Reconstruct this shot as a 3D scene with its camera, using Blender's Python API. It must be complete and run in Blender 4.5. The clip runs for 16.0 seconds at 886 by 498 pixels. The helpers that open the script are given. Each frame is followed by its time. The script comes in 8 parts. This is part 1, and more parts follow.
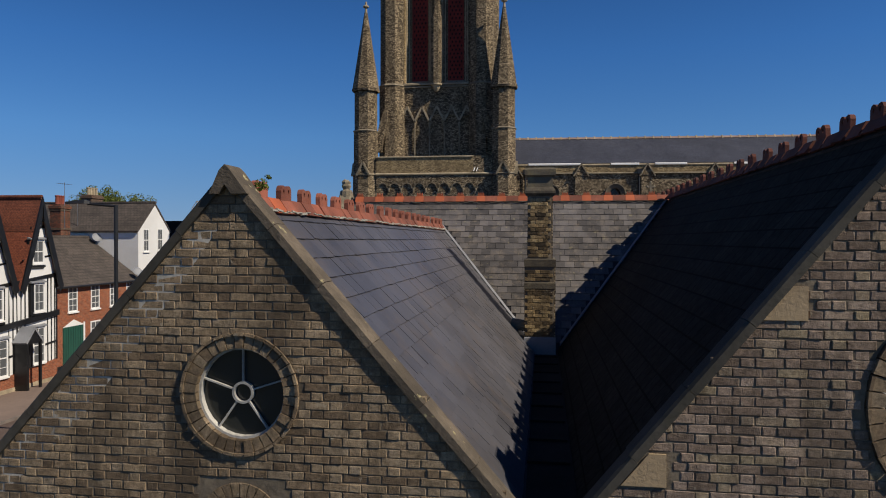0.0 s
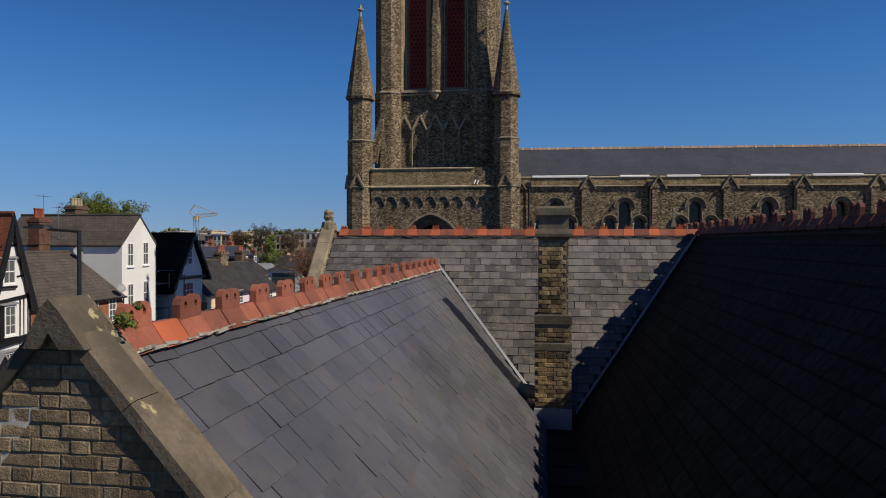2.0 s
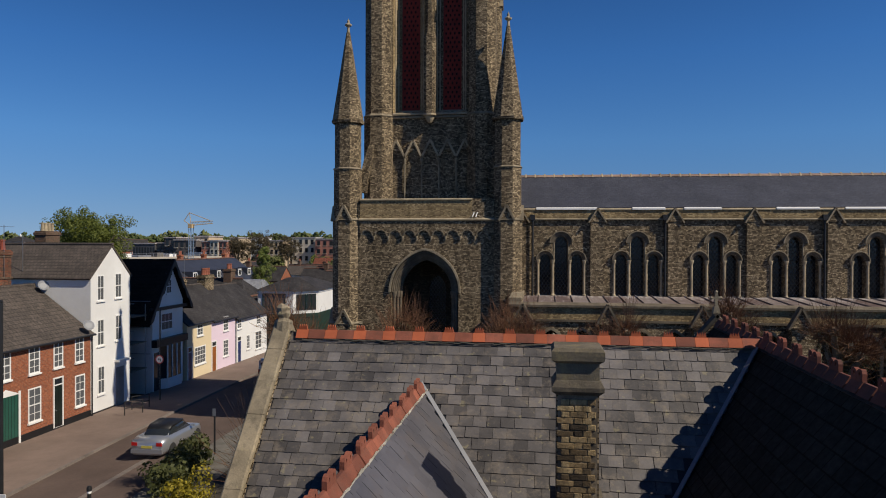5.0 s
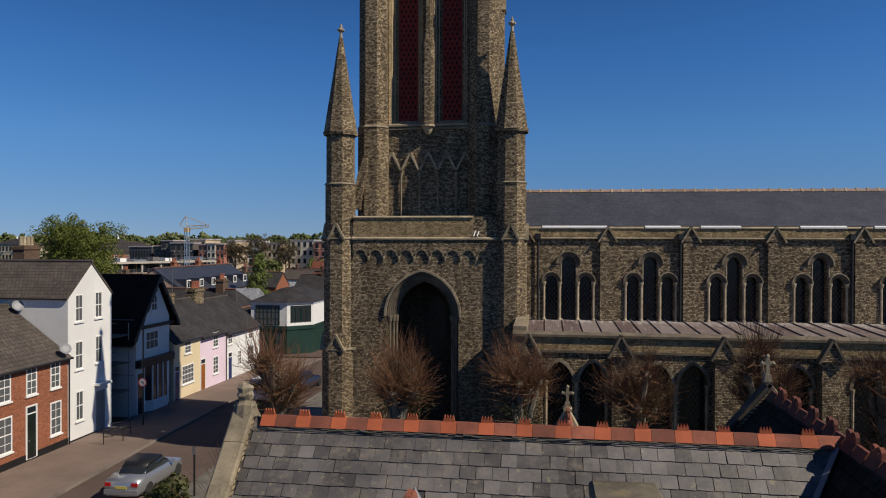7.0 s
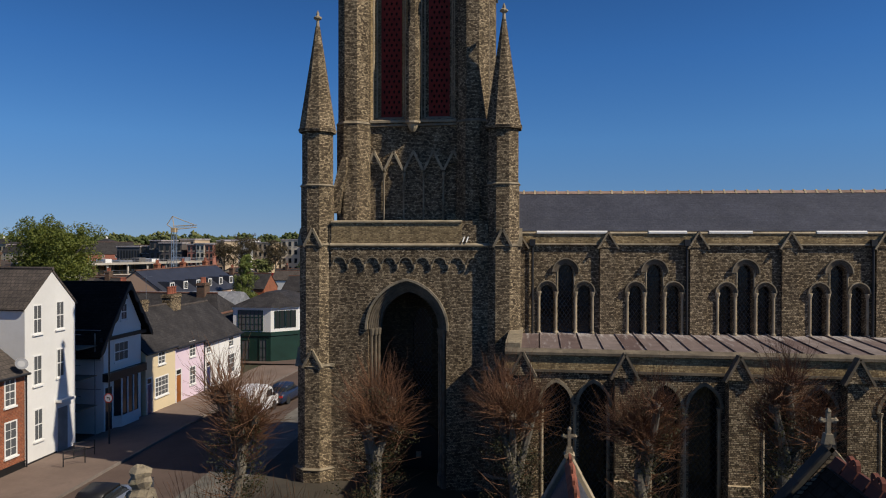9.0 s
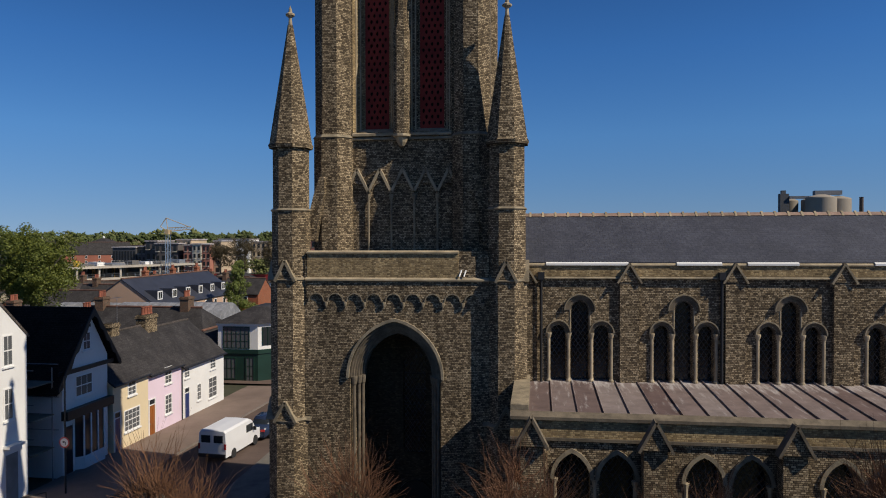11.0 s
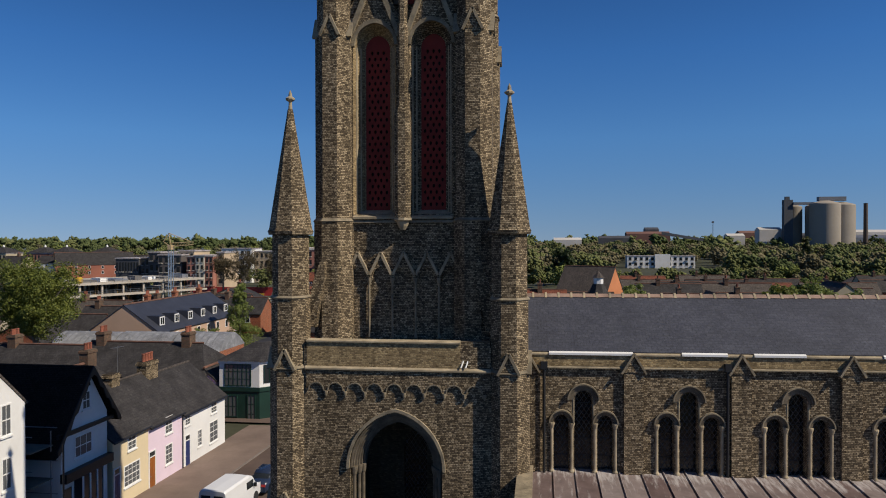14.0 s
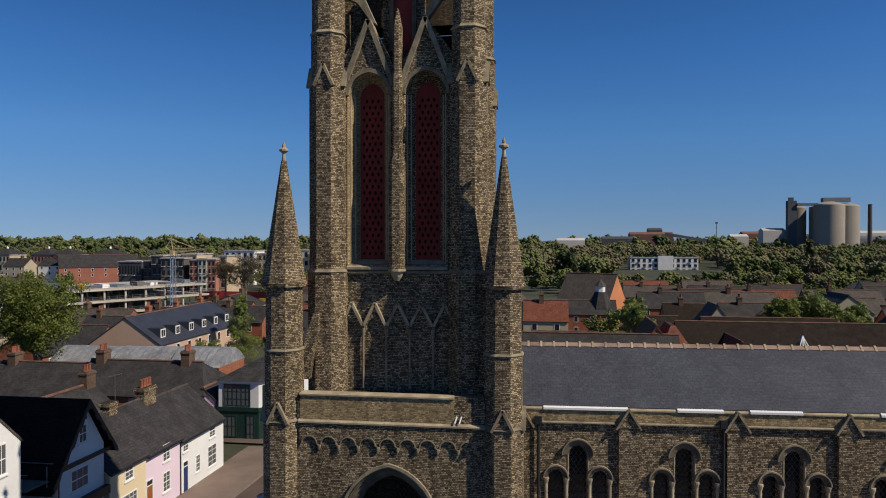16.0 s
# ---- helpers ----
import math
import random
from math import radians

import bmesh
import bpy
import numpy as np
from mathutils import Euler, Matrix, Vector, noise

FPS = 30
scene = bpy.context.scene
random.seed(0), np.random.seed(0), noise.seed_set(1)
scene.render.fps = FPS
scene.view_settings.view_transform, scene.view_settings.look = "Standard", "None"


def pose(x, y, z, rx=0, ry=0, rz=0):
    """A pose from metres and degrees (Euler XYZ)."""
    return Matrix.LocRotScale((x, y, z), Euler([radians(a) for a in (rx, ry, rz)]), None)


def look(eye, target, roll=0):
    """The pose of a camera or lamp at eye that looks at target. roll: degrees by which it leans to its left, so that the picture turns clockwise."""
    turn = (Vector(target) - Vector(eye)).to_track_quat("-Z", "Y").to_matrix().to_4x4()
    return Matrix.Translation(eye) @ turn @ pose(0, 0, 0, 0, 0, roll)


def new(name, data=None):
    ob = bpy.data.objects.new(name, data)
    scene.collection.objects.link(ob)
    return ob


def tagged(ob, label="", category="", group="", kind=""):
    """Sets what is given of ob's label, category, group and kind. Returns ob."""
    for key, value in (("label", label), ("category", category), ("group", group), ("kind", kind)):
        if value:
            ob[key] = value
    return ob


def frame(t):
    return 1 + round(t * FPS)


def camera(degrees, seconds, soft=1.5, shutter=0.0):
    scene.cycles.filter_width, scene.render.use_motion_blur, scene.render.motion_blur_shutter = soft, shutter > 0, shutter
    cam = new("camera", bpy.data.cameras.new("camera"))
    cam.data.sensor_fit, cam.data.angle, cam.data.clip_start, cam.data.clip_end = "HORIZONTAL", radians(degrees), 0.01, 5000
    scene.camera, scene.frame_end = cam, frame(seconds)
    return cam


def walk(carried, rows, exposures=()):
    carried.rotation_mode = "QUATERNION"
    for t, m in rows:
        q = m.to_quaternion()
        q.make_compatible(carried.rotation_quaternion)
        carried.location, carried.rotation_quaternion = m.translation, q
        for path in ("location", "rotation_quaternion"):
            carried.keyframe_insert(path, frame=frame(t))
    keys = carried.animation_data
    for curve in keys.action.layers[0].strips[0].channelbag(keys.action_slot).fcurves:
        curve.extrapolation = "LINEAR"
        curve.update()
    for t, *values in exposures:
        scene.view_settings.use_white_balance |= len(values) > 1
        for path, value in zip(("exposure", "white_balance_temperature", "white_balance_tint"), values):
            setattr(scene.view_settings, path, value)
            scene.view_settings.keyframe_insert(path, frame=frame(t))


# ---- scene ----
cam = camera(63.9, 16.0, soft=1.05)
PATH = [
    (0, (0.065, 0.142, 9.881), (-0.214, 2.123, 9.856), 0.1),
    (0.5, (0.03, 0.732, 10.089), (-0.249, 2.712, 10.063), 0.1),
    (1, (-0.032, 1.371, 10.316), (-0.311, 3.351, 10.291), 0.1),
    (1.5, (-0.094, 1.964, 10.554), (-0.374, 3.944, 10.53), 0.1),
    (2, (-0.172, 2.626, 10.809), (-0.453, 4.606, 10.787), 0.1),
    (2.5, (-0.201, 3.223, 11.098), (-0.482, 5.203, 11.076), 0.1),
    (3, (-0.242, 3.886, 11.416), (-0.523, 5.867, 11.394), 0.1),
    (3.5, (-0.258, 4.517, 11.733), (-0.54, 6.497, 11.713), 0.1),
    (4, (-0.306, 5.163, 12.117), (-0.587, 7.143, 12.098), 0.15),
    (6.5, (-0.702, 8.336, 13.567), (-0.985, 10.316, 13.554), 0.2),
    (7, (-0.794, 8.998, 13.793), (-1.074, 10.979, 13.779), 0.2),
    (7.5, (-0.807, 9.679, 13.875), (-1.077, 11.661, 13.863), 0.2),
    (8, (-0.792, 10.448, 13.957), (-1.058, 12.43, 13.944), 0.2),
    (8.5, (-0.798, 11.151, 14.028), (-1.061, 13.133, 14.015), 0.2),
    (9, (-0.894, 11.958, 14.183), (-1.154, 13.941, 14.165), 0.1),
    (9.2, (-0.896, 12.326, 14.233), (-1.156, 14.309, 14.212), 0.1),
    (11.3, (-1.233, 17.135, 15.93), (-1.497, 19.117, 15.90), -0.15),
    (11.5, (-1.226, 17.263, 16.056), (-1.491, 19.245, 16.028), -0.15),
    (12, (-1.236, 17.224, 16.626), (-1.504, 19.205, 16.604), -0.1),
    (12.5, (-1.239, 17.156, 17.173), (-1.508, 19.138, 17.154), -0.1),
    (13, (-1.263, 17.092, 17.811), (-1.533, 19.073, 17.792), -0.1),
    (13.5, (-1.272, 17.102, 18.438), (-1.542, 19.083, 18.417), -0.1),
    (14, (-1.2, 17.125, 19.113), (-1.472, 19.107, 19.092), -0.1),
    (14.5, (-1.128, 17.147, 19.734), (-1.401, 19.128, 19.712), -0.1),
    (15, (-1.039, 17.178, 20.312), (-1.314, 19.159, 20.289), -0.05),
    (15.5, (-0.959, 17.271, 20.821), (-1.236, 19.251, 20.796), -0.05),
    (16, (-0.862, 17.375, 21.285), (-1.143, 19.355, 21.26), 0.0),
]
walk(cam, [(t, look(eye, target, roll)) for t, eye, target, roll in PATH])
scene.view_settings.exposure = -0.12

# ---- light: clear spring day, sun from the south-west ----
SUN_DIR = Vector((1.0, -0.33, 0.97)).normalized()
world = bpy.data.worlds.new("sky")
scene.world = world
world.use_nodes = True
wn = world.node_tree.nodes
wl = world.node_tree.links
sky = wn.new("ShaderNodeTexSky")
sky.sky_type, sky.sun_disc = "NISHITA", False
sky.sun_elevation = math.asin(SUN_DIR.z)
sky.sun_rotation = math.atan2(SUN_DIR.x, SUN_DIR.y)
sky.altitude, sky.air_density, sky.dust_density, sky.ozone_density = 200, 1.0, 0.0, 4.0
# the clear blue reaches almost down to the skyline
way, split, join, lift = wn.new("ShaderNodeTexCoord"), wn.new("ShaderNodeSeparateXYZ"), wn.new("ShaderNodeCombineXYZ"), wn.new("ShaderNodeMath")
lift.operation = "ADD"
lift.inputs[1].default_value = 0.09
wl.new(way.outputs["Generated"], split.inputs[0])
wl.new(split.outputs[0], join.inputs[0])
wl.new(split.outputs[1], join.inputs[1])
wl.new(split.outputs[2], lift.inputs[0])
wl.new(lift.outputs[0], join.inputs[2])
wl.new(join.outputs[0], sky.inputs["Vector"])
deep = wn.new("ShaderNodeHueSaturation")
deep.inputs["Saturation"].default_value = 1.2
tint = wn.new("ShaderNodeMix")
tint.data_type, tint.blend_type = "RGBA", "MULTIPLY"
tint.inputs[0].default_value = 1.0
tint.inputs[7].default_value = (0.93, 1.042, 1.278, 1)
wl.new(sky.outputs["Color"], deep.inputs["Color"])
wl.new(deep.outputs["Color"], tint.inputs[6])
# a greyish spring haze thins out with height
haze = wn.new("ShaderNodeValToRGB")
HAZE = ((0.0, (0.9, 0.7, 0.62)), (0.05, (0.93, 0.8, 0.71)), (0.14, (0.93, 0.96, 0.89)), (0.25, (0.72, 0.88, 0.91)), (0.45, (0.5, 0.6, 0.66)), (1.0, (0.2, 0.24, 0.3)))
haze.color_ramp.elements[1].position = 1.0
for pos, col in HAZE[1:-1]:
    haze.color_ramp.elements.new(pos)
for el, (pos, col) in zip(haze.color_ramp.elements, HAZE):
    el.position, el.color = pos, (*col, 1)
hazy = wn.new("ShaderNodeMix")
hazy.data_type, hazy.blend_type = "RGBA", "MULTIPLY"
hazy.inputs[0].default_value = 1.0
wl.new(split.outputs[2], haze.inputs[0])
wl.new(tint.outputs[2], hazy.inputs[6])
wl.new(haze.outputs[0], hazy.inputs[7])
wl.new(hazy.outputs[2], wn["Background"].inputs["Color"])
wn["Background"].inputs["Strength"].default_value = 0.0925
sun = new("sun", bpy.data.lights.new("sun", "SUN"))
sun.data.energy, sun.data.angle, sun.data.color = 5.0, radians(0.5), (1.0, 0.9, 0.75)
sun.matrix_world = look((0, 0, 0), -SUN_DIR)


# ---- geometry helpers ----
class Geo:
    """Collects faces of one mesh."""

    def __init__(self):
        self.v, self.f = [], []

    def add(self, verts, faces):
        n = len(self.v)
        self.v += [tuple(p) for p in verts]
        self.f += [tuple(n + i for i in f) for f in faces]
        return self

    def loft(self, rings, cap=True):
        """Joins rings of equal length one after the other."""
        k = len(rings[0])
        verts = [p for r in rings for p in r]
        faces = []
        for j in range(len(rings) - 1):
            for i in range(k):
                a, b = j * k + i, j * k + (i + 1) % k
                faces.append((a, b, b + k, a + k))
        if cap:
            faces.append(tuple(range(k))[::-1])
            faces.append(tuple(range((len(rings) - 1) * k, len(rings) * k)))
        return self.add(verts, faces)

    def box(self, x0, x1, y0, y1, z0, z1):
        r = lambda z: [(x0, y0, z), (x1, y0, z), (x1, y1, z), (x0, y1, z)]
        return self.loft([r(z0), r(z1)])

    def extr(self, pts, axis, a, b):
        """Extrudes a flat outline along an axis. Outline: (y, z) for x, (x, z) for y, (x, y) for z."""
        put = {"x": lambda p, d: (d, p[0], p[1]), "y": lambda p, d: (p[0], d, p[1]), "z": lambda p, d: (p[0], p[1], d)}[axis]
        return self.loft([[put(p, a) for p in pts], [put(p, b) for p in pts]])

    def rod(self, p, q, r0, r1=None, n=8, cap=True):
        p, q = Vector(p), Vector(q)
        r1 = r0 if r1 is None else r1
        d = (q - p).normalized()
        s = d.orthogonal().normalized()
        t = d.cross(s)
        ring = lambda c, r: [c + r * (math.cos(2 * math.pi * i / n) * s + math.sin(2 * math.pi * i / n) * t) for i in range(n)]
        return self.loft([ring(p, r0), ring(q, r1)], cap)

    def turn(self, c, prof, n=12, start=0.0):
        """A body of revolution about the upright through c; prof: (radius, z)."""
        ring = lambda r, z: [(c[0] + r * math.cos(start + 2 * math.pi * i / n), c[1] + r * math.sin(start + 2 * math.pi * i / n), c[2] + z) for i in range(n)]
        return self.loft([ring(max(r, 0.002), z) for r, z in prof])

    def holed(self, outer, holes, axis, a, b):
        """A slab from a to b along an axis with holes cut through."""
        put = {"x": lambda p, d: (d, p[0], p[1]), "y": lambda p, d: (p[0], d, p[1]), "z": lambda p, d: (p[0], p[1], d)}[axis]
        loops = [list(outer)] + [list(h) for h in holes]
        tris = tessellate([[Vector((p[0], p[1], 0)) for p in lp] for lp in loops])
        flat = [p for lp in loops for p in lp]
        n = len(flat)
        verts = [put(p, a) for p in flat] + [put(p, b) for p in flat]
        faces = [tuple(t) for t in tris] + [tuple(n + i for i in t) for t in tris]
        k = 0
        for lp in loops:
            m = len(lp)
            faces += [(k + i, k + (i + 1) % m, n + k + (i + 1) % m, n + k + i) for i in range(m)]
            k += m
        return self.add(verts, faces)

    def mesh(self, name, mats, smooth=False, tidy=True):
        me = bpy.data.meshes.new(name)
        me.from_pydata(self.v, [], self.f)
        for m in mats if isinstance(mats, (list, tuple)) else [mats]:
            me.materials.append(m)
        if tidy and len(self.f) < 60000:
            bm = bmesh.new()
            bm.from_mesh(me)
            bmesh.ops.recalc_face_normals(bm, faces=bm.faces)
            bm.to_mesh(me)
            bm.free()
        if smooth:
            me.shade_smooth()
        return me


def tessellate(loops):
    return mathutils.geometry.tessellate_polygon(loops)


import mathutils  # noqa: E402


def thing(name, label, category, at=(0, 0, 0), group="", kind=""):
    ob = new(name)
    ob.location = at
    return tagged(ob, label, category, group, kind)


def stands(ob):
    """Where an object stands in the world, with no wait for the scene to update."""
    m = ob.matrix_basis
    return stands(ob.parent) @ ob.matrix_parent_inverse @ m if ob.parent else m.copy()


def part(name, geo, material, parent=None, label="", smooth=False, kind=""):
    """One mesh object under a thing or part; geometry is given in world places."""
    me = geo if isinstance(geo, bpy.types.Mesh) else geo.mesh(name, material, smooth)
    ob = new(name, me)
    if parent is not None:
        ob.parent = parent
        ob.matrix_parent_inverse = stands(parent).inverted()
    return tagged(ob, label, kind=kind)


def solid(name, geo, material, label, category, kind="", group="", smooth=False):
    """A top-level thing that is one mesh."""
    return tagged(part(name, geo, material, None, "", smooth), label, category, group, kind)


def arch(cx, w, z0, zs, rise, n=8):
    """The outline of an arched opening, anticlockwise from its lower left; pointed where rise is over half the width."""
    h = w / 2
    R = (h * h + rise * rise) / (2 * h)
    pts = [(cx - h, z0), (cx + h, z0)]
    top = math.atan2(rise, R - h) if R > h else math.pi / 2
    right = [(cx + h - R + R * math.cos(top * i / n), zs + R * math.sin(top * i / n)) for i in range(n + 1)]
    return pts + right + [(2 * cx - x, z) for x, z in reversed(right[:-1])]


def arch_band(geo, inner, outer, y0, y1, z_low):
    """A moulding that follows an arch, between two outlines of equal count, above z_low."""
    a = [p for p in inner[1:] + inner[:1] if p[1] >= z_low]
    b = [p for p in outer[1:] + outer[:1] if p[1] >= z_low]
    return geo.loft([[(p[0], y0, p[1]), (q[0], y0, q[1]), (q[0], y1, q[1]), (p[0], y1, p[1])] for p, q in zip(a, b)])


def octagon(cx, cy, w, z):
    r = w / 2 / math.cos(math.pi / 8)
    return [(cx + r * math.cos(math.pi / 8 + k * math.pi / 4), cy + r * math.sin(math.pi / 8 + k * math.pi / 4), z) for k in range(8)]


# ---- materials ----
class Nodes:
    def __init__(self, name):
        self.m = bpy.data.materials.new(name)
        self.m.use_nodes = True
        self.t = self.m.node_tree
        self.bsdf = self.t.nodes["Principled BSDF"]

    def add(self, kind, **given):
        n = self.t.nodes.new("ShaderNode" + kind)
        for k, v in given.items():
            n.inputs[k.replace("_", " ")].default_value = v
        return n

    def link(self, a, b):
        self.t.links.new(a, b)

    def math(self, op, a, b=None):
        n = self.t.nodes.new("ShaderNodeMath")
        n.operation = op
        for i, x in enumerate((a, b)):
            if x is None:
                continue
            if isinstance(x, (int, float)):
                n.inputs[i].default_value = x
            else:
                self.link(x, n.inputs[i])
        return n.outputs[0]

    def mix(self, kind, fac, a, b):
        n = self.t.nodes.new("ShaderNodeMix")
        n.data_type, n.blend_type = "RGBA", kind
        for i, x in ((0, fac), (6, a), (7, b)):
            if isinstance(x, (int, float)):
                n.inputs[i].default_value = x
            elif isinstance(x, tuple):
                n.inputs[i].default_value = (*x, 1)
            else:
                self.link(x, n.inputs[i])
        return n.outputs[2]

    def ramp(self, fac, *stops):
        n = self.t.nodes.new("ShaderNodeValToRGB")
        e = n.color_ramp.elements
        while len(e) < len(stops):
            e.new(0.5)
        for s, (pos, c) in zip(e, stops):
            s.position, s.color = pos, (*c, 1) if isinstance(c, tuple) else (c, c, c, 1)
        self.link(fac, n.inputs[0])
        return n.outputs[0]

    def noise(self, vec, scale, detail=4.0, rough=0.6):
        n = self.add("TexNoise", Scale=scale, Detail=detail, Roughness=rough)
        self.link(vec, n.inputs["Vector"])
        return n.outputs["Fac"]

    def place(self):
        return self.add("NewGeometry").outputs["Position"]

    def wall_uv(self, vscale=1.0):
        """Coordinates along a wall or roof slope: metres sideways and metres up."""
        g = self.add("NewGeometry")
        p, n = self.add("SeparateXYZ"), self.add("SeparateXYZ")
        self.link(g.outputs["Position"], p.inputs[0])
        self.link(g.outputs["True Normal"], n.inputs[0])
        ln = self.math("MAXIMUM", self.math("SQRT", self.math("ADD", self.math("MULTIPLY", n.outputs[0], n.outputs[0]), self.math("MULTIPLY", n.outputs[1], n.outputs[1]))), 0.02)
        u = self.math("DIVIDE", self.math("SUBTRACT", self.math("MULTIPLY", p.outputs[1], n.outputs[0]), self.math("MULTIPLY", p.outputs[0], n.outputs[1])), ln)
        c = self.add("CombineXYZ")
        self.link(u, c.inputs[0])
        self.link(self.math("MULTIPLY", p.outputs[2], vscale), c.inputs[1])
        return c.outputs[0]

    def finish(self, color, rough=0.85, bump=None, depth=0.01, metal=0.0, spec=0.5):
        if isinstance(color, tuple):
            self.bsdf.inputs["Base Color"].default_value = (*color, 1)
        else:
            self.link(color, self.bsdf.inputs["Base Color"])
        if isinstance(rough, (int, float)):
            self.bsdf.inputs["Roughness"].default_value = rough
        else:
            self.link(rough, self.bsdf.inputs["Roughness"])
        self.bsdf.inputs["Metallic"].default_value = metal
        self.bsdf.inputs["Specular IOR Level"].default_value = spec
        if bump is not None:
            b = self.add("Bump", Strength=0.8, Distance=depth)
            self.link(bump, b.inputs["Height"])
            self.link(b.outputs[0], self.bsdf.inputs["Normal"])
        return self.m


def plain(name, col, rough=0.8, var=0.25, scale=3.0, bump=0.004, metal=0.0, spec=0.5, each=0.0, dirt=0.0, dirt_col=(0.05, 0.045, 0.035), lichen=0.0):
    """A surface of one colour with blotches, grain and, where given, dirt and a shift from piece to piece."""
    n = Nodes(name)
    p = n.place()
    big, fine = n.noise(p, scale * 0.35, 3), n.noise(p, scale * 7, 6, 0.7)
    dark = tuple(c * (1 - var) for c in col)
    light = tuple(min(c * (1 + var), 0.95) for c in col)
    c = n.ramp(big, (0.3, dark), (0.7, light))
    c = n.mix("MULTIPLY", 0.8, c, n.ramp(fine, (0.25, 1 - var), (0.75, 1.0)))
    if each:
        r = n.math("FRACT", n.math("ADD", n.add("ObjectInfo").outputs["Random"], n.add("NewGeometry").outputs["Random Per Island"]))
        c = n.mix("MULTIPLY", 1.0, c, n.ramp(r, (0.0, 1 - each), (1.0, 1.0)))
    if dirt:
        c = n.mix("MIX", n.math("MULTIPLY", n.ramp(n.noise(p, scale * 1.3, 6, 0.75), (0.5, 0.0), (0.68, 1.0)), dirt), c, dirt_col)
    if lichen:
        c = n.mix("MIX", n.math("MULTIPLY", n.ramp(n.noise(p, 7.5, 5, 0.6), (0.63, 0.0), (0.68, 1.0)), lichen), c, (0.46, 0.4, 0.2))
    return n.finish(c, rough, fine, bump, metal, spec)


def speckled(name, tones, mortar, stain=0.55, w=0.112, h=0.066):
    """Old brickwork: every brick its own tone, thin joints, soot in broad patches and rain streaks."""
    n = Nodes(name)
    uv, p = n.wall_uv(), n.place()
    b = n.add("TexBrick", Scale=1.0, Mortar_Size=0.0095, Mortar_Smooth=0.1, Bias=0.0, Brick_Width=w, Row_Height=h, Color1=(0, 0, 0, 1), Color2=(1, 1, 1, 1), Mortar=(0.5, 0.5, 0.5, 1))
    b.squash, b.squash_frequency, b.offset_frequency = 1.35, 3, 2
    n.link(uv, b.inputs["Vector"])
    tone = n.math("ADD", n.math("MULTIPLY", b.outputs["Color"], 0.8), n.math("MULTIPLY", n.noise(uv, 16, 4, 0.75), 0.25))
    c = n.mix("MIX", b.outputs["Fac"], n.ramp(tone, *tones), mortar)
    c = n.mix("MULTIPLY", 0.7, c, n.ramp(n.noise(p, 26, 5, 0.75), (0.3, 0.45), (0.7, 1.2)))
    # streaks run down, patches of soot and pale leached brick lie broad
    run = n.add("Mapping")
    run.inputs["Scale"].default_value = (2.2, 0.22, 1.0)
    n.link(uv, run.inputs["Vector"])
    c = n.mix("MULTIPLY", stain, c, n.ramp(n.noise(run.outputs[0], 1.0, 5, 0.65), (0.36, 0.45), (0.62, 1.08)))
    c = n.mix("MULTIPLY", stain, c, n.ramp(n.noise(p, 0.55, 6, 0.7), (0.36, 0.5), (0.62, 1.08)))
    hgt = n.math("SUBTRACT", n.math("MULTIPLY", n.noise(p, 40, 4), 0.5), b.outputs["Fac"])
    return n.finish(c, 0.94, hgt, 0.004, 0.0, 0.2)


def brickwork(name, c1, c2, mortar, w=0.225, h=0.075, vs=1.0, gap=0.011, stain=0.5, rough=0.9, bump=0.008, off=0.5, spec=0.4):
    """Courses of brick or slate with joints, uneven tone, and stains."""
    n = Nodes(name)
    uv, p = n.wall_uv(vs), n.place()
    b = n.add("TexBrick", Scale=1.0, Mortar_Size=gap, Mortar_Smooth=0.2, Bias=0.0, Brick_Width=w, Row_Height=h, Color1=(*c1, 1), Color2=(*c2, 1), Mortar=(*mortar, 1))
    b.offset = off
    n.link(uv, b.inputs["Vector"])
    c = n.mix("MULTIPLY", 0.75, b.outputs["Color"], n.ramp(n.noise(uv, 9, 3), (0.3, 0.45), (0.7, 1.15)))
    c = n.mix("MULTIPLY", stain, c, n.ramp(n.noise(p, 0.7, 5, 0.65), (0.35, 0.4), (0.62, 1.0)))
    fine = n.noise(p, 30, 4)
    hgt = n.math("SUBTRACT", n.math("MULTIPLY", fine, 0.4), b.outputs["Fac"])
    return n.finish(c, rough, hgt, bump, 0.0, spec)


M_BRICK = speckled("gault_brick", ((0.05, (0.06, 0.044, 0.028)), (0.35, (0.22, 0.165, 0.102)), (0.65, (0.41, 0.315, 0.197)), (1.0, (0.7, 0.55, 0.35))), (0.06, 0.045, 0.03), 0.55)
M_BRICK_YEL = speckled("yellow_brick", ((0.0, (0.12, 0.085, 0.045)), (0.4, (0.36, 0.26, 0.135)), (0.72, (0.53, 0.39, 0.2)), (1.0, (0.64, 0.49, 0.26))), (0.3, 0.22, 0.125), 0.5)
# brick tones lowered to paint in the shade of deep recesses
M_BRICK_SHADED = speckled("shaded_brick", ((0.0, (0.05, 0.036, 0.022)), (0.6, (0.12, 0.086, 0.052)), (1.0, (0.24, 0.175, 0.105))), (0.1, 0.075, 0.05))


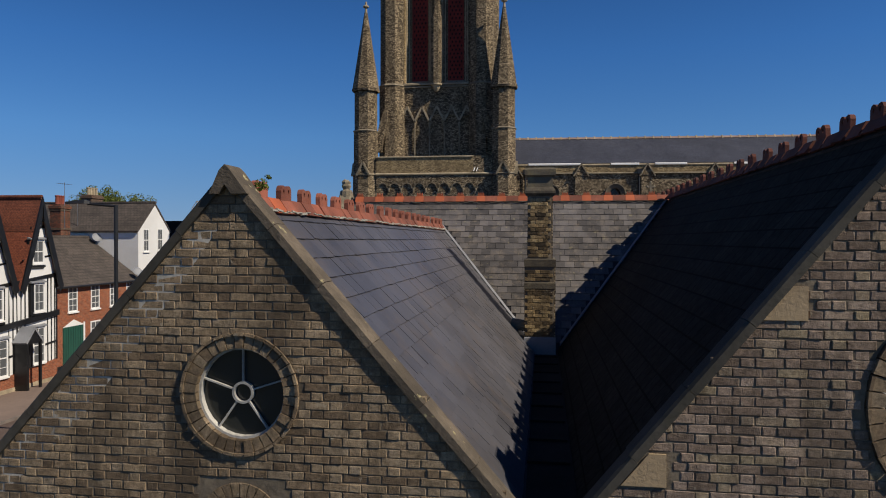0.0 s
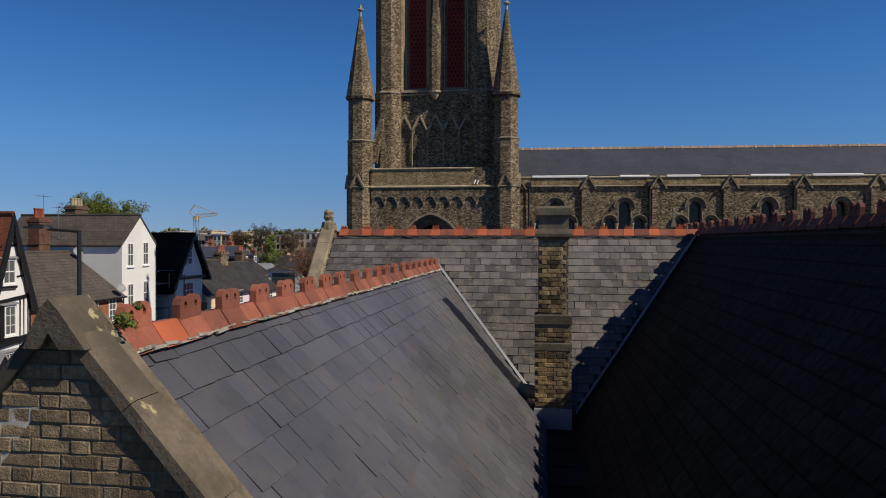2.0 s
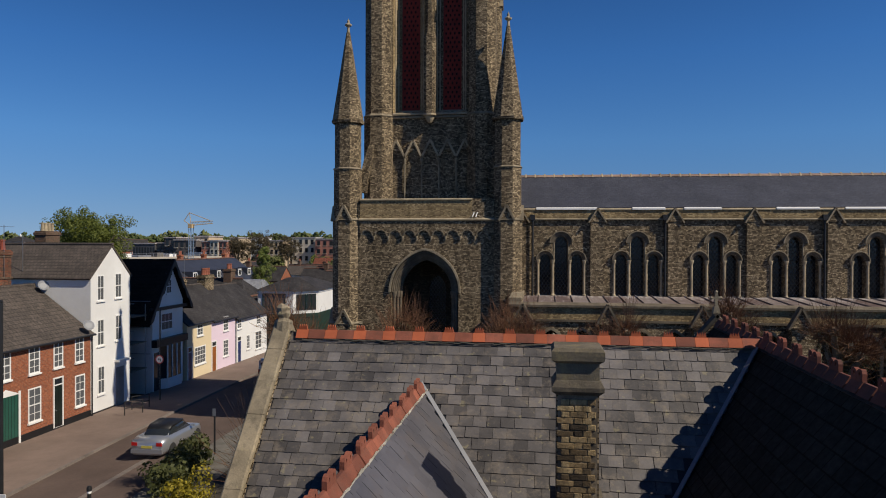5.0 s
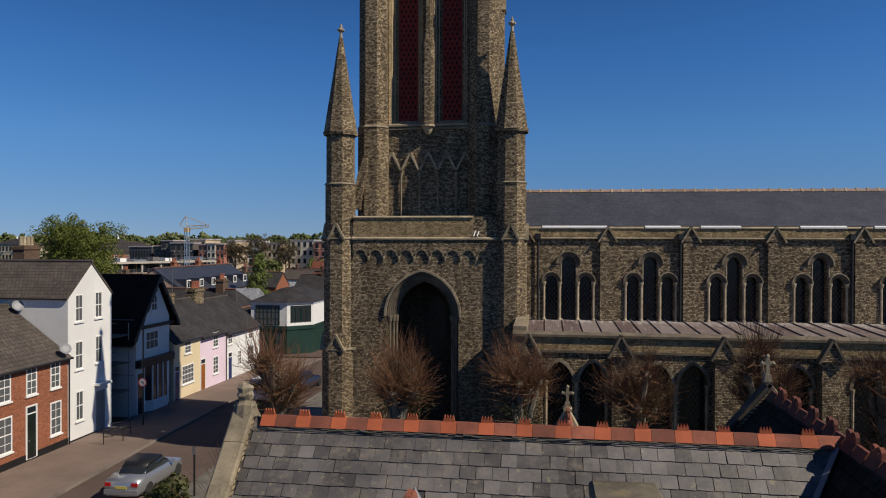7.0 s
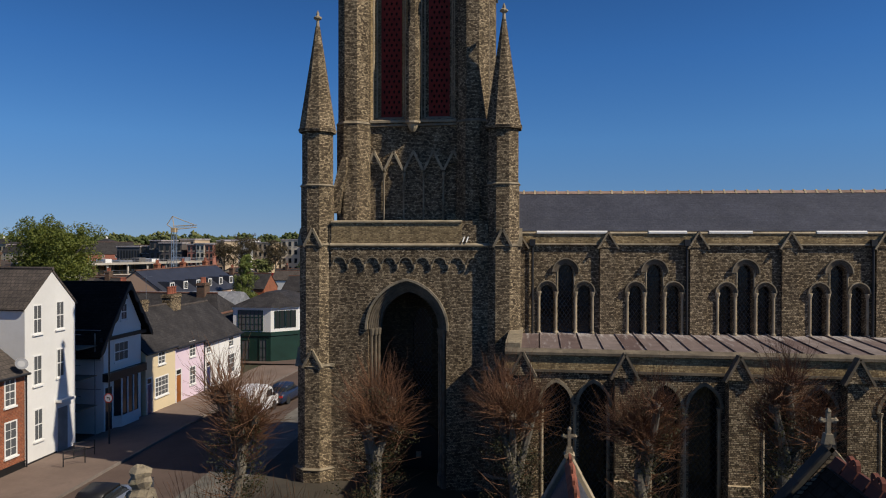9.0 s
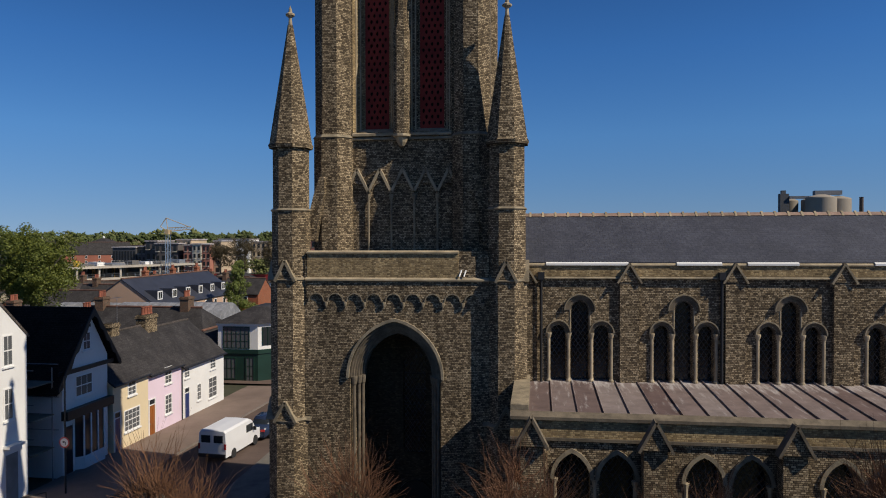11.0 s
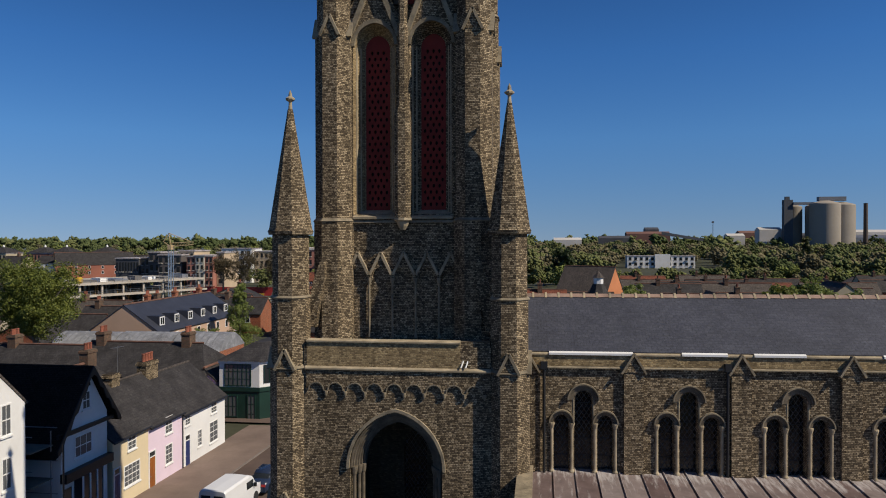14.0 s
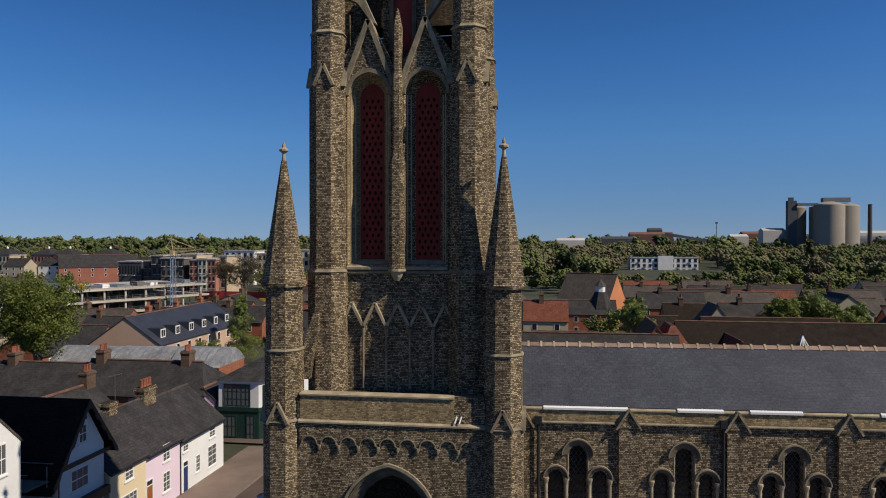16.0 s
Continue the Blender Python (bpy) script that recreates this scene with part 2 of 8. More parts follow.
def aged_brick(name, tones, soot):
    """Hand-made bricks: tone from brick to brick, pitted faces, soot and algae in broad patches with drips."""
    n = Nodes(name)
    p = n.place()
    r = n.math("FRACT", n.math("ADD", n.add("ObjectInfo").outputs["Random"], n.add("NewGeometry").outputs["Random Per Island"]))
    c = n.ramp(r, *tones)
    pit = n.noise(p, 34, 7, 0.75)
    c = n.mix("MULTIPLY", 0.9, c, n.ramp(pit, (0.3, 0.45), (0.66, 1.25)))
    c = n.mix("MULTIPLY", 0.8, c, n.ramp(n.noise(p, 7, 5, 0.7), (0.35, 0.55), (0.65, 1.15)))
    drip = n.add("Mapping")
    drip.inputs["Scale"].default_value = (3.2, 3.2, 0.7)
    n.link(p, drip.inputs["Vector"])
    c = n.mix("MIX", n.math("MULTIPLY", n.ramp(n.noise(drip.outputs[0], 0.8, 6, 0.7), (0.46, 0.0), (0.64, 1.0)), 0.8), c, soot)
    c = n.mix("MIX", n.math("MULTIPLY", n.ramp(n.noise(p, 11, 4, 0.6), (0.66, 0.0), (0.7, 1.0)), 0.45), c, (0.42, 0.37, 0.27))
    return n.finish(c, 0.94, n.math("ADD", pit, n.noise(p, 90, 3)), 0.012, 0.0, 0.2)


M_BRICK_PIECE = aged_brick("weathered_brick", ((0.0, (0.19, 0.135, 0.085)), (0.4, (0.29, 0.21, 0.13)), (0.75, (0.37, 0.275, 0.17)), (1.0, (0.33, 0.255, 0.17))), (0.08, 0.06, 0.04))
M_BRICK_PIECE3 = aged_brick("greyed_brick", ((0.0, (0.2, 0.148, 0.11)), (0.4, (0.3, 0.222, 0.165)), (0.75, (0.39, 0.295, 0.225)), (1.0, (0.34, 0.27, 0.165))), (0.09, 0.07, 0.05))
M_BRICK_PIECE2 = aged_brick("chimney_brick", ((0.0, (0.05, 0.038, 0.026)), (0.35, (0.17, 0.12, 0.065)), (0.7, (0.36, 0.255, 0.13)), (1.0, (0.5, 0.37, 0.19))), (0.07, 0.054, 0.036))
M_MORTAR = plain("lime_mortar", (0.2, 0.16, 0.11), 0.95, 0.5, 3.5, 0.01, dirt=0.85, dirt_col=(0.05, 0.04, 0.028))
M_STONE = plain("weathered_stone", (0.33, 0.27, 0.18), 0.9, 0.4, 4.5, 0.01, dirt=0.65, dirt_col=(0.1, 0.085, 0.06), each=0.2, lichen=0.35)
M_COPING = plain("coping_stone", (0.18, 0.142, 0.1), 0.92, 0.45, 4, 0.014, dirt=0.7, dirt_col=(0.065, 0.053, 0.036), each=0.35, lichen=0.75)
# coping for slopes turned from the sun, shade put into its colour
M_COPING_SHADED = plain("shaded_coping", (0.07, 0.062, 0.048), 0.95, 0.35, 2.5, 0.008, dirt=0.5, dirt_col=(0.03, 0.032, 0.02))
M_STONE_PALE = plain("pale_stone", (0.4, 0.325, 0.215), 0.9, 0.35, 4.5, 0.005, dirt=0.4, dirt_col=(0.12, 0.1, 0.07))
M_STONE_DARK = plain("dark_stone", (0.17, 0.137, 0.095), 0.92, 0.4, 4.5, 0.006, dirt=0.6, dirt_col=(0.05, 0.042, 0.03))
M_SLATE_SMOOTH = plain("smooth_slate", (0.104, 0.101, 0.112), 0.4, 0.25, 1.2, 0.002, each=0.22, dirt=0.5, dirt_col=(0.125, 0.098, 0.078))
M_SLATE_PIECE = plain("welsh_slate", (0.17, 0.155, 0.147), 0.5, 0.35, 3, 0.004, each=0.55, dirt=0.6, dirt_col=(0.23, 0.19, 0.145), lichen=0.25)
M_SLATE = brickwork("slate_courses", (0.062, 0.066, 0.088), (0.082, 0.087, 0.11), (0.04, 0.042, 0.054), 0.24, 0.17, 1.9, 0.009, 0.45, 0.5, 0.004)
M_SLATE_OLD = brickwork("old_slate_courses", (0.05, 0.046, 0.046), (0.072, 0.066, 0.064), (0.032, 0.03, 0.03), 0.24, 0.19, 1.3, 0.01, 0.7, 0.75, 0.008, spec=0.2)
# darker copy of the slates, with shade put into the colour
M_SLATE_SHADED = brickwork("shaded_slates", (0.036, 0.034, 0.026), (0.048, 0.044, 0.035), (0.02, 0.018, 0.014), 0.285, 0.25, 1.3, 0.012, 0.5, 0.95, 0.008, 0.5, 0.08)
M_UNDER = plain("roof_underlay", (0.035, 0.035, 0.038), 0.8, 0.3, 3)
M_TERRA = plain("terracotta", (0.34, 0.105, 0.06), 0.85, 0.35, 5, 0.006, each=0.45, dirt=0.45, dirt_col=(0.1, 0.06, 0.04))
M_SOOT = plain("sooted_stone", (0.1, 0.083, 0.06), 0.95, 0.45, 5, 0.012, dirt=0.5, dirt_col=(0.2, 0.165, 0.1))
M_LEAD_SHADED = plain("shaded_lead", (0.03, 0.025, 0.02), 0.85, 0.5, 2, 0.003, spec=0.12)
M_LEAD_GREY = plain("lead_flashing", (0.24, 0.245, 0.26), 0.45, 0.2, 2, 0.003)
M_DARK = plain("unlit_black", (0.012, 0.011, 0.01), 0.9, 0.2)
M_WHITE = plain("white_paint", (0.78, 0.77, 0.74), 0.6, 0.06, 1.2, 0.002, dirt=0.08, dirt_col=(0.45, 0.43, 0.4))
M_RENDER = plain("white_render", (0.74, 0.73, 0.7), 0.85, 0.07, 0.8, 0.004, dirt=0.12, dirt_col=(0.5, 0.47, 0.42))
M_CREAM = plain("cream_render", (0.68, 0.56, 0.36), 0.85, 0.07, 0.8, 0.004)
M_PINK = plain("pink_render", (0.72, 0.58, 0.66), 0.85, 0.06, 0.8, 0.004)
M_BLACK = plain("black_paint", (0.012, 0.012, 0.013), 0.45, 0.3, 3)
M_GREEN = plain("green_paint", (0.02, 0.085, 0.06), 0.4, 0.2, 2)
M_PUBGREEN = plain("pub_green_paint", (0.012, 0.04, 0.03), 0.4, 0.2, 2)
M_BLUE = plain("blue_paint", (0.02, 0.035, 0.13), 0.4, 0.2, 2)
M_ORANGE = plain("varnished_door", (0.3, 0.1, 0.02), 0.4, 0.2, 2)
M_REDBRICK = brickwork("red_brick", (0.42, 0.125, 0.052), (0.27, 0.075, 0.034), (0.34, 0.2, 0.13), stain=0.25, gap=0.009)
M_PANTILE = brickwork("clay_tiles", (0.3, 0.09, 0.045), (0.18, 0.055, 0.03), (0.06, 0.025, 0.02), 0.18, 0.11, 1.3, 0.01, 0.5, 0.85)
M_TILE_BROWN = brickwork("brown_tiles", (0.13, 0.105, 0.088), (0.09, 0.074, 0.063), (0.03, 0.025, 0.022), 0.25, 0.24, 1.3, 0.014, 0.5, 0.85, 0.015)
M_TILE_BLACK = brickwork("dark_tiles", (0.05, 0.036, 0.028), (0.032, 0.024, 0.019), (0.012, 0.01, 0.008), 0.2, 0.13, 1.3, 0.012, 0.5, 0.85, 0.012, spec=0.08)
M_TARMAC = plain("tarmac", (0.125, 0.09, 0.074), 0.9, 0.2, 0.8, 0.004, spec=0.15, dirt=0.3, dirt_col=(0.075, 0.06, 0.052))
M_PAVING = plain("pavement_asphalt", (0.22, 0.165, 0.135), 0.9, 0.18, 0.7, 0.004, spec=0.15, dirt=0.3, dirt_col=(0.12, 0.094, 0.08))
M_KERB = plain("kerb_stone", (0.2, 0.165, 0.14), 0.9, 0.25, 2, dirt=0.4)
M_EARTH = plain("earth_and_leaves", (0.06, 0.048, 0.032), 0.95, 0.4, 0.8, 0.02)
M_IRON = plain("black_iron", (0.015, 0.015, 0.016), 0.5, 0.3, 4)
M_STEEL = plain("galvanised_steel", (0.35, 0.35, 0.35), 0.45, 0.2, 3, metal=0.8)
M_RED_LOUVRE = plain("red_boarding", (0.26, 0.026, 0.015), 0.75, 0.25, 2, 0.004)
M_TWIG = plain("red_twigs", (0.17, 0.078, 0.034), 0.8, 0.4, 4)
M_BARK = plain("grey_bark", (0.19, 0.165, 0.125), 0.95, 0.4, 5, 0.02)
M_CONCRETE = plain("pale_concrete", (0.42, 0.39, 0.34), 0.9, 0.15, 0.3)


def lead_sheet(name):
    """Old sheet lead: brown-violet, a shift from sheet to sheet, white bloom running down from the upper edge."""
    n = Nodes(name)
    p = n.place()
    s = n.add("SeparateXYZ")
    n.link(p, s.inputs[0])
    sheet_no = n.add("TexWhiteNoise")
    sheet_no.noise_dimensions = "1D"
    n.link(n.math("FLOOR", n.math("DIVIDE", n.math("ADD", s.outputs[0], 0.7), 0.86)), sheet_no.inputs["W"])
    c = n.ramp(sheet_no.outputs["Value"], (0.0, (0.13, 0.09, 0.085)), (0.6, (0.2, 0.155, 0.145)), (1.0, (0.25, 0.21, 0.2)))
    c = n.mix("MULTIPLY", 0.8, c, n.ramp(n.noise(p, 1.6, 5, 0.7), (0.3, 0.6), (0.7, 1.2)))
    long = n.add("Mapping")
    long.inputs["Scale"].default_value = (5.0, 0.7, 1.0)
    n.link(p, long.inputs["Vector"])
    bloom = n.math("MULTIPLY", n.noise(long.outputs[0], 1.0, 5, 0.7), n.ramp(n.math("DIVIDE", n.math("SUBTRACT", s.outputs[1], 40.4), 6.0), (0.0, 0.82), (0.7, 0.92), (1.0, 1.3)))
    c = n.mix("MIX", n.math("MULTIPLY", n.ramp(bloom, (0.5, 0.0), (0.66, 1.0)), 0.75), c, (0.5, 0.47, 0.46))
    return n.finish(c, 0.55, n.noise(p, 3, 4), 0.012, 0.0, 0.4)


M_LEAD = lead_sheet("lead_sheet")


def leaded(name):
    """Dark glass in diamond quarries between lead strips."""
    n = Nodes(name)
    s = n.add("SeparateXYZ")
    n.link(n.wall_uv(0.7), s.inputs[0])
    near = lambda a: n.math("ABSOLUTE", n.math("SUBTRACT", n.math("FRACT", n.math("MULTIPLY", a, 5.2)), 0.5))
    d = n.math("MAXIMUM", near(n.math("ADD", s.outputs[0], s.outputs[1])), near(n.math("SUBTRACT", s.outputs[0], s.outputs[1])))
    strip = n.ramp(d, (0.4, 0.0), (0.46, 1.0))
    c = n.mix("MIX", strip, n.ramp(n.noise(n.place(), 2.5, 3), (0.4, (0.004, 0.004, 0.005)), (0.75, (0.016, 0.017, 0.02))), (0.075, 0.072, 0.066))
    return n.finish(c, n.math("ADD", n.math("MULTIPLY", strip, 0.4), 0.16), strip, 0.01)


def glass(name, tint=(0.02, 0.024, 0.028), rough=0.08):
    n = Nodes(name)
    n.bsdf.inputs["Base Color"].default_value = (*tint, 1)
    n.bsdf.inputs["Roughness"].default_value = rough
    n.bsdf.inputs["IOR"].default_value = 1.5
    return n.m


M_GLASS = glass("window_glass")
M_LEADED = leaded("leaded_glass")
M_PANE = glass("curtained_glass", (0.1, 0.105, 0.11), 0.1)


def foliage(name, dark, light):
    n = Nodes(name)
    r = n.add("NewGeometry").outputs["Random Per Island"]
    c = n.ramp(r, (0.0, dark), (1.0, light))
    n.finish(c, 0.65)
    thin, both = n.add("BsdfTranslucent"), n.add("MixShader", Fac=0.42)
    n.link(c, thin.inputs["Color"])
    n.link(n.bsdf.outputs[0], both.inputs[1])
    n.link(thin.outputs[0], both.inputs[2])
    n.link(both.outputs[0], n.t.nodes["Material Output"].inputs["Surface"])
    return n.m


M_LEAF = foliage("spring_leaves", (0.075, 0.1, 0.016), (0.21, 0.235, 0.04))
M_LEAF_FAR = foliage("far_leaves", (0.065, 0.075, 0.022), (0.12, 0.13, 0.04))
M_WEATHERED = plain("weathered_paint", (0.5, 0.48, 0.43), 0.7, 0.3, 6, 0.003, dirt=0.4, dirt_col=(0.12, 0.1, 0.08))
M_LEAF_BARE = foliage("budding_twigs", (0.075, 0.058, 0.03), (0.14, 0.108, 0.055))
M_LEAF_YEL = foliage("yellow_leaves", (0.16, 0.14, 0.01), (0.45, 0.36, 0.03))
M_POPLAR = foliage("poplar_leaves", (0.12, 0.16, 0.035), (0.24, 0.28, 0.07))


# ---- the hall in front: two gabled wings and a cross wing ----
G = 1.25
LX, LZ, LS = -2.6, 10.2, 1.11
RX, RZ, RS = 3.4, 11.0, 1.2
VX = 0.1
FY = 5.9
CY, CZ, CS = 19.68, 10.98, 1.09
CXL = -5.35

hall = thing("church_hall", "gault brick hall with two gables and slate roofs", "building", (0, 12, G))


# front wall with its two gables and round windows
GABLE = [(-6.4, G), (7.0, G), (7.0, RZ + 0.3 - RS * 3.6), (RX, RZ + 0.3), (VX, 7.3), (LX, LZ + 0.2), (-6.4, LZ + 0.2 - LS * 3.8)]
OCULI = [(-2.5, 8.56, 0.4), (3.4, 8.62, 0.78)]
ring = lambda c, r, n=28: [(c[0] + r * math.cos(2 * math.pi * i / n), c[1] + r * math.sin(2 * math.pi * i / n)) for i in range(n)]
LOW = arch(-2.5, 0.5, 6.4, 7.42, 0.25)
part("wall", Geo().holed(GABLE, [ring(OCULI[0], 0.52), ring(OCULI[1], 0.92), LOW], "y", FY + 0.0045, FY + 0.4), M_MORTAR, hall, "lime-mortared front wall")
body = Geo()
body.extr([(FY + 0.4, G), (CY + 3.4, G), (CY + 3.4, 7.2), (FY + 0.4, 7.2)], "x", -6.2, 6.8)
part("wall", body, M_BRICK, hall)


def slope_polygon(name, pts, parent, mat=M_UNDER, th=0.12):
    """A roof slope as a slab; pts lie on its upper side."""
    n = (Vector(pts[1]) - Vector(pts[0])).cross(Vector(pts[2]) - Vector(pts[0])).normalized()
    n = n if n.z > 0 else -n
    g = Geo().loft([[Vector(p) - n * th for p in pts], [Vector(p) for p in pts]])
    return part(name, g, mat, parent)


def lz(x):
    return LZ - LS * abs(x - LX)


def rz(x):
    return RZ - RS * abs(x - RX)


def cross_y(z):
    return CY - (CZ - z) / CS


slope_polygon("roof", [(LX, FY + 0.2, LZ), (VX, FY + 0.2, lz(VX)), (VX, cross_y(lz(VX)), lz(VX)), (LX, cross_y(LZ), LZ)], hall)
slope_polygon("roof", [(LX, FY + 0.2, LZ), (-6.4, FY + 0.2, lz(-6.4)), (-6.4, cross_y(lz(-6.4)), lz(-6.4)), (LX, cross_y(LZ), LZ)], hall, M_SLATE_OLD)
NY = 23.0
# slope turned from the sun: its shade is in the slate colour
slope_polygon("roof", [(RX, FY + 0.2, RZ), (VX, FY + 0.2, rz(VX)), (VX, NY, rz(VX)), (RX, NY, RZ)], hall, M_SLATE_SHADED)
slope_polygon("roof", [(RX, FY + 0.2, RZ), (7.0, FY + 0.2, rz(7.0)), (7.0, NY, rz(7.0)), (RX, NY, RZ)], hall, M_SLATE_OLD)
CE = 7.3
slope_polygon("roof", [(CXL, CY, CZ), (RX, CY, CZ), (RX, cross_y(CE), CE), (CXL, cross_y(CE), CE)], hall)
slope_polygon("roof", [(CXL, CY, CZ), (RX, CY, CZ), (RX, CY + 3.4, CZ - 3.4 * CS), (CXL, CY + 3.4, CZ - 3.4 * CS)], hall, M_SLATE_OLD)
# lead gutter in the valley, its colour near black for the shade there
part("gutter", Geo().box(VX - 0.24, VX + 0.3, FY + 0.3, 16.2, 7.28, 7.42), M_LEAD_SHADED, hall, "lead valley gutter darkened for shade")


def coping_stones(p, q, half, thick, length, parent, mat=M_STONE, lip=0.0):
    """Weathered stones laid end to end along a sloping line from p to q, half metres to either side in y or x."""
    p, q = Vector(p), Vector(q)
    d = q - p
    n = max(1, round(d.length / length))
    side = Vector((0, 1, 0)) if abs(d.x) > abs(d.y) else Vector((1, 0, 0))
    up = d.normalized().cross(side)
    up = up if up.z > 0 else -up
    for i in range(n):
        a, b = p + d * (i / n), p + d * ((i + 1) / n - 0.004 / d.length)
        j = random.uniform(-0.008, 0.008)
        rings = []
        for c in (a, b):
            rings.append([c - side * half + up * (j - thick), c + side * half + up * (j - thick), c + side * half + up * (j - 0.02), c + side * (half - 0.03) + up * j, c - side * (half - 0.03) + up * j, c - side * half + up * (j - 0.02)])
        part("coping_stone", Geo().loft(rings), mat, parent)


CT = 0.085
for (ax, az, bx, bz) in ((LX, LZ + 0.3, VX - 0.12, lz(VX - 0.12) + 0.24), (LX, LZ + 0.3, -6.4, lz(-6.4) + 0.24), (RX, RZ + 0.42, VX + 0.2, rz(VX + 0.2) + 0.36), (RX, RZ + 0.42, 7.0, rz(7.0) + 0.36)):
    coping_stones((ax, FY + 0.09, az), (bx, FY + 0.09, bz), 0.127, CT, 0.68, hall, M_COPING if bx > ax else M_COPING_SHADED)
for cx, cz in ((LX, LZ + 0.27), (RX, RZ + 0.4)):
    apex = Geo().extr([(cx - 0.14, cz - 0.2), (cx - 0.06, cz - 0.2), (cx, cz - 0.12), (cx + 0.06, cz - 0.2), (cx + 0.2, cz - 0.2), (cx + 0.05, cz), (cx, cz + 0.05), (cx - 0.05, cz)], "y", FY - 0.075, FY + 0.24)
    part("apex_stone", apex, M_COPING, hall)
# cross wing's gable end
end = Geo().extr([(CY - 3.6, G), (CY + 3.6, G), (CY + 3.6, CZ - 3.6 * CS), (CY, CZ + 0.1), (CY - 3.6, CZ - 3.6 * CS)], "x", CXL - 0.25, CXL + 0.05)
part("wall", end, M_BRICK, hall)
for s in (-1, 1):
    coping_stones((CXL - 0.1, CY, CZ + 0.3), (CXL - 0.1, CY + s * 3.7, CZ + 0.3 - 3.7 * CS), 0.17, CT, 0.7, hall, M_STONE)
fin = Geo().turn((CXL - 0.1, CY, CZ + 0.1), [(0.2, 0), (0.17, 0.17), (0.1, 0.21), (0.095, 0.26), (0.13, 0.32), (0.11, 0.37), (0.12, 0.43), (0.085, 0.48), (0.03, 0.5)], 9)
fin.v = [Vector(p) + Vector([random.uniform(-0.022, 0.022) for _ in range(3)]) for p in fin.v]
part("finial_stone", fin, M_STONE, hall, "worn stub of a stone finial")
# north gable of the taller wing, with its cross
ng = Geo().extr([(VX, G), (6.7, G), (6.7, rz(6.7)), (RX, RZ + 0.1), (VX, rz(VX))], "y", NY - 0.05, NY + 0.3)
part("wall", ng, M_BRICK, hall)
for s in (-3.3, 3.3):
    coping_stones((RX, NY + 0.1, RZ + 0.24), (RX + s, NY + 0.1, RZ + 0.24 - RS * 3.3), 0.14, CT, 0.7, hall, M_COPING_SHADED if s < 0 else M_COPING)


def stone_cross(x, y, z, s, parent):
    g = Geo()
    g.extr([(x - 0.16 * s, z), (x + 0.16 * s, z), (x + 0.1 * s, z + 0.3 * s), (x - 0.1 * s, z + 0.3 * s)], "y", y - 0.13 * s, y + 0.13 * s)
    g.box(x - 0.06 * s, x + 0.06 * s, y - 0.06 * s, y + 0.06 * s, z + 0.3 * s, z + 0.95 * s)
    g.box(x - 0.2 * s, x + 0.2 * s, y - 0.055 * s, y + 0.055 * s, z + 0.64 * s, z + 0.75 * s)
    for dx, dz in ((-0.2, 0.695), (0.2, 0.695), (0, 0.96)):
        g.turn((x + dx * s, y, z + dz * s), [(0.02 * s, -0.09 * s), (0.09 * s, 0), (0.02 * s, 0.09 * s)], 6)
    part("cross", g, M_STONE, parent, "weathered stone cross")


stone_cross(RX, NY + 0.1, RZ + 0.22, 0.5, hall)
# porch on the far side
PX, PZ, PS, PY0, PY1 = -0.15, 9.25, 1.8, 20.5, 27.8
part("wall", Geo().extr([(PX - 1.5, G), (PX + 1.5, G), (PX + 1.5, PZ - PS * 1.5), (PX, PZ), (PX - 1.5, PZ - PS * 1.5)], "y", PY0 + 0.3, PY1 + 0.2), M_BRICK, hall)
for s in (-1.7, 1.7):
    slope_polygon("roof", [(PX, PY0, PZ + 0.08), (PX, PY1 + 0.1, PZ + 0.08), (PX + s, PY1 + 0.1, PZ + 0.08 - PS * 1.7), (PX + s, PY0, PZ + 0.08 - PS * 1.7)], hall, M_SLATE, 0.06)
    coping_stones((PX, PY1 + 0.15, PZ + 0.3), (PX + s, PY1 + 0.15, PZ + 0.3 - PS * 1.7), 0.16, 0.14, 0.6, hall, M_STONE_PALE)
stone_cross(PX, PY1 + 0.15, PZ + 0.2, 0.62, hall)


# ---- the church: west tower, nave and aisle ----
church = thing("church", "gault brick church tower and long nave", "church", (-6.87, 49.4, G))
TX, TY = -6.87, 49.4


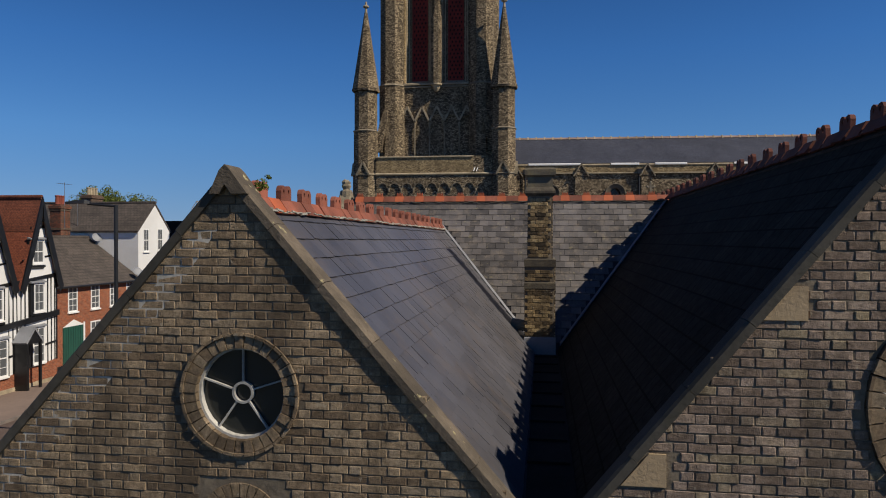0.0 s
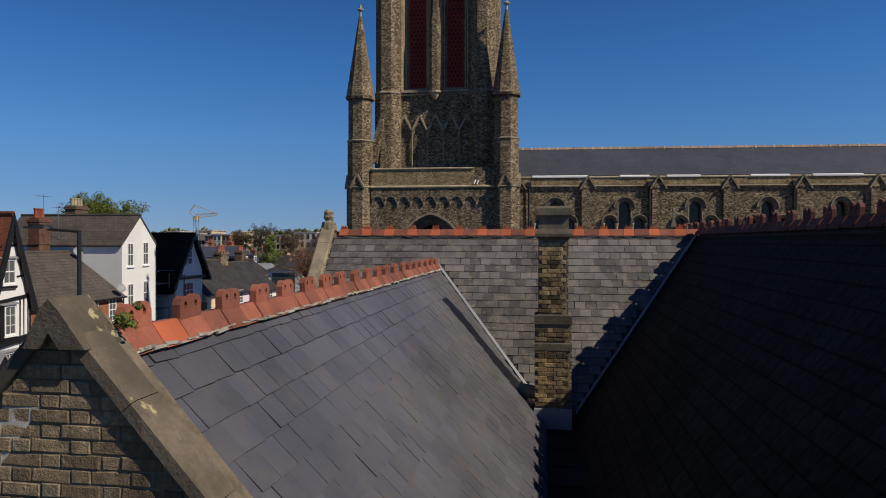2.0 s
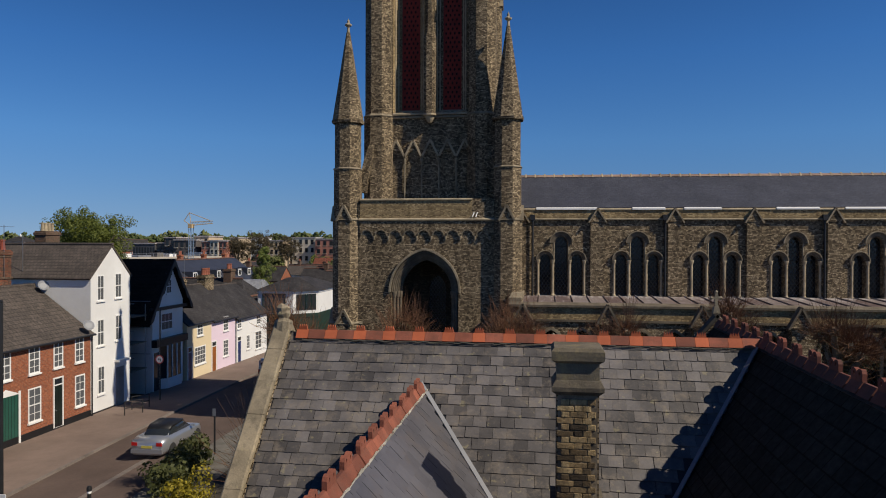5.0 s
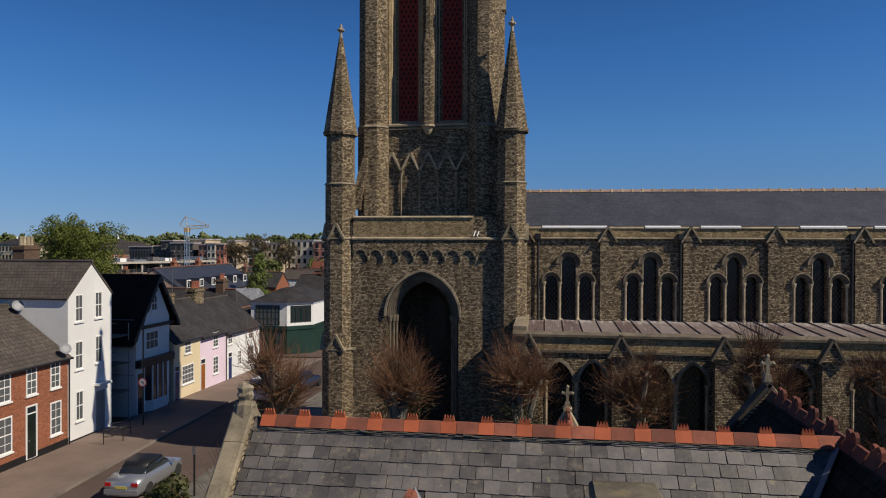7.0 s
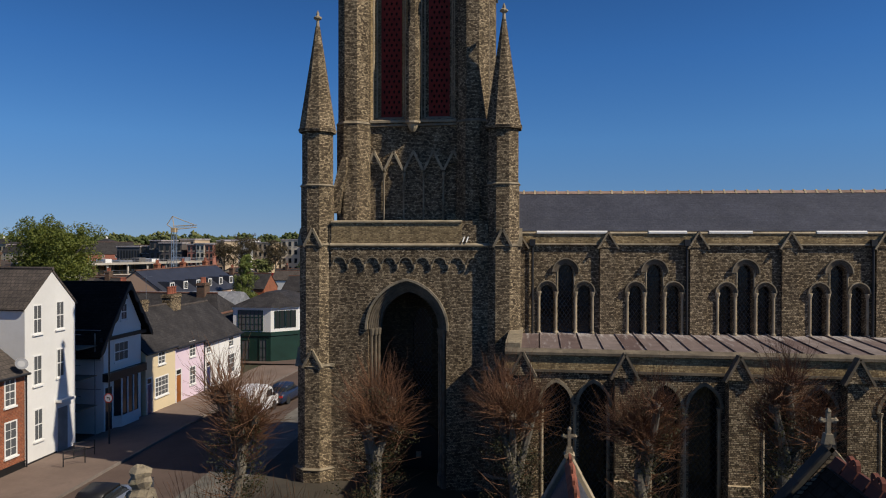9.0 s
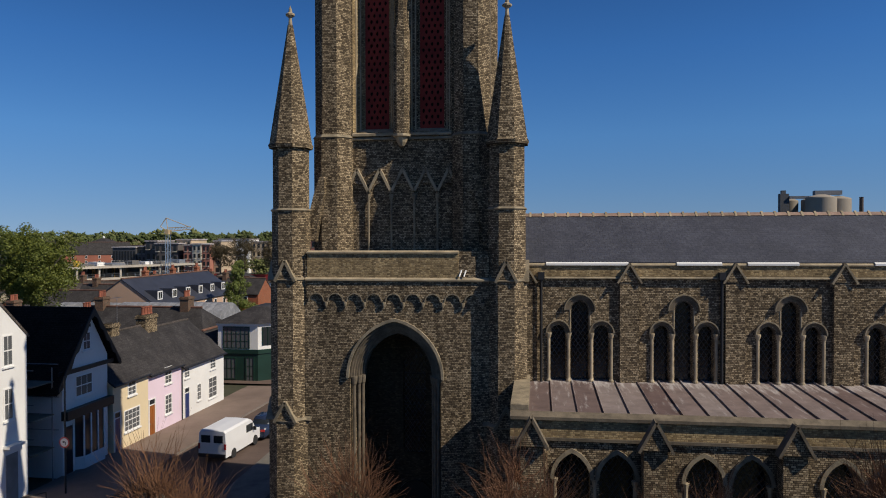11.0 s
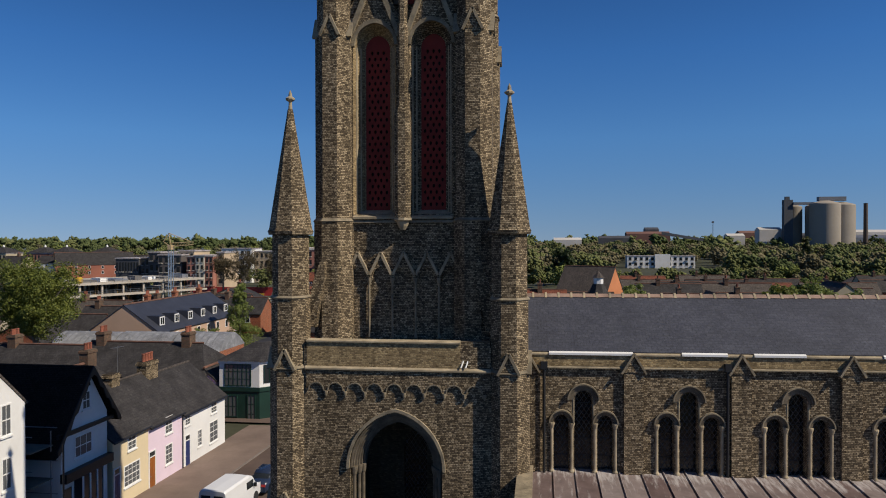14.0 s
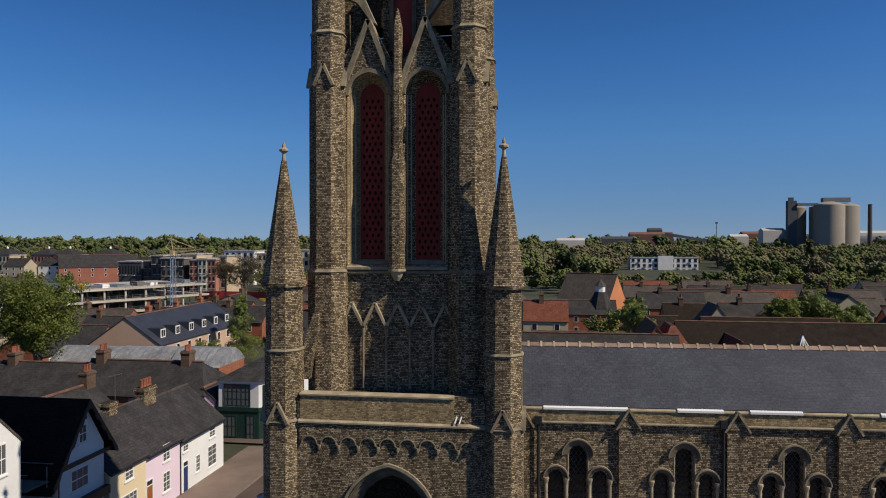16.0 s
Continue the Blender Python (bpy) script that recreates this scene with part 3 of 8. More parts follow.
def turret(cx, cy, parent):
    """An octagonal corner turret in stages with a brick spirelet."""
    shaft = Geo()
    stages = ((2.0, G, 2.6), (1.9, 2.65, 3.5), (1.72, 3.55, 8.3), (1.56, 8.4, 14.0), (1.45, 14.1, 16.8), (1.36, 16.9, 19.4))
    shaft.loft([octagon(cx, cy, w, z) for w, z0, z1 in stages for z in (z0, z1)])
    part("turret_shaft", shaft, M_BRICK, parent)
    for w, z, h in ((1.98, 3.45, 0.12), (1.78, 8.3, 0.14), (1.64, 14.0, 0.14), (1.54, 16.82, 0.13)):
        part("string_course", Geo().loft([octagon(cx, cy, w - 0.06, z), octagon(cx, cy, w + 0.02, z + 0.05), octagon(cx, cy, w - 0.14, z + h)]), M_STONE, parent)
    part("spirelet", Geo().loft([octagon(cx, cy, 1.62, 19.4), octagon(cx, cy, 1.7, 19.55), octagon(cx, cy, 1.6, 19.62), octagon(cx, cy, 0.2, 24.5)]), M_BRICK, parent)
    part("finial", Geo().turn((cx, cy, 24.45), [(0.1, 0), (0.07, 0.25), (0.07, 0.36), (0.19, 0.44), (0.2, 0.5), (0.08, 0.58), (0.07, 0.7), (0.0, 0.85)], 8), M_STONE_PALE, parent, "carved stone finial")
    for (w, z, h) in ((1.56, 14.05, 0.72), (1.72, 8.35, 0.72)):
        for k in (-2, 0, 4):
            a = k * math.pi / 4
            gablet(cx, cy, w / 2, a, z, h, parent)


def gablet(cx, cy, r, a, z, h, parent, half=None, thick=0.055):
    """A small stone-coped gable on the face that looks along angle a."""
    out, sd = Vector((math.cos(a), math.sin(a), 0)), Vector((-math.sin(a), math.cos(a), 0))
    c = Vector((cx, cy, z))
    wd = half or r * 0.46
    body = Geo().loft([[c + out * (r - 0.25) - sd * wd, c + out * (r - 0.25) + sd * wd, c + out * (r - 0.25) + Vector((0, 0, h))], [c + out * (r + 0.02) - sd * wd, c + out * (r + 0.02) + sd * wd, c + out * (r + 0.02) + Vector((0, 0, h))]])
    part("gablet", body, M_BRICK, parent)
    cap = Geo()
    for s in (-1, 1):
        p, q = c + sd * s * (wd + 0.06) - Vector((0, 0, 0.06)), c + Vector((0, 0, h + 0.06))
        t = (q - p).normalized()
        u = t.cross(out).normalized() * thick
        cap.loft([[p + out * (r - 0.3) - u, p + out * (r - 0.3) + u, q + out * (r - 0.3) + u, q + out * (r - 0.3) - u], [p + out * (r + 0.09) - u, p + out * (r + 0.09) + u, q + out * (r + 0.09) + u, q + out * (r + 0.09) - u]])
    part("gablet_coping", cap, M_STONE_DARK if parent.name == "aisle" else M_STONE, parent)


for cx in (-11.3, -2.4):
    turret(cx, 45.02, church)

# lower stage: wall with the great arch
W0, W1, FYT = -10.6, -3.1, 44.6
ARCH_IN = lambda g: arch(TX, 2.86 + 2 * g, G, 10.1, 1.78 + g * 1.15, 12)
lower = Geo().holed([(W0, G), (W1, G), (W1, 15.0), (W0, 15.0)], [ARCH_IN(0.42)], "y", FYT, 46.2)
part("wall", lower, M_BRICK, church)
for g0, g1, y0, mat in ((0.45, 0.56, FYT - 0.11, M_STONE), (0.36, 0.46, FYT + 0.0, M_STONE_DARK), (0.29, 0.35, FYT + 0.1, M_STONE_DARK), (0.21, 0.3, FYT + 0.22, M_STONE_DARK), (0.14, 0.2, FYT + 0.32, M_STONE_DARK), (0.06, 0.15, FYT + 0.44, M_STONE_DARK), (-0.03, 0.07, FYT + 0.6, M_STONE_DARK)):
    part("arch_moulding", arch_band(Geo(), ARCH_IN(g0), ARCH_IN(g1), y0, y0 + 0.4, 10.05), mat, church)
for s in (-1, 1):
    for k, (g, y) in enumerate(((0.3, 0.2), (0.16, 0.42), (0.04, 0.62))):
        x = TX + s * (1.43 + g)
        col = Geo().turn((x, FYT + y, 0), [(0.12, G), (0.12, 3.2), (0.075, 3.3), (0.075, 9.75), (0.1, 9.8), (0.14, 10.05), (0.14, 10.12)], 10)
        part("column", col, M_STONE_DARK, church)
RB = 47.7
# shade is in the recess brick; added sides and vault keep sky light out
part("recess", Geo().holed([(TX - 2.0, G), (TX + 2.0, G), (TX + 2.0, 13), (TX - 2.0, 13)], [arch(TX + 0.25, 1.0, 6.2, 10.1, 0.8)], "y", RB, RB + 0.3), M_BRICK_SHADED, church, "shade-darkened brick back of the deep arch")
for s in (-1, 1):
    part("recess", Geo().box(TX + s * 1.85, TX + s * 2.1, 46.2, RB, G, 13), M_BRICK_SHADED, church, "shade-darkened brick side of the deep arch")
part("vault", Geo().box(TX - 2.1, TX + 2.1, 46.2, RB + 0.3, 13.0, 13.2), M_BRICK_SHADED, church)
part("window_glass", Geo().extr(arch(TX + 0.25, 1.0, 6.2, 10.1, 0.8), "y", RB + 0.12, RB + 0.15), M_LEADED, church)
for z in (6.9, 7.6, 8.3, 9.0, 9.7):
    part("saddle_bar", Geo().box(TX - 0.25, TX + 0.75, RB + 0.08, RB + 0.118, z, z + 0.04), M_IRON, church)
door = part("door", Geo().extr(arch(TX + 0.3, 1.6, G, 4.2, 0.8), "y", RB - 0.12, RB - 0.01), M_BLACK, church, "dark boarded west door")
part("notice", Geo().box(TX - 0.05, TX + 0.2, RB - 0.14, RB - 0.125, 3.25, 3.55), M_STONE_PALE, door, "white paper notice")
# parapet, string and arcaded corbel table
part("parapet", Geo().box(-10.5, -4.3, FYT - 0.02, FYT + 0.5, 14.12, 15.12), M_BRICK_YEL, church)
part("parapet", Geo().box(-4.296, -3.15, FYT + 0.06, FYT + 0.5, 14.12, 15.2), M_BRICK, church)
for x in (-4.2, -4.02):
    part("vent_pipe", Geo().rod((x - 0.06, FYT - 0.12, 14.2), (x + 0.05, FYT + 0.08, 14.55), 0.03, n=6), M_WHITE, church, "short white pipe")
part("parapet_coping", Geo().extr([(FYT - 0.08, 15.115), (FYT + 0.55, 15.115), (FYT + 0.55, 15.18), (FYT + 0.2, 15.23), (FYT - 0.08, 15.17)], "x", -10.5, -4.3), M_STONE_PALE, church)
part("string_course", Geo().extr([(FYT - 0.02, 13.98), (FYT + 0.1, 13.98), (FYT + 0.1, 14.16), (FYT, 14.16), (FYT - 0.12, 14.08), (FYT - 0.12, 14.02)], "x", -10.55, -3.1), M_STONE_PALE, church)
LOBES = [-10.1 + 0.795 * k for k in range(9)]
under = []
for x in LOBES:
    under += [(x + 0.31 * math.cos(math.pi - math.pi * i / 8), 13.2 + 0.31 * math.sin(math.pi - math.pi * i / 8)) for i in range(9)]
    under += [(x + 0.34, 13.06), (x + 0.3975, 12.98), (x + 0.455, 13.06)]
part("corbel_table", Geo().holed([(W0 + 0.1, 13.97), (W0 + 0.1, 13.2)] + under + [(W1, 13.2), (W1, 13.97)], [], "y", FYT - 0.055, FYT + 0.01), M_BRICK, church)
for x in LOBES:
    o = [(x + 0.335 * math.cos(math.pi - math.pi * i / 8), 13.19 + 0.335 * math.sin(math.pi - math.pi * i / 8)) for i in range(9)]
    i_ = [(x + 0.29 * math.cos(math.pi - math.pi * i / 8), 13.19 + 0.29 * math.sin(math.pi - math.pi * i / 8)) for i in range(9)]
    part("corbel_moulding", Geo().loft([[(p[0], FYT - 0.085, p[1]), (q[0], FYT - 0.085, q[1]), (q[0], FYT - 0.04, q[1]), (p[0], FYT - 0.04, p[1])] for p, q in zip(i_, o)]), M_STONE, church)
    part("corbel", Geo().turn((x + 0.3975, FYT - 0.035, 0), [(0.02, 12.93), (0.06, 13.0), (0.085, 13.1), (0.085, 13.17)], 8), M_STONE, church)
part("flat_roof", Geo().box(-10.6, -3.1, 44.9, 46.6, 14.5, 14.62), M_LEAD, church)

# belfry stage
BUT = [(TX + sx * 2.97, TY + dy) for sx in (-1, 1) for dy in (-3.0, 2.2)]
TOP = 36.0
for bx, by in BUT:
    sh = Geo().loft([octagon(bx, by, w, z) for w, z in ((1.62, G), (1.62, 19.98), (1.5, 20.06), (1.5, 27.7), (1.36, 27.78), (1.36, 29.88), (1.28, 29.94), (1.28, TOP))])
    part("buttress", sh, M_BRICK, church)
    for w, z in ((1.62, 19.97), (1.4, 29.85)):
        part("string_course", Geo().loft([octagon(bx, by, w, z - 0.04), octagon(bx, by, w + 0.08, z), octagon(bx, by, w - 0.1, z + 0.12)]), M_STONE, church)
    for k in (0, 2, 4, 6):
        gablet(bx, by, 0.75, k * math.pi / 4, 27.7, 0.75, church)
WY = 46.4
LANC = [(-8.11, 1.06), (-5.7, 1.06)]
holes = [arch(x, w + 0.8, 20.25, 27.35, 1.0) for x, w in LANC]
up = Geo().holed([(TX - 2.9, 14.5), (TX + 2.9, 14.5), (TX + 2.9, 28.2), (LANC[1][0], 30.5), (TX, 28.2), (LANC[0][0], 30.5), (TX - 2.9, 28.2)], holes, "y", WY, WY + 0.72)
part("wall", up, M_BRICK, church)
for x0, x1, y0, y1 in ((TX - 2.9, TX - 2.3, WY + 0.7, 51.6), (TX + 2.3, TX + 2.9, WY + 0.7, 51.6), (TX - 2.296, TX + 2.296, 51.0, 51.6)):
    part("wall", Geo().box(x0, x1, y0, y1, G, 31.0), M_BRICK, church)
part("wall", Geo().holed([(TX - 2.6, 28.0), (TX + 2.6, 28.0), (TX + 2.6, TOP), (TX - 2.6, TOP)], [arch(TX - 1.55, 1.3, 28.6, 33.2, 1.2), arch(TX + 1.55, 1.3, 28.6, 33.2, 1.2)], "y", WY + 1.2, WY + 1.6), M_BRICK, church)
# wall behind the upper arches, its shade put into the brick tone
part("wall", Geo().box(TX - 2.3, TX + 2.3, WY + 2.9, 50.9, 31.0, TOP), M_BRICK_SHADED, church)
for s in (-1, 1):
    part("flying_arch", Geo().extr([(TX + s * 2.5, 31.6), (TX + s * 1.8, 31.3), (TX + s * 1.15, 30.4), (TX + s * 1.0, 30.4), (TX + s * 1.6, 31.7), (TX + s * 2.5, 32.1)], "y", WY + 0.2, WY + 0.6), M_STONE, church)
    part("haunch", Geo().extr([(TX + s * 3.9, 15.6), (TX + s * 3.75, 16.8), (TX + s * 3.55, 17.6), (TX + s * 3.3, 18.3), (TX + s * 3.1, 18.3), (TX + s * 3.1, 17.6), (TX + s * 3.3, 16.8), (TX + s * 3.5, 15.6)], "y", 45.3, 45.75), M_BRICK, church, "curved brick haunch between turret and tower")
part("spire", Geo().loft([octagon(TX, TY - 0.4, 5.9, TOP), octagon(TX, TY - 0.4, 0.3, TOP + 17)]), M_BRICK, church)
for x, w in LANC:
    # stepped and splayed jambs lead in to the boarding
    jamb = Geo().loft([[(px, y, pz) for px, pz in arch(x, w + g, 20.25 + d, 27.35, 0.6 + g * 0.5)] for g, y, d in ((0.8, WY + 0.004, 0.0), (0.62, WY + 0.14, 0.02), (0.56, WY + 0.15, 0.02), (0.56, WY + 0.24, 0.04), (0.36, WY + 0.36, 0.08), (0.3, WY + 0.37, 0.08), (0.3, WY + 0.46, 0.1), (0.06, WY + 0.62, 0.16), (0.0, WY + 0.63, 0.16), (0.0, WY + 0.7, 0.16))], False)
    # left lancet takes yellower brick to paint in its sunlit tone
    part("jamb", jamb, M_BRICK_YEL if x < TX else M_BRICK, church, "splayed jambs of stepped orders")
    for s in (-1, 1):
        for g, y in ((0.59, 0.19), (0.33, 0.41)):
            part("shaft", Geo().rod((x + s * (w + g) / 2, WY + y, 20.3), (x + s * (w + g) / 2, WY + y, 27.35), 0.05, n=8), M_STONE_PALE, church)
    part("arch_moulding", arch_band(Geo(), arch(x, w + 0.66, 20.25, 27.35, 0.94), arch(x, w + 0.94, 20.25, 27.35, 1.12), WY - 0.07, WY + 0.1, 27.2), M_STONE, church)
    part("sill", Geo().extr([(WY - 0.16, 20.06), (WY + 0.6, 20.06), (WY + 0.6, 20.46), (WY + 0.2, 20.3), (WY - 0.16, 20.16)], "x", x - 0.93, x + 0.93), M_STONE_PALE, church)
    # red boarding pierced with pointed holes in staggered rows
    cut = []
    for r in range(26):
        z = 20.7 + r * 0.26
        for k in range(3 if r % 2 else 4):
            cx = x + (k - (1 if r % 2 else 1.5)) * 0.25
            cut.append([(cx, z - 0.1), (cx + 0.055, z - 0.02), (cx + 0.05, z + 0.05), (cx, z + 0.1), (cx - 0.05, z + 0.05), (cx - 0.055, z - 0.02)])
    part("louvre_board", Geo().holed(arch(x, w - 0.004, 20.42, 27.35, 0.59), cut, "y", WY + 0.66, WY + 0.7), M_RED_LOUVRE, church, "red boarding pierced with pointed holes")
    # near-black panel stands in for the unlit belfry behind the holes
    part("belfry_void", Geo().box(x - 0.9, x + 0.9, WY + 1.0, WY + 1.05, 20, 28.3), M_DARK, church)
    g = Geo()
    for s in (-1, 1):
        p, q = Vector((x + s * 1.06, WY - 0.02, 27.7)), Vector((x, WY - 0.02, 30.45))
        u = (q - p).normalized().cross(Vector((0, 1, 0))) * 0.1
        g.loft([[p - u + Vector((0, d, 0)), p + u + Vector((0, d, 0)), q + u + Vector((0, d, 0)), q - u + Vector((0, d, 0))] for d in (-0.14, 0.5)])
    part("gable_coping", g, M_STONE, church)
part("louvre_board", Geo().extr(arch(TX, 0.8, 29.4, 33.5, 0.7), "y", WY + 1.1, WY + 1.19), M_RED_LOUVRE, church, "red boarding in the upper lancet")
part("arch_moulding", arch_band(Geo(), arch(TX, 0.8, 29.4, 33.5, 0.7), arch(TX, 1.15, 29.4, 33.5, 0.9), WY + 1.0, WY + 1.21, 29.3), M_STONE_DARK, church)
mid_ring = lambda w, y, z: [(TX - w / 2, WY + 0.1, z), (TX - w / 2, y + 0.13, z), (TX - w / 4, y, z), (TX + w / 4, y, z), (TX + w / 2, y + 0.13, z), (TX + w / 2, WY + 0.1, z)]
mid = Geo().loft([mid_ring(w, y, z) for w, y, z in ((0.64, 45.92, 20.1), (0.64, 45.92, 24.45), (0.42, 46.06, 24.95), (0.42, 46.06, 28.0), (0.36, 46.1, 28.15), (0.36, 46.1, 30.1), (0.06, 46.3, 30.85))])
part("buttress", mid, M_BRICK, church)
part("corbel", Geo().turn((TX, 46.2, 0), [(0.1, 19.6), (0.2, 19.75), (0.28, 19.95), (0.38, 20.0), (0.38, 20.1)], 10), M_STONE_PALE, church)
part("string_course", Geo().extr([(WY - 0.12, 19.9), (WY + 0.1, 19.9), (WY + 0.1, 20.08), (WY - 0.1, 20.0)], "x", TX - 2.4, TX + 2.4), M_STONE, church)
# blind arcade with five gablets
for k in range(5):
    x = -8.83 + 0.985 * k
    g = Geo()
    for s in (-1, 1):
        p, q = Vector((x + s * 0.47, WY - 0.1, 17.72)), Vector((x, WY - 0.1, 18.65))
        u = (q - p).normalized().cross(Vector((0, 1, 0))) * 0.055
        g.loft([[p - u + Vector((0, d, 0)), p + u + Vector((0, d, 0)), q + u + Vector((0, d, 0)), q - u + Vector((0, d, 0))] for d in (-0.08, 0.12)])
    part("gablet_coping", g, M_STONE_PALE, church)
    part("gablet", Geo().holed([(x - 0.48, 17.5), (x - 0.38, 17.5)] + [(x + 0.38 * math.cos(math.pi * (1 - i / 8)), 17.5 + 0.55 * math.sin(math.pi * i / 8)) for i in range(1, 8)] + [(x + 0.38, 17.5), (x + 0.48, 17.5), (x + 0.48, 17.7), (x, 18.6), (x - 0.48, 17.7)], [], "y", WY - 0.12, WY + 0.01), M_BRICK, church)
for k in range(6):
    x = -9.32 + 0.985 * k
    part("column", Geo().turn((x, WY - 0.1, 0), [(0.08, 15.1), (0.045, 15.3), (0.045, 17.3), (0.09, 17.45), (0.1, 17.6)], 8), M_STONE, church)

# nave
NX0, NX1, NWY = -2.2, 62.0, 46.35
BAY, W0X = 4.13, 0.62
nb = 15
wins = []
for b in range(nb):
    x = W0X + BAY * b
    wins += [arch(x - 0.87, 0.62, 9.9, 11.9, 0.33), arch(x, 0.72, 9.9, 12.82, 0.38), arch(x + 0.87, 0.62, 9.9, 11.9, 0.33)]
nave = thing("nave", "brick nave with tall lancet windows and slate roof", "church", (20, 49.4, G))
part("wall", Geo().holed([(NX0, 8.0), (NX1, 8.0), (NX1, 14.2), (NX0, 14.2)], wins, "y", NWY, NWY + 0.6), M_BRICK, nave)
part("wall", Geo().box(NX0, NX1, 52.2, 52.8, G, 14.6), M_BRICK, nave)
part("wall", Geo().extr([(46.4, G), (52.5, G), (52.5, 14.6), (49.4, 16.5), (46.4, 14.6)], "x", NX1 - 0.5, NX1), M_BRICK, nave)
part("parapet", Geo().box(NX0, NX1, NWY - 0.08, NWY + 0.5, 14.17, 14.6), M_BRICK_YEL, nave)
part("string_course", Geo().extr([(NWY - 0.13, 14.08), (NWY + 0.2, 14.08), (NWY + 0.2, 14.17), (NWY - 0.06, 14.17), (NWY - 0.13, 14.12)], "x", NX0, NX1), M_STONE, nave)
part("cornice", Geo().extr([(NWY - 0.12, 14.6), (NWY + 0.5, 14.6), (NWY + 0.5, 14.72), (NWY, 14.72), (NWY - 0.12, 14.65)], "x", NX0, NX1), M_STONE_PALE, nave)
for x0, x1 in ((-0.75, 2.55), (4.45, 6.2), (7.2, 9.15), (12.0, 14.2), (15.5, 18.3)):
    part("gutter_lining", Geo().extr([(NWY - 0.15, 14.62), (NWY - 0.122, 14.62), (NWY - 0.05, 14.7), (NWY - 0.05, 14.75), (NWY - 0.15, 14.7)], "x", x0, x1), M_WHITE, nave, "clean white gutter face")
RIDGE = (49.4, 16.76)
for s, y in ((1, NWY - 0.04), (-1, 52.45)):
    slope_polygon("roof", [(NX0, y, 14.74), (NX1, y, 14.74), (NX1, RIDGE[0], RIDGE[1]), (NX0, RIDGE[0], RIDGE[1])], nave, M_SLATE, 0.1)
part("ridge_tile", Geo().extr([(RIDGE[0] - 0.17, RIDGE[1] - 0.08), (RIDGE[0], RIDGE[1] + 0.06), (RIDGE[0] + 0.17, RIDGE[1] - 0.08)], "x", NX0, NX1), plain("pale_ridge", (0.3, 0.2, 0.155), 0.9, 0.35, 3, dirt=0.5, dirt_col=(0.35, 0.3, 0.24)), nave)
for k in range(110):
    x = NX0 + 0.3 + k * 0.56
    part("ridge_roll", Geo().extr([(RIDGE[0] - 0.2, RIDGE[1] - 0.1), (RIDGE[0], RIDGE[1] + 0.11), (RIDGE[0] + 0.2, RIDGE[1] - 0.1)], "x", x, x + 0.09), M_STONE_PALE, nave)
for b in range(nb):
    x = W0X + BAY * b
    for dx, w, zs, r, hood in ((-0.87, 0.62, 11.9, 0.33, 0.4), (0, 0.72, 12.82, 0.38, 0.56), (0.87, 0.62, 11.9, 0.33, 0.4)):
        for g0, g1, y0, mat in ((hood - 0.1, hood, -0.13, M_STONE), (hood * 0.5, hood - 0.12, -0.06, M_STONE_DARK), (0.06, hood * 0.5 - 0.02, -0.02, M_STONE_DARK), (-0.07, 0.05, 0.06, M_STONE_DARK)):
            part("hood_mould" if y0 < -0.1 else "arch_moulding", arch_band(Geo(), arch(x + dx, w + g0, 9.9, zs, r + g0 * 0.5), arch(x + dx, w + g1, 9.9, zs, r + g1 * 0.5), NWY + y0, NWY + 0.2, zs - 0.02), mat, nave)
        part("window_glass", Geo().extr(arch(x + dx, w, 9.9, zs, r), "y", NWY + 0.42, NWY + 0.45), M_LEADED, nave)
        for z in (10.5, 11.2, 11.9, 12.6):
            if z < zs + r - 0.2:
                part("saddle_bar", Geo().box(x + dx - w / 2 + 0.02, x + dx + w / 2 - 0.02, NWY + 0.39, NWY + 0.415, z, z + 0.03), M_IRON, nave)
    for dx in (-1.26, -0.46, 0.46, 1.26):
        part("window_shaft", Geo().turn((x + dx, NWY - 0.01, 0), [(0.11, 9.9), (0.11, 9.98), (0.065, 10.06), (0.065, 11.68), (0.08, 11.7), (0.12, 11.84), (0.12, 11.9)], 10), M_STONE_PALE, nave)
    for dx in (-0.4, 0.4):
        part("window_shaft", Geo().rod((x + dx, NWY + 0.03, 11.9), (x + dx, NWY + 0.03, 12.82), 0.05, n=8), M_STONE, nave)
    part("sill", Geo().extr([(NWY - 0.1, 9.8), (NWY + 0.4, 9.8), (NWY + 0.4, 9.95), (NWY - 0.1, 9.86)], "x", x - 1.32, x + 1.32), M_STONE, nave)
    bx = x + BAY / 2 - 0.1
    part("buttress", Geo().box(bx - 0.38, bx + 0.38, NWY - 0.15, NWY + 0.1, 8, 14.1), M_BRICK, nave)
    gablet(bx, NWY + 0.34, 0.5, -math.pi / 2, 13.97, 0.66, nave, 0.42, 0.04)
part("buttress", Geo().box(-1.95, -1.3, NWY - 0.15, NWY + 0.1, 8, 14.1), M_BRICK, nave)
gablet(-1.6, NWY + 0.34, 0.5, -math.pi / 2, 13.97, 0.66, nave, 0.42, 0.04)
for x in (-0.95, 6.2, 14.46, 22.72):
    pipe = Geo().rod((x, NWY - 0.12, 9.9), (x, NWY - 0.12, 14.1), 0.06).box(x - 0.13, x + 0.13, NWY - 0.25, NWY - 0.01, 14.05, 14.35)
    part("downpipe", pipe, M_IRON, nave, "black cast-iron downpipe")
nave.matrix_basis = Matrix.Translation((NX0, 45.66, 0)) @ Matrix.Rotation(radians(2.2), 4, "Z") @ Matrix.Diagonal((0.988, 1, 1, 1)) @ Matrix.Translation((-NX0 - 0.1, -46.35, 0)) @ nave.matrix_basis

# aisle with flat lead roof
AY = 40.0
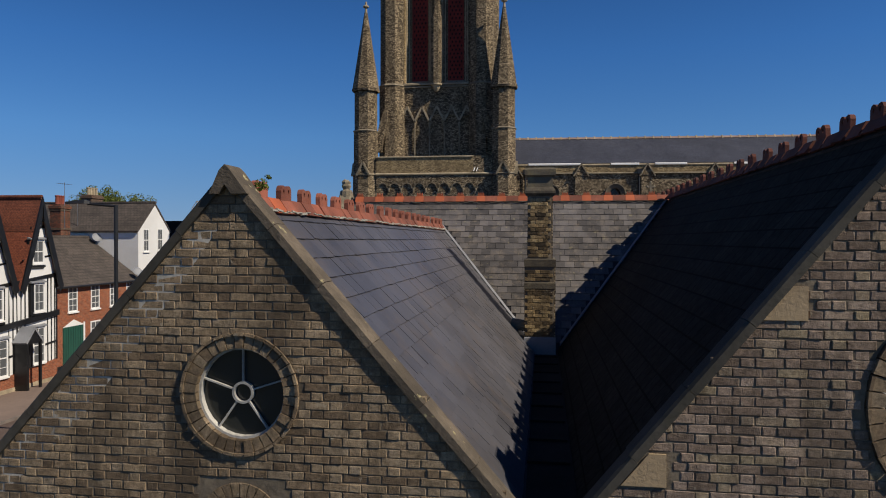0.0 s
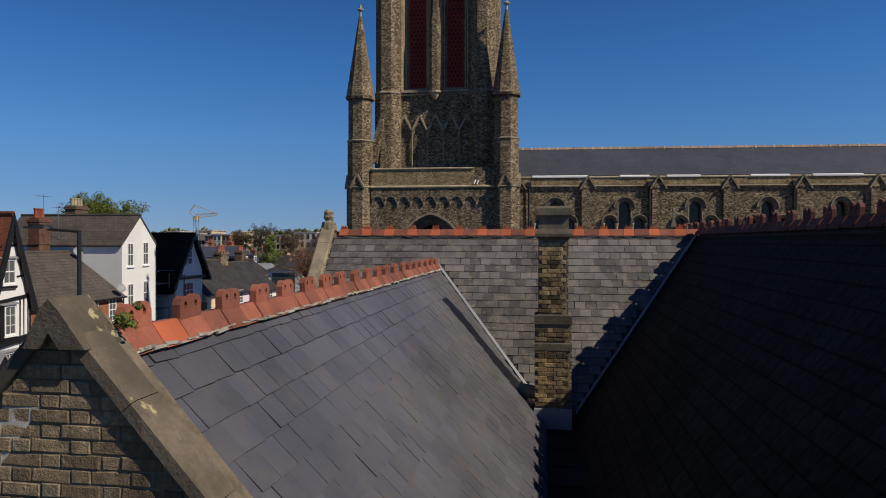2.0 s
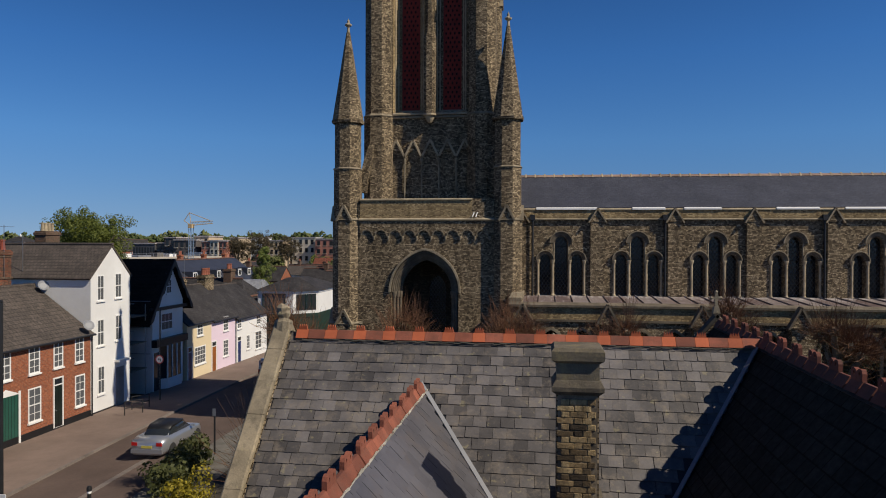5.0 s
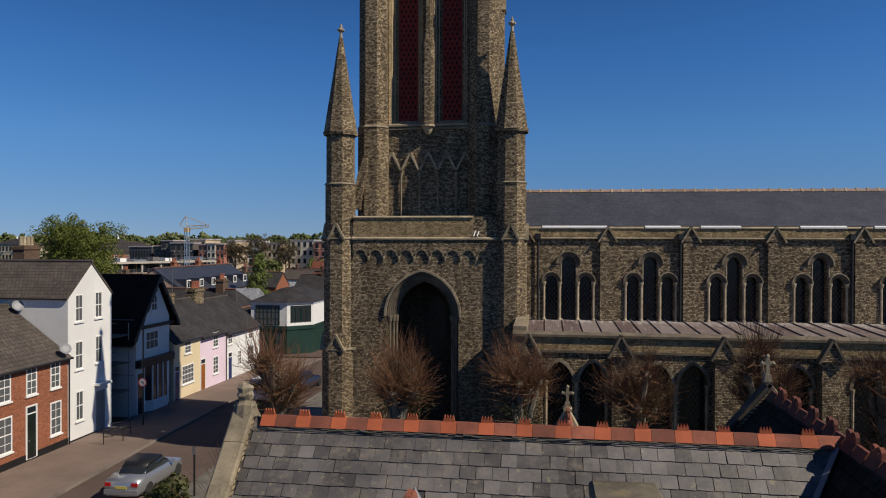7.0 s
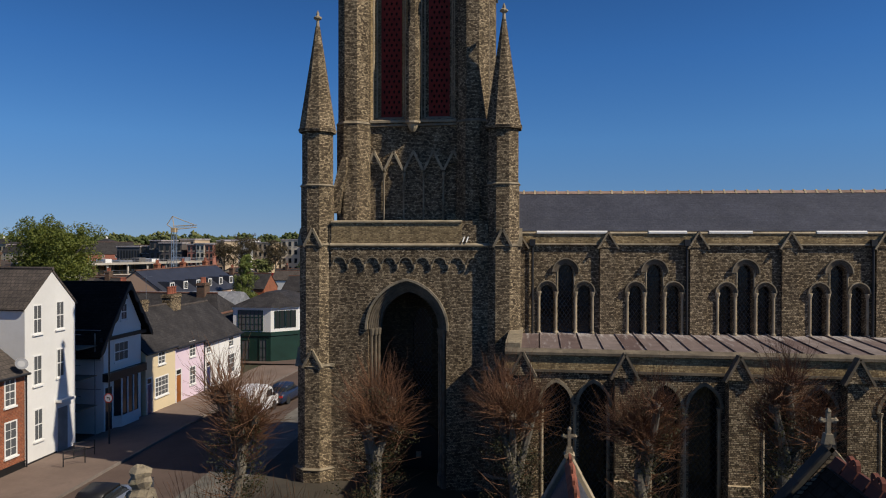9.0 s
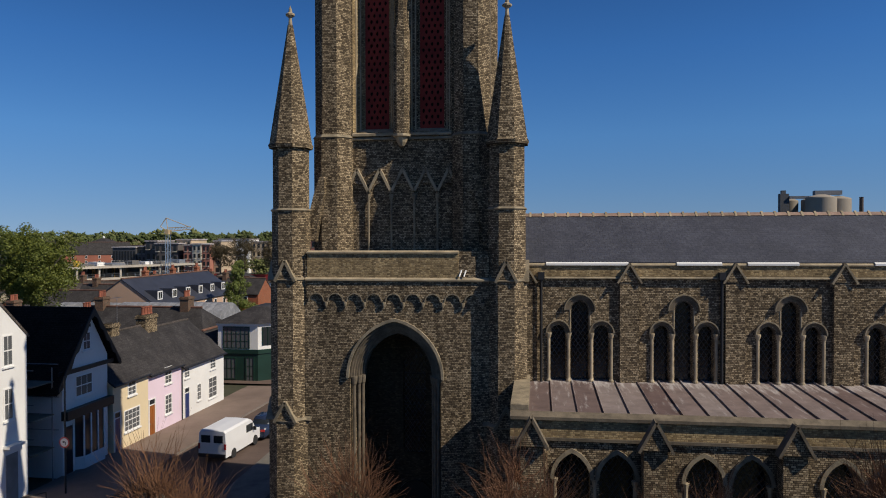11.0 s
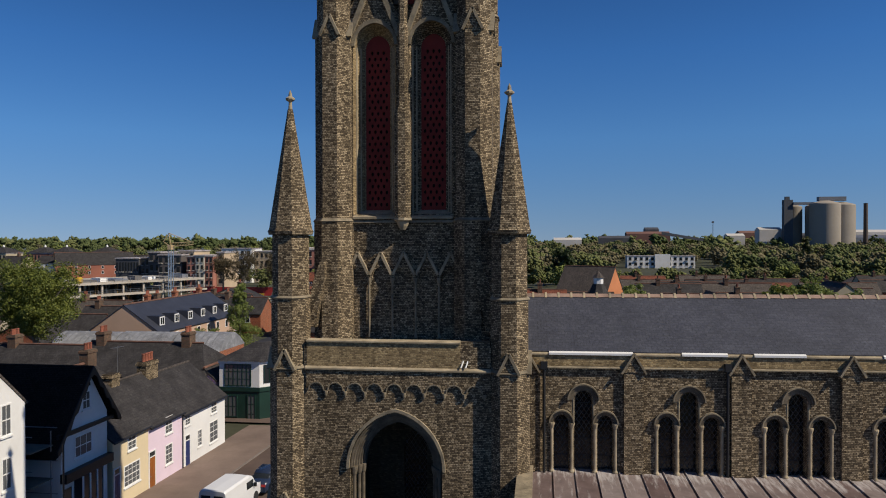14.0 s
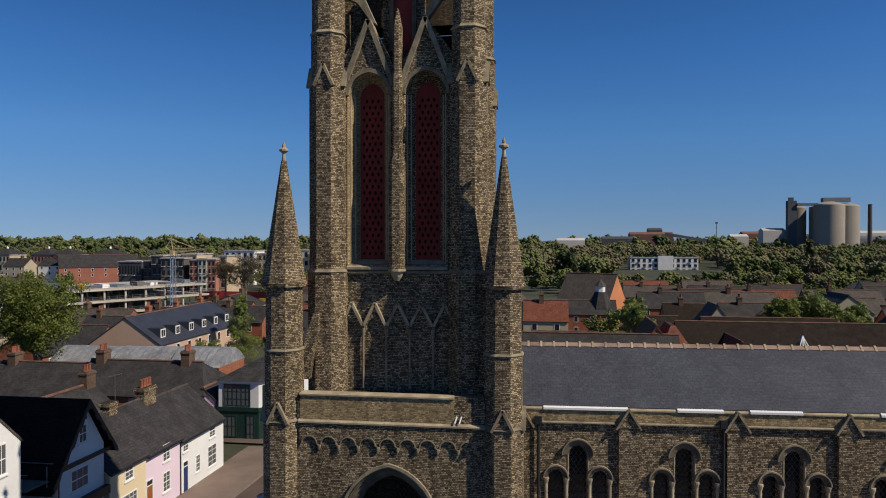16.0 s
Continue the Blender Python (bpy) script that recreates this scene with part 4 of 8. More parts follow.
aisle = thing("aisle", "lean-to brick aisle with lead roof", "church", (20, 42, G))
ah = []
for b in range(nb):
    x = 0.62 + 4.13 * b
    ah += [arch(x - 0.72, 1.15, 3.4, 7.9, 0.85), arch(x + 0.72, 1.15, 3.4, 7.9, 0.85)]
part("wall", Geo().holed([(-2.1, G), (NX1, G), (NX1, 9.82), (-2.1, 9.82)], ah, "y", AY, AY + 0.7), M_BRICK, aisle)
part("wall", Geo().box(-2.1, -1.5, AY + 0.7, 46.4, G, 9.7), M_BRICK, aisle)
part("coping", Geo().extr([(AY - 0.14, 9.82), (AY + 0.5, 9.82), (AY + 0.5, 9.94), (AY + 0.2, 10.03), (AY - 0.14, 9.92)], "x", -2.1, NX1), M_STONE_DARK, aisle)
part("string_course", Geo().box(-2.1, NX1, AY - 0.09, AY + 0.01, 9.14, 9.24), M_STONE_DARK, aisle)
part("parapet_face", Geo().box(-2.1, NX1, AY - 0.03, AY + 0.01, 9.245, 9.815), M_BRICK_YEL, aisle)
slope_polygon("roof", [(-2.1, AY + 0.35, 9.75), (NX1, AY + 0.35, 9.75), (NX1, NWY, 9.95), (-2.1, NWY, 9.95)], aisle, M_LEAD, 0.15)
part("wall", Geo().box(-2.1, -1.5, AY + 0.3, 46.3, 9.7, 10.2), M_STONE, aisle)
for k in range(54):
    x = -0.7 + 0.86 * k
    part("lead_roll", Geo().rod((x, AY + 0.5, 9.785), (x, NWY, 9.98), 0.034, n=6), M_LEAD, aisle)
for b in range(nb):
    x = 0.62 + 4.13 * b
    for dx in (-0.72, 0.72):
        part("arch_moulding", arch_band(Geo(), arch(x + dx, 1.15, 3.4, 7.9, 0.85), arch(x + dx, 1.4, 3.4, 7.9, 1.0), AY - 0.06, AY + 0.3, 7.6), M_STONE, aisle)
        part("window_glass", Geo().extr(arch(x + dx, 1.15, 3.4, 7.9, 0.85), "y", AY + 0.6, AY + 0.63), M_LEADED, aisle)
    for dx in (-1.28, 0, 1.28):
        part("window_shaft", Geo().turn((x + dx, AY + 0.03, 0), [(0.12, 3.4), (0.07, 3.6), (0.07, 7.7), (0.12, 7.9)], 8), M_STONE_PALE, aisle)
    bx = x + 1.82
    part("buttress", Geo().box(bx - 0.4, bx + 0.4, AY - 0.75, AY + 0.1, G, 5.2).box(bx - 0.36, bx + 0.36, AY - 0.6, AY + 0.1, 5.2, 9.1), M_BRICK, aisle)
    gablet(bx, AY + 0.1, 0.8, -math.pi / 2, 9.1, 0.85, aisle, 0.46, 0.045)
part("buttress", Geo().box(-1.75, -1.0, AY - 0.6, AY + 0.1, G, 9.1), M_BRICK, aisle)
gablet(-1.4, AY + 0.1, 0.8, -math.pi / 2, 9.1, 0.85, aisle, 0.46, 0.045)


# ---- ground, road and pavement ----
def ground_z(x, y):
    """The street falls gently away, and the land rises towards the hall."""
    t = min(max((y - 50) / 28, 0), 1)
    street = 1.75 - 0.3 * t - 0.9 * min(max((y - 80) / 60, 0), 1) - 4.0 * min(max((y - 140) / 300, 0), 1)
    rise = min(max((x + 28.6) / 4.6, 0), 1) * 0.35 + min(max((x + 22) / 8, 0), 1) * 0.75
    fade = 1 - min(max((y - 40) / 45, 0), 1) * 0.75
    return street + rise * fade


def skew(x, y):
    """The carriageway runs slightly askew to the houses."""
    return x + (1.6 - 0.055 * min(max(y - 30, 0), 30) if x > -28 else 0.0)


def sheet(xs, y0, y1, ny, dz):
    g = Geo()
    ys = [y0 + (y1 - y0) * j / ny for j in range(ny + 1)]
    k = len(xs)
    g.add([(skew(x, y), y, ground_z(skew(x, y), y) + dz) for y in ys for x in xs], [(j * k + i, j * k + i + 1, (j + 1) * k + i + 1, (j + 1) * k + i) for j in range(ny) for i in range(k - 1)])
    return g


gr = Geo()
gx = [-4000, -1200, -400, -120, -60, -36, -28.6, -26, -24, -22, -20, -18, -16, -14, -10, 0, 20, 60, 160, 600, 1500, 4000]
gy = [-400, -100, 0, 20, 30, 40, 50, 55, 60, 65, 70, 75, 80, 85, 95, 110, 140, 200, 300, 440, 800, 2000, 4600]
gr.add([(x, y, ground_z(x, y) - 0.08) for y in gy for x in gx], [(j * len(gx) + i, j * len(gx) + i + 1, (j + 1) * len(gx) + i + 1, (j + 1) * len(gx) + i) for j in range(len(gy) - 1) for i in range(len(gx) - 1)])
solid("ground", gr, plain("town_ground", (0.05, 0.052, 0.026), 0.95, 0.4, 0.15, 0.02, dirt=0.7, dirt_col=(0.04, 0.055, 0.016)), "rough earth and grass round the town", "ground", "structure")
solid("road", sheet([-24.0, -22.0, -20.0, -18.0], -20, 84, 52, 0.0), M_TARMAC, "worn reddish-grey tarmac street", "road", "structure")
solid("road", Geo().add([(-60, 83, ground_z(-24, 83) + 0.01), (40, 83, ground_z(-24, 83) + 0.01), (40, 91, ground_z(-24, 91) + 0.01), (-60, 91, ground_z(-24, 91) + 0.01)], [(0, 1, 2, 3)]), M_TARMAC, "grey tarmac side street", "road", "structure")


def strip(x0, x1, y0, y1, top, n, mat, name, label):
    g = Geo()
    rings = []
    for j in range(n + 1):
        y = y0 + (y1 - y0) * j / n
        p, q = skew(x0, y), skew(x1, y)
        a, b = ground_z(p, y), ground_z(q, y)
        rings.append([(p, y, a - 0.2), (q, y, b - 0.2), (q, y, b + top), (p, y, a + top)])
    return solid(name, g.loft(rings), mat, label, name, "structure")


strip(-28.9, -24.12, -20, 82, 0.1, 51, M_PAVING, "pavement", "wide asphalt pavement along the houses")
strip(-24.12, -24.0, -20, 82, 0.11, 51, M_KERB, "kerb", "pale stone kerb")
strip(-20.62, -20.3, -20, 40.5, 0.012, 30, M_KERB, "trim", "pale stone channel beside the parking bay")
strip(-17.99, -15.2, 24, 80, 0.1, 30, plain("cobbled_edge", (0.16, 0.145, 0.12), 0.95, 0.35, 3, 0.01), "pavement", "rough paved edge of the churchyard")
strip(-15.2, -8.6, 26, 62, 0.14, 12, M_EARTH, "ground", "churchyard earth with leaf litter")


# ---- houses along the street ----
M_STOCK = brickwork("stock_brick", (0.2, 0.1, 0.06), (0.11, 0.075, 0.048), (0.16, 0.125, 0.09), stain=0.5)
WX = -28.6


def sash(y0, y1, z0, z1, parent, x=WX, cols=2, rows=4, proud=0.03, mat=None):
    """A white sash window in a wall that faces the street."""
    mat = mat or M_WHITE
    e = 0.08
    fr = part("window", Geo().holed([(y0, z0), (y1, z0), (y1, z1), (y0, z1)], [[(y0 + e, z0 + e), (y1 - e, z0 + e), (y1 - e, z1 - e), (y0 + e, z1 - e)]], "x", x - 0.04, x + proud), mat, parent)
    part("pane", Geo().box(x + 0.003, x + 0.008, y0 + e - 0.01, y1 - e + 0.01, z0 + e - 0.01, z1 - e + 0.01), M_PANE, fr)
    for c in range(1, cols):
        yy = y0 + (y1 - y0) * c / cols
        part("glazing_bar", Geo().box(x + 0.009, x + 0.02, yy - 0.016, yy + 0.016, z0 + e, z1 - e), mat, fr)
    for r in range(1, rows):
        zz = z0 + (z1 - z0) * r / rows
        t = 0.03 if r * 2 == rows else 0.013
        part("glazing_bar", Geo().box(x + 0.009, x + 0.023, y0 + e, y1 - e, zz - t, zz + t), mat, fr)
    part("sill", Geo().box(x - 0.02, x + 0.1, y0 - 0.06, y1 + 0.06, z0 - 0.09, z0), mat, fr)
    return fr


def front_door(y0, y1, z0, z1, mat, parent, x=WX, label=""):
    d = part("door", Geo().box(x - 0.05, x + 0.02, y0, y1, z0, z1 - 0.4), mat, parent, label)
    part("door_frame", Geo().holed([(y0 - 0.09, z0), (y1 + 0.09, z0), (y1 + 0.09, z1 + 0.08), (y0 - 0.09, z1 + 0.08)], [[(y0, z0 + 0.01), (y1, z0 + 0.01), (y1, z1 - 0.4), (y0, z1 - 0.4)], [(y0, z1 - 0.34), (y1, z1 - 0.34), (y1, z1), (y0, z1)]], "x", x - 0.04, x + 0.05), M_WHITE, d)
    part("fanlight", Geo().box(x - 0.02, x + 0.01, y0, y1, z1 - 0.35, z1), M_GLASS, d)
    w, h = y1 - y0, z1 - 0.4 - z0
    for s in (0.27, 0.73):
        for a, b in ((0.08, 0.4), (0.48, 0.9)):
            c = y0 + s * w
            part("door_panel", Geo().box(x + 0.02, x + 0.032, c - w * 0.17, c + w * 0.17, z0 + a * h, z0 + b * h), mat, d)
    part("door_knob", Geo().turn((x + 0.05, y0 + 0.12, z0 + 1.0), [(0.03, -0.03), (0.04, 0), (0.03, 0.03)], 8), M_STEEL, d)
    return d


def chimney(x, y, z0, z1, w, d, parent, mat, pots=3, pot_mat=None):
    c = part("chimney", Geo().loft([[(x + a * (w / 2 + e), y + b * (d / 2 + e), z) for a, b in ((-1, -1), (1, -1), (1, 1), (-1, 1))] for e, z in ((0, z0), (0, z1 - 0.35), (0.07, z1 - 0.3), (0.07, z1 - 0.12), (0, z1 - 0.1), (0, z1))]), mat, parent)
    for k in range(pots):
        py = y + ((k + 0.5) / pots - 0.5) * d * 0.9
        part("chimney_pot", Geo().turn((x, py, z1), [(0.15, 0), (0.13, 0.1), (0.11, 0.5), (0.14, 0.55), (0.13, 0.62), (0.09, 0.62)], 10), pot_mat or M_TERRA, c)
    return c


def street_roof(y0, y1, ze, zr, depth, mat, parent, wall, over=0.22):
    """A pitched roof whose ridge runs along the street."""
    xr = WX - depth / 2
    e = (zr - ze) / (depth / 2)
    for s in (-1, 1):
        xe = xr + s * (depth / 2 + over)
        slope_polygon("roof", [(xr, y0, zr), (xr, y1, zr), (xe, y1, ze - e * over), (xe, y0, ze - e * over)], parent, mat, 0.1)
    part("ridge_tile", Geo().rod((xr, y0, zr - 0.02), (xr, y1, zr - 0.02), 0.11, n=8), M_TILE_BROWN, parent)
    part("gable_wall", Geo().extr([(WX - depth, ze - 0.1), (WX, ze - 0.1), (xr, zr - 0.1)], "y", y0 + 0.05, y1 - 0.05), wall, parent)
    part("gutter", Geo().rod((WX + over + 0.05, y0, ze - e * over - 0.06), (WX + over + 0.05, y1, ze - e * over - 0.06), 0.07, n=8), M_IRON, parent, "black iron gutter")


def dish(x, y, z, parent):
    d = part("satellite_dish", Geo().turn((0, 0, 0), [(0.02, 0), (0.2, 0.03), (0.33, 0.1), (0.34, 0.1), (0.2, 0.05)], 14), M_LEAD_GREY, parent, "grey satellite dish")
    d.matrix_basis = pose(x, y, z, 60, 0, 60)


def aerial(x, y, z0, z1, parent):
    g = Geo().rod((x, y, z0), (x, y, z1), 0.02, n=5).rod((x - 0.1, y - 0.7, z1 - 0.1), (x + 0.1, y + 0.7, z1 - 0.1), 0.012, n=4)
    for k in range(6):
        yy = y - 0.6 + 0.22 * k
        g.rod((x - 0.2, yy, z1 - 0.1), (x + 0.2, yy, z1 - 0.1), 0.008, n=4)
    part("aerial", g, M_STEEL, parent, "thin television aerial")


# red-brick house
house = thing("brick_house", "two-storey red brick house with brown tiled roof", "house", (-33, 43, 1.7))
part("wall", Geo().box(WX - 8, WX, 37.73, 47.42, 2.2, 7.15), M_REDBRICK, house)
part("plinth", Geo().box(WX - 8, WX + 0.03, 37.73, 47.42, 1.2, 2.25), M_BLACK, house, "black painted plinth")
street_roof(37.73, 47.52, 7.20, 10.08, 8.0, M_TILE_BROWN, house, M_REDBRICK)
for y0, y1 in ((39.78, 40.66), (41.99, 42.87), (43.99, 44.82), (45.90, 46.73)):
    sash(y0, y1, 5.43, 7.00, house)
for y0, y1 in ((41.94, 42.96), (45.90, 46.83)):
    sash(y0, y1, 2.74, 4.65, house)
front_door(44.04, 44.73, 1.96, 4.80, plain("black_green_door", (0.012, 0.02, 0.016), 0.35), house, label="near-black panelled front door")
gd = part("garage_door", Geo().extr([(39.29, 1.7), (41.20, 1.7), (41.20, 4.55), (40.27, 4.85), (39.29, 4.55)], "x", WX - 0.03, WX + 0.02), M_GREEN, house, "dark green carriage doors")
for k in range(9):
    y = 39.34 + k * 0.225
    part("board_joint", Geo().box(WX + 0.02, WX + 0.028, y, y + 0.012, 1.75, 4.5), M_BLACK, gd)
part("door_frame", Geo().box(WX, WX + 0.05, 41.20, 41.35, 1.7, 4.7).extr([(39.29, 4.55), (41.30, 4.55), (40.27, 4.95)], "x", WX + 0.024, WX + 0.04), M_WHITE, gd)
part("downpipe", Geo().rod((WX + 0.1, 47.42, 1.8), (WX + 0.1, 47.42, 7.1), 0.05), M_IRON, house)
bs = chimney(-33.0, 45.1, 8.2, 12.3, 0.8, 1.0, house, brickwork("smoked_brick", (0.3, 0.085, 0.04), (0.1, 0.04, 0.025), (0.17, 0.13, 0.09), stain=0.7), 3, plain("red_pot", (0.26, 0.06, 0.035), 0.8, each=0.2))
part("string_course", Geo().box(-33.46, -32.54, 44.54, 45.66, 10.55, 10.67).box(-33.44, -32.56, 44.56, 45.64, 11.85, 11.95), M_STOCK, bs)
part("flashing", Geo().box(-33.47, -32.53, 44.53, 45.67, 9.6, 9.95), M_LEAD_GREY, bs, "grey lead flashing")
aerial(-32.55, 44.95, 10.6, 13.8, house)
dish(WX + 0.25, 46.83, 7.6, house)

# tall white house, gable to the street
wh = thing("white_house", "tall white rendered house with gable to the street", "house", (-33, 50, 1.7))
part("wall", Geo().extr([(47.57, 1.2), (51.87, 1.2), (51.87, 10.57), (49.77, 12.53), (47.57, 10.57)], "x", -38, WX - 0.1), M_RENDER, wh)
for y in (47.37, 52.07):
    slope_polygon("roof", [(-38, 49.77, 12.65), (WX - 0.05, 49.77, 12.65), (WX - 0.05, y, 10.48), (-38, y, 10.48)], wh, M_TILE_BROWN, 0.12)
part("ridge_tile", Geo().rod((-38, 49.77, 12.65), (WX, 49.77, 12.65), 0.1), M_TILE_BROWN, wh)
for y0, y1, z0, z1 in ((48.20, 48.94, 9.01, 10.67), (50.11, 50.85, 9.06, 10.72), (48.20, 48.94, 6.12, 7.83), (50.14, 50.85, 6.22, 7.93), (48.25, 48.99, 2.99, 4.80)):
    sash(y0, y1, z0, z1, wh, x=WX - 0.1, rows=2)
wd = part("door", Geo().box(WX - 0.14, WX - 0.06, 50.26, 51.09, 1.7, 4.41), plain("grey_door", (0.25, 0.24, 0.22), 0.5), wh, "grey front door")
part("door_hood", Geo().box(WX - 0.1, WX + 0.3, 50.06, 51.33, 4.80, 4.94), M_RENDER, wd)
part("plinth", Geo().box(WX - 0.09, WX - 0.07, 47.61, 50.16, 1.6, 1.95), M_BLACK, wh)
aerial(-33.6, 47.81, 10.9, 13.2, wh)
dish(-31.8, 47.32, 10.0, wh)

# gabled house with shopfront
GX = WX - 0.15
tb = thing("gabled_shop_house", "white rendered house with black gable roof and shopfront", "house", (-33, 57, 1.7))
part("wall", Geo().extr([(54.96, 1.2), (59.36, 1.2), (59.36, 8.32), (57.55, 11.06), (54.96, 7.73)], "x", -38, GX - 0.1), M_RENDER, tb)
M_BLACKTILE = M_TILE_BLACK
for y, z in ((53.98, 6.76), (60.54, 7.54)):
    slope_polygon("roof", [(-38, 57.55, 11.50), (GX + 0.2, 57.55, 11.50), (GX + 0.2, y, z), (-38, y, z)], tb, M_BLACKTILE, 0.14)
for y, z in ((54.17, 7.05), (60.34, 7.73)):
    a, b = Vector((GX + 0.22, 57.55, 11.45)), Vector((GX + 0.22, y, z))
    up, dn = [], []
    for k in range(25):
        p = a.lerp(b, k / 24)
        up.append((p.y, p.z + 0.05))
        dn.append((p.y, p.z - 0.38 - 0.11 * math.cos(k / 24 * math.pi * 9)))
    part("bargeboard", Geo().holed(up + dn[::-1], [], "x", GX + 0.2, GX + 0.27), M_BLACK, tb, "black wavy bargeboard")
part("beam", Geo().box(GX - 0.12, GX + 0.05, 54.57, 59.85, 7.69, 7.93), M_BLACK, tb)
for s in (0, 1):
    part("beam", Geo().box(GX - 0.11, GX + 0.02, 56.72 + s * 0.75, 56.77 + s * 0.75, 10.28, 10.48), M_BLACK, tb)
sash(56.87, 57.65, 8.86, 9.99, tb, x=GX - 0.1, rows=2)
sash(56.13, 57.80, 6.12, 7.44, tb, x=GX - 0.1, cols=3, rows=2)
part("fascia", Geo().box(GX - 0.12, GX + 0.3, 54.86, 59.46, 5.04, 5.58), M_BLACK, tb, "black shop fascia")
bay = Geo().extr([(GX - 0.1, 56.03), (GX + 0.35, 56.33), (GX + 0.35, 58.38), (GX - 0.1, 58.68)], "z", 1.6, 2.55)
part("stall_riser", bay, M_RENDER, tb)
part("shop_glass", Geo().extr([(GX - 0.1, 56.08), (GX + 0.3, 56.38), (GX + 0.3, 58.33), (GX - 0.1, 58.63)], "z", 2.55, 5.04), M_GLASS, tb)
for y in (56.33, 57.01, 57.70, 58.33):
    part("mullion", Geo().box(GX + 0.28, GX + 0.36, y - 0.04, y + 0.04, 2.55, 5.04), M_WHITE, tb)
part("door", Geo().box(GX - 0.14, GX - 0.05, 55.01, 55.79, 1.7, 4.60), M_GLASS, tb, "glazed shop door")
part("door_frame", Geo().box(GX - 0.12, GX - 0.02, 54.91, 55.01, 1.7, 4.70).box(GX - 0.12, GX - 0.02, 55.79, 55.89, 1.7, 4.70), M_WHITE, tb)
chimney(-37.4, 55.1, 8.0, 13.6, 0.9, 1.55, tb, M_STOCK, 4, M_STONE_PALE)
# scaffold in the gap
sc = thing("scaffold", "grey tube scaffold with boards beside the shop house", "scaffold", (-30, 53.5, 1.8))
for x in (-29.0, -31.0, -33.0):
    for y in (52.22, 54.27):
        part("pole", Geo().rod((x, y, 1.7), (x, y, 8.3), 0.035, n=6), M_STEEL, sc)
for z in (3.7, 5.6, 7.5):
    part("board", Geo().box(-33.2, -28.8, 52.31, 54.17, z, z + 0.05), plain("scaffold_board", (0.2, 0.16, 0.11), 0.9), sc)
    for y in (52.22, 54.27):
        part("rail", Geo().rod((-33.3, y, z + 1.0), (-28.6, y, z + 1.0), 0.03, n=6), M_STEEL, sc)
part("wall", Geo().box(-38, -33.5, 51.87, 55.01, 1.2, 6.5), M_BRICK, tb)

# terrace of cottages
cot = thing("cream_cottage", "cream rendered terraced cottage with white windows", "house", (-33, 61.5, 1.6), "terrace")
part("wall", Geo().box(WX - 6.8, WX, 59.56, 63.77, 0.9, 6.36), M_CREAM, cot)
street_roof(59.36, 63.77, 6.36, 9.11, 6.8, M_SLATE_OLD, cot, M_CREAM)
sash(61.22, 62.25, 5.09, 6.27, cot)
sash(60.78, 62.69, 2.74, 4.21, cot, cols=4)
front_door(59.71, 60.29, 1.6, 4.31, M_BLUE, cot, label="blue cottage door")
pk = thing("pink_cottage", "pale pink rendered terraced cottage", "house", (-33, 66, 1.5), "terrace")
part("wall", Geo().box(WX - 6.8, WX, 63.77, 68.57, 0.8, 6.17), M_PINK, pk)
street_roof(63.77, 68.57, 6.17, 8.96, 6.8, M_SLATE_OLD, pk, M_PINK)
sash(66.02, 67.05, 4.90, 6.17, pk)
sash(66.02, 67.05, 2.64, 4.11, pk)
front_door(63.87, 64.60, 1.5, 4.21, M_ORANGE, pk, label="orange-brown varnished door")
part("downpipe", Geo().rod((WX + 0.08, 68.52, 1.4), (WX + 0.08, 68.52, 6.0), 0.04), M_IRON, pk)
chimney(WX - 3.4, 69.5, 7.4, 9.75, 0.8, 1.7, pk, M_BRICK, 4)
chimney(WX - 3.4, 64.7, 7.4, 9.6, 0.75, 0.95, cot, M_BRICK, 0)
aerial(WX - 3.3, 65.33, 8.8, 11.5, pk)
wc = thing("white_cottage", "white rendered terraced cottage with blue door", "house", (-33, 72, 1.4), "terrace")
part("wall", Geo().box(WX - 6.8, WX, 68.57, 76.01, 0.5, 5.87), M_RENDER, wc)
street_roof(68.57, 76.10, 5.87, 8.62, 6.8, M_SLATE_OLD, wc, M_RENDER)
for y0, y1, z0, z1 in ((68.96, 69.84, 4.75, 5.78), (73.36, 74.44, 4.65, 5.73), (71.01, 71.75, 2.55, 3.92), (73.07, 74.63, 2.25, 4.01)):
    sash(y0, y1, z0, z1, wc)
front_door(69.01, 69.69, 1.4, 3.97, M_BLUE, wc, label="royal blue cottage door")

# timber-framed house at the near end, two gables to the street
th = thing("timbered_house", "black and white timbered house with red tiled roof", "house", (-31, 34, 1.8))
TXW = -27.3
M_PANTILE_OLD = brickwork("lichened_clay_tiles", (0.27, 0.085, 0.045), (0.2, 0.06, 0.03), (0.07, 0.03, 0.02), 0.18, 0.11, 1.3, 0.008, 0.6, 0.9)
M_PANTILE_NEW = brickwork("newer_clay_tiles", (0.34, 0.1, 0.05), (0.25, 0.07, 0.035), (0.09, 0.03, 0.02), 0.18, 0.11, 1.3, 0.008, 0.3, 0.85)
sag = lambda y: -0.1 * (37.0 - y)


def sloping(y0, y1, z0, z1, x0, x1):
    """A beam that has settled with the old frame."""
    return Geo().extr([(y0, z0 + sag(y0)), (y1, z0 + sag(y1)), (y1, z1 + sag(y1)), (y0, z1 + sag(y0))], "x", x0, x1)


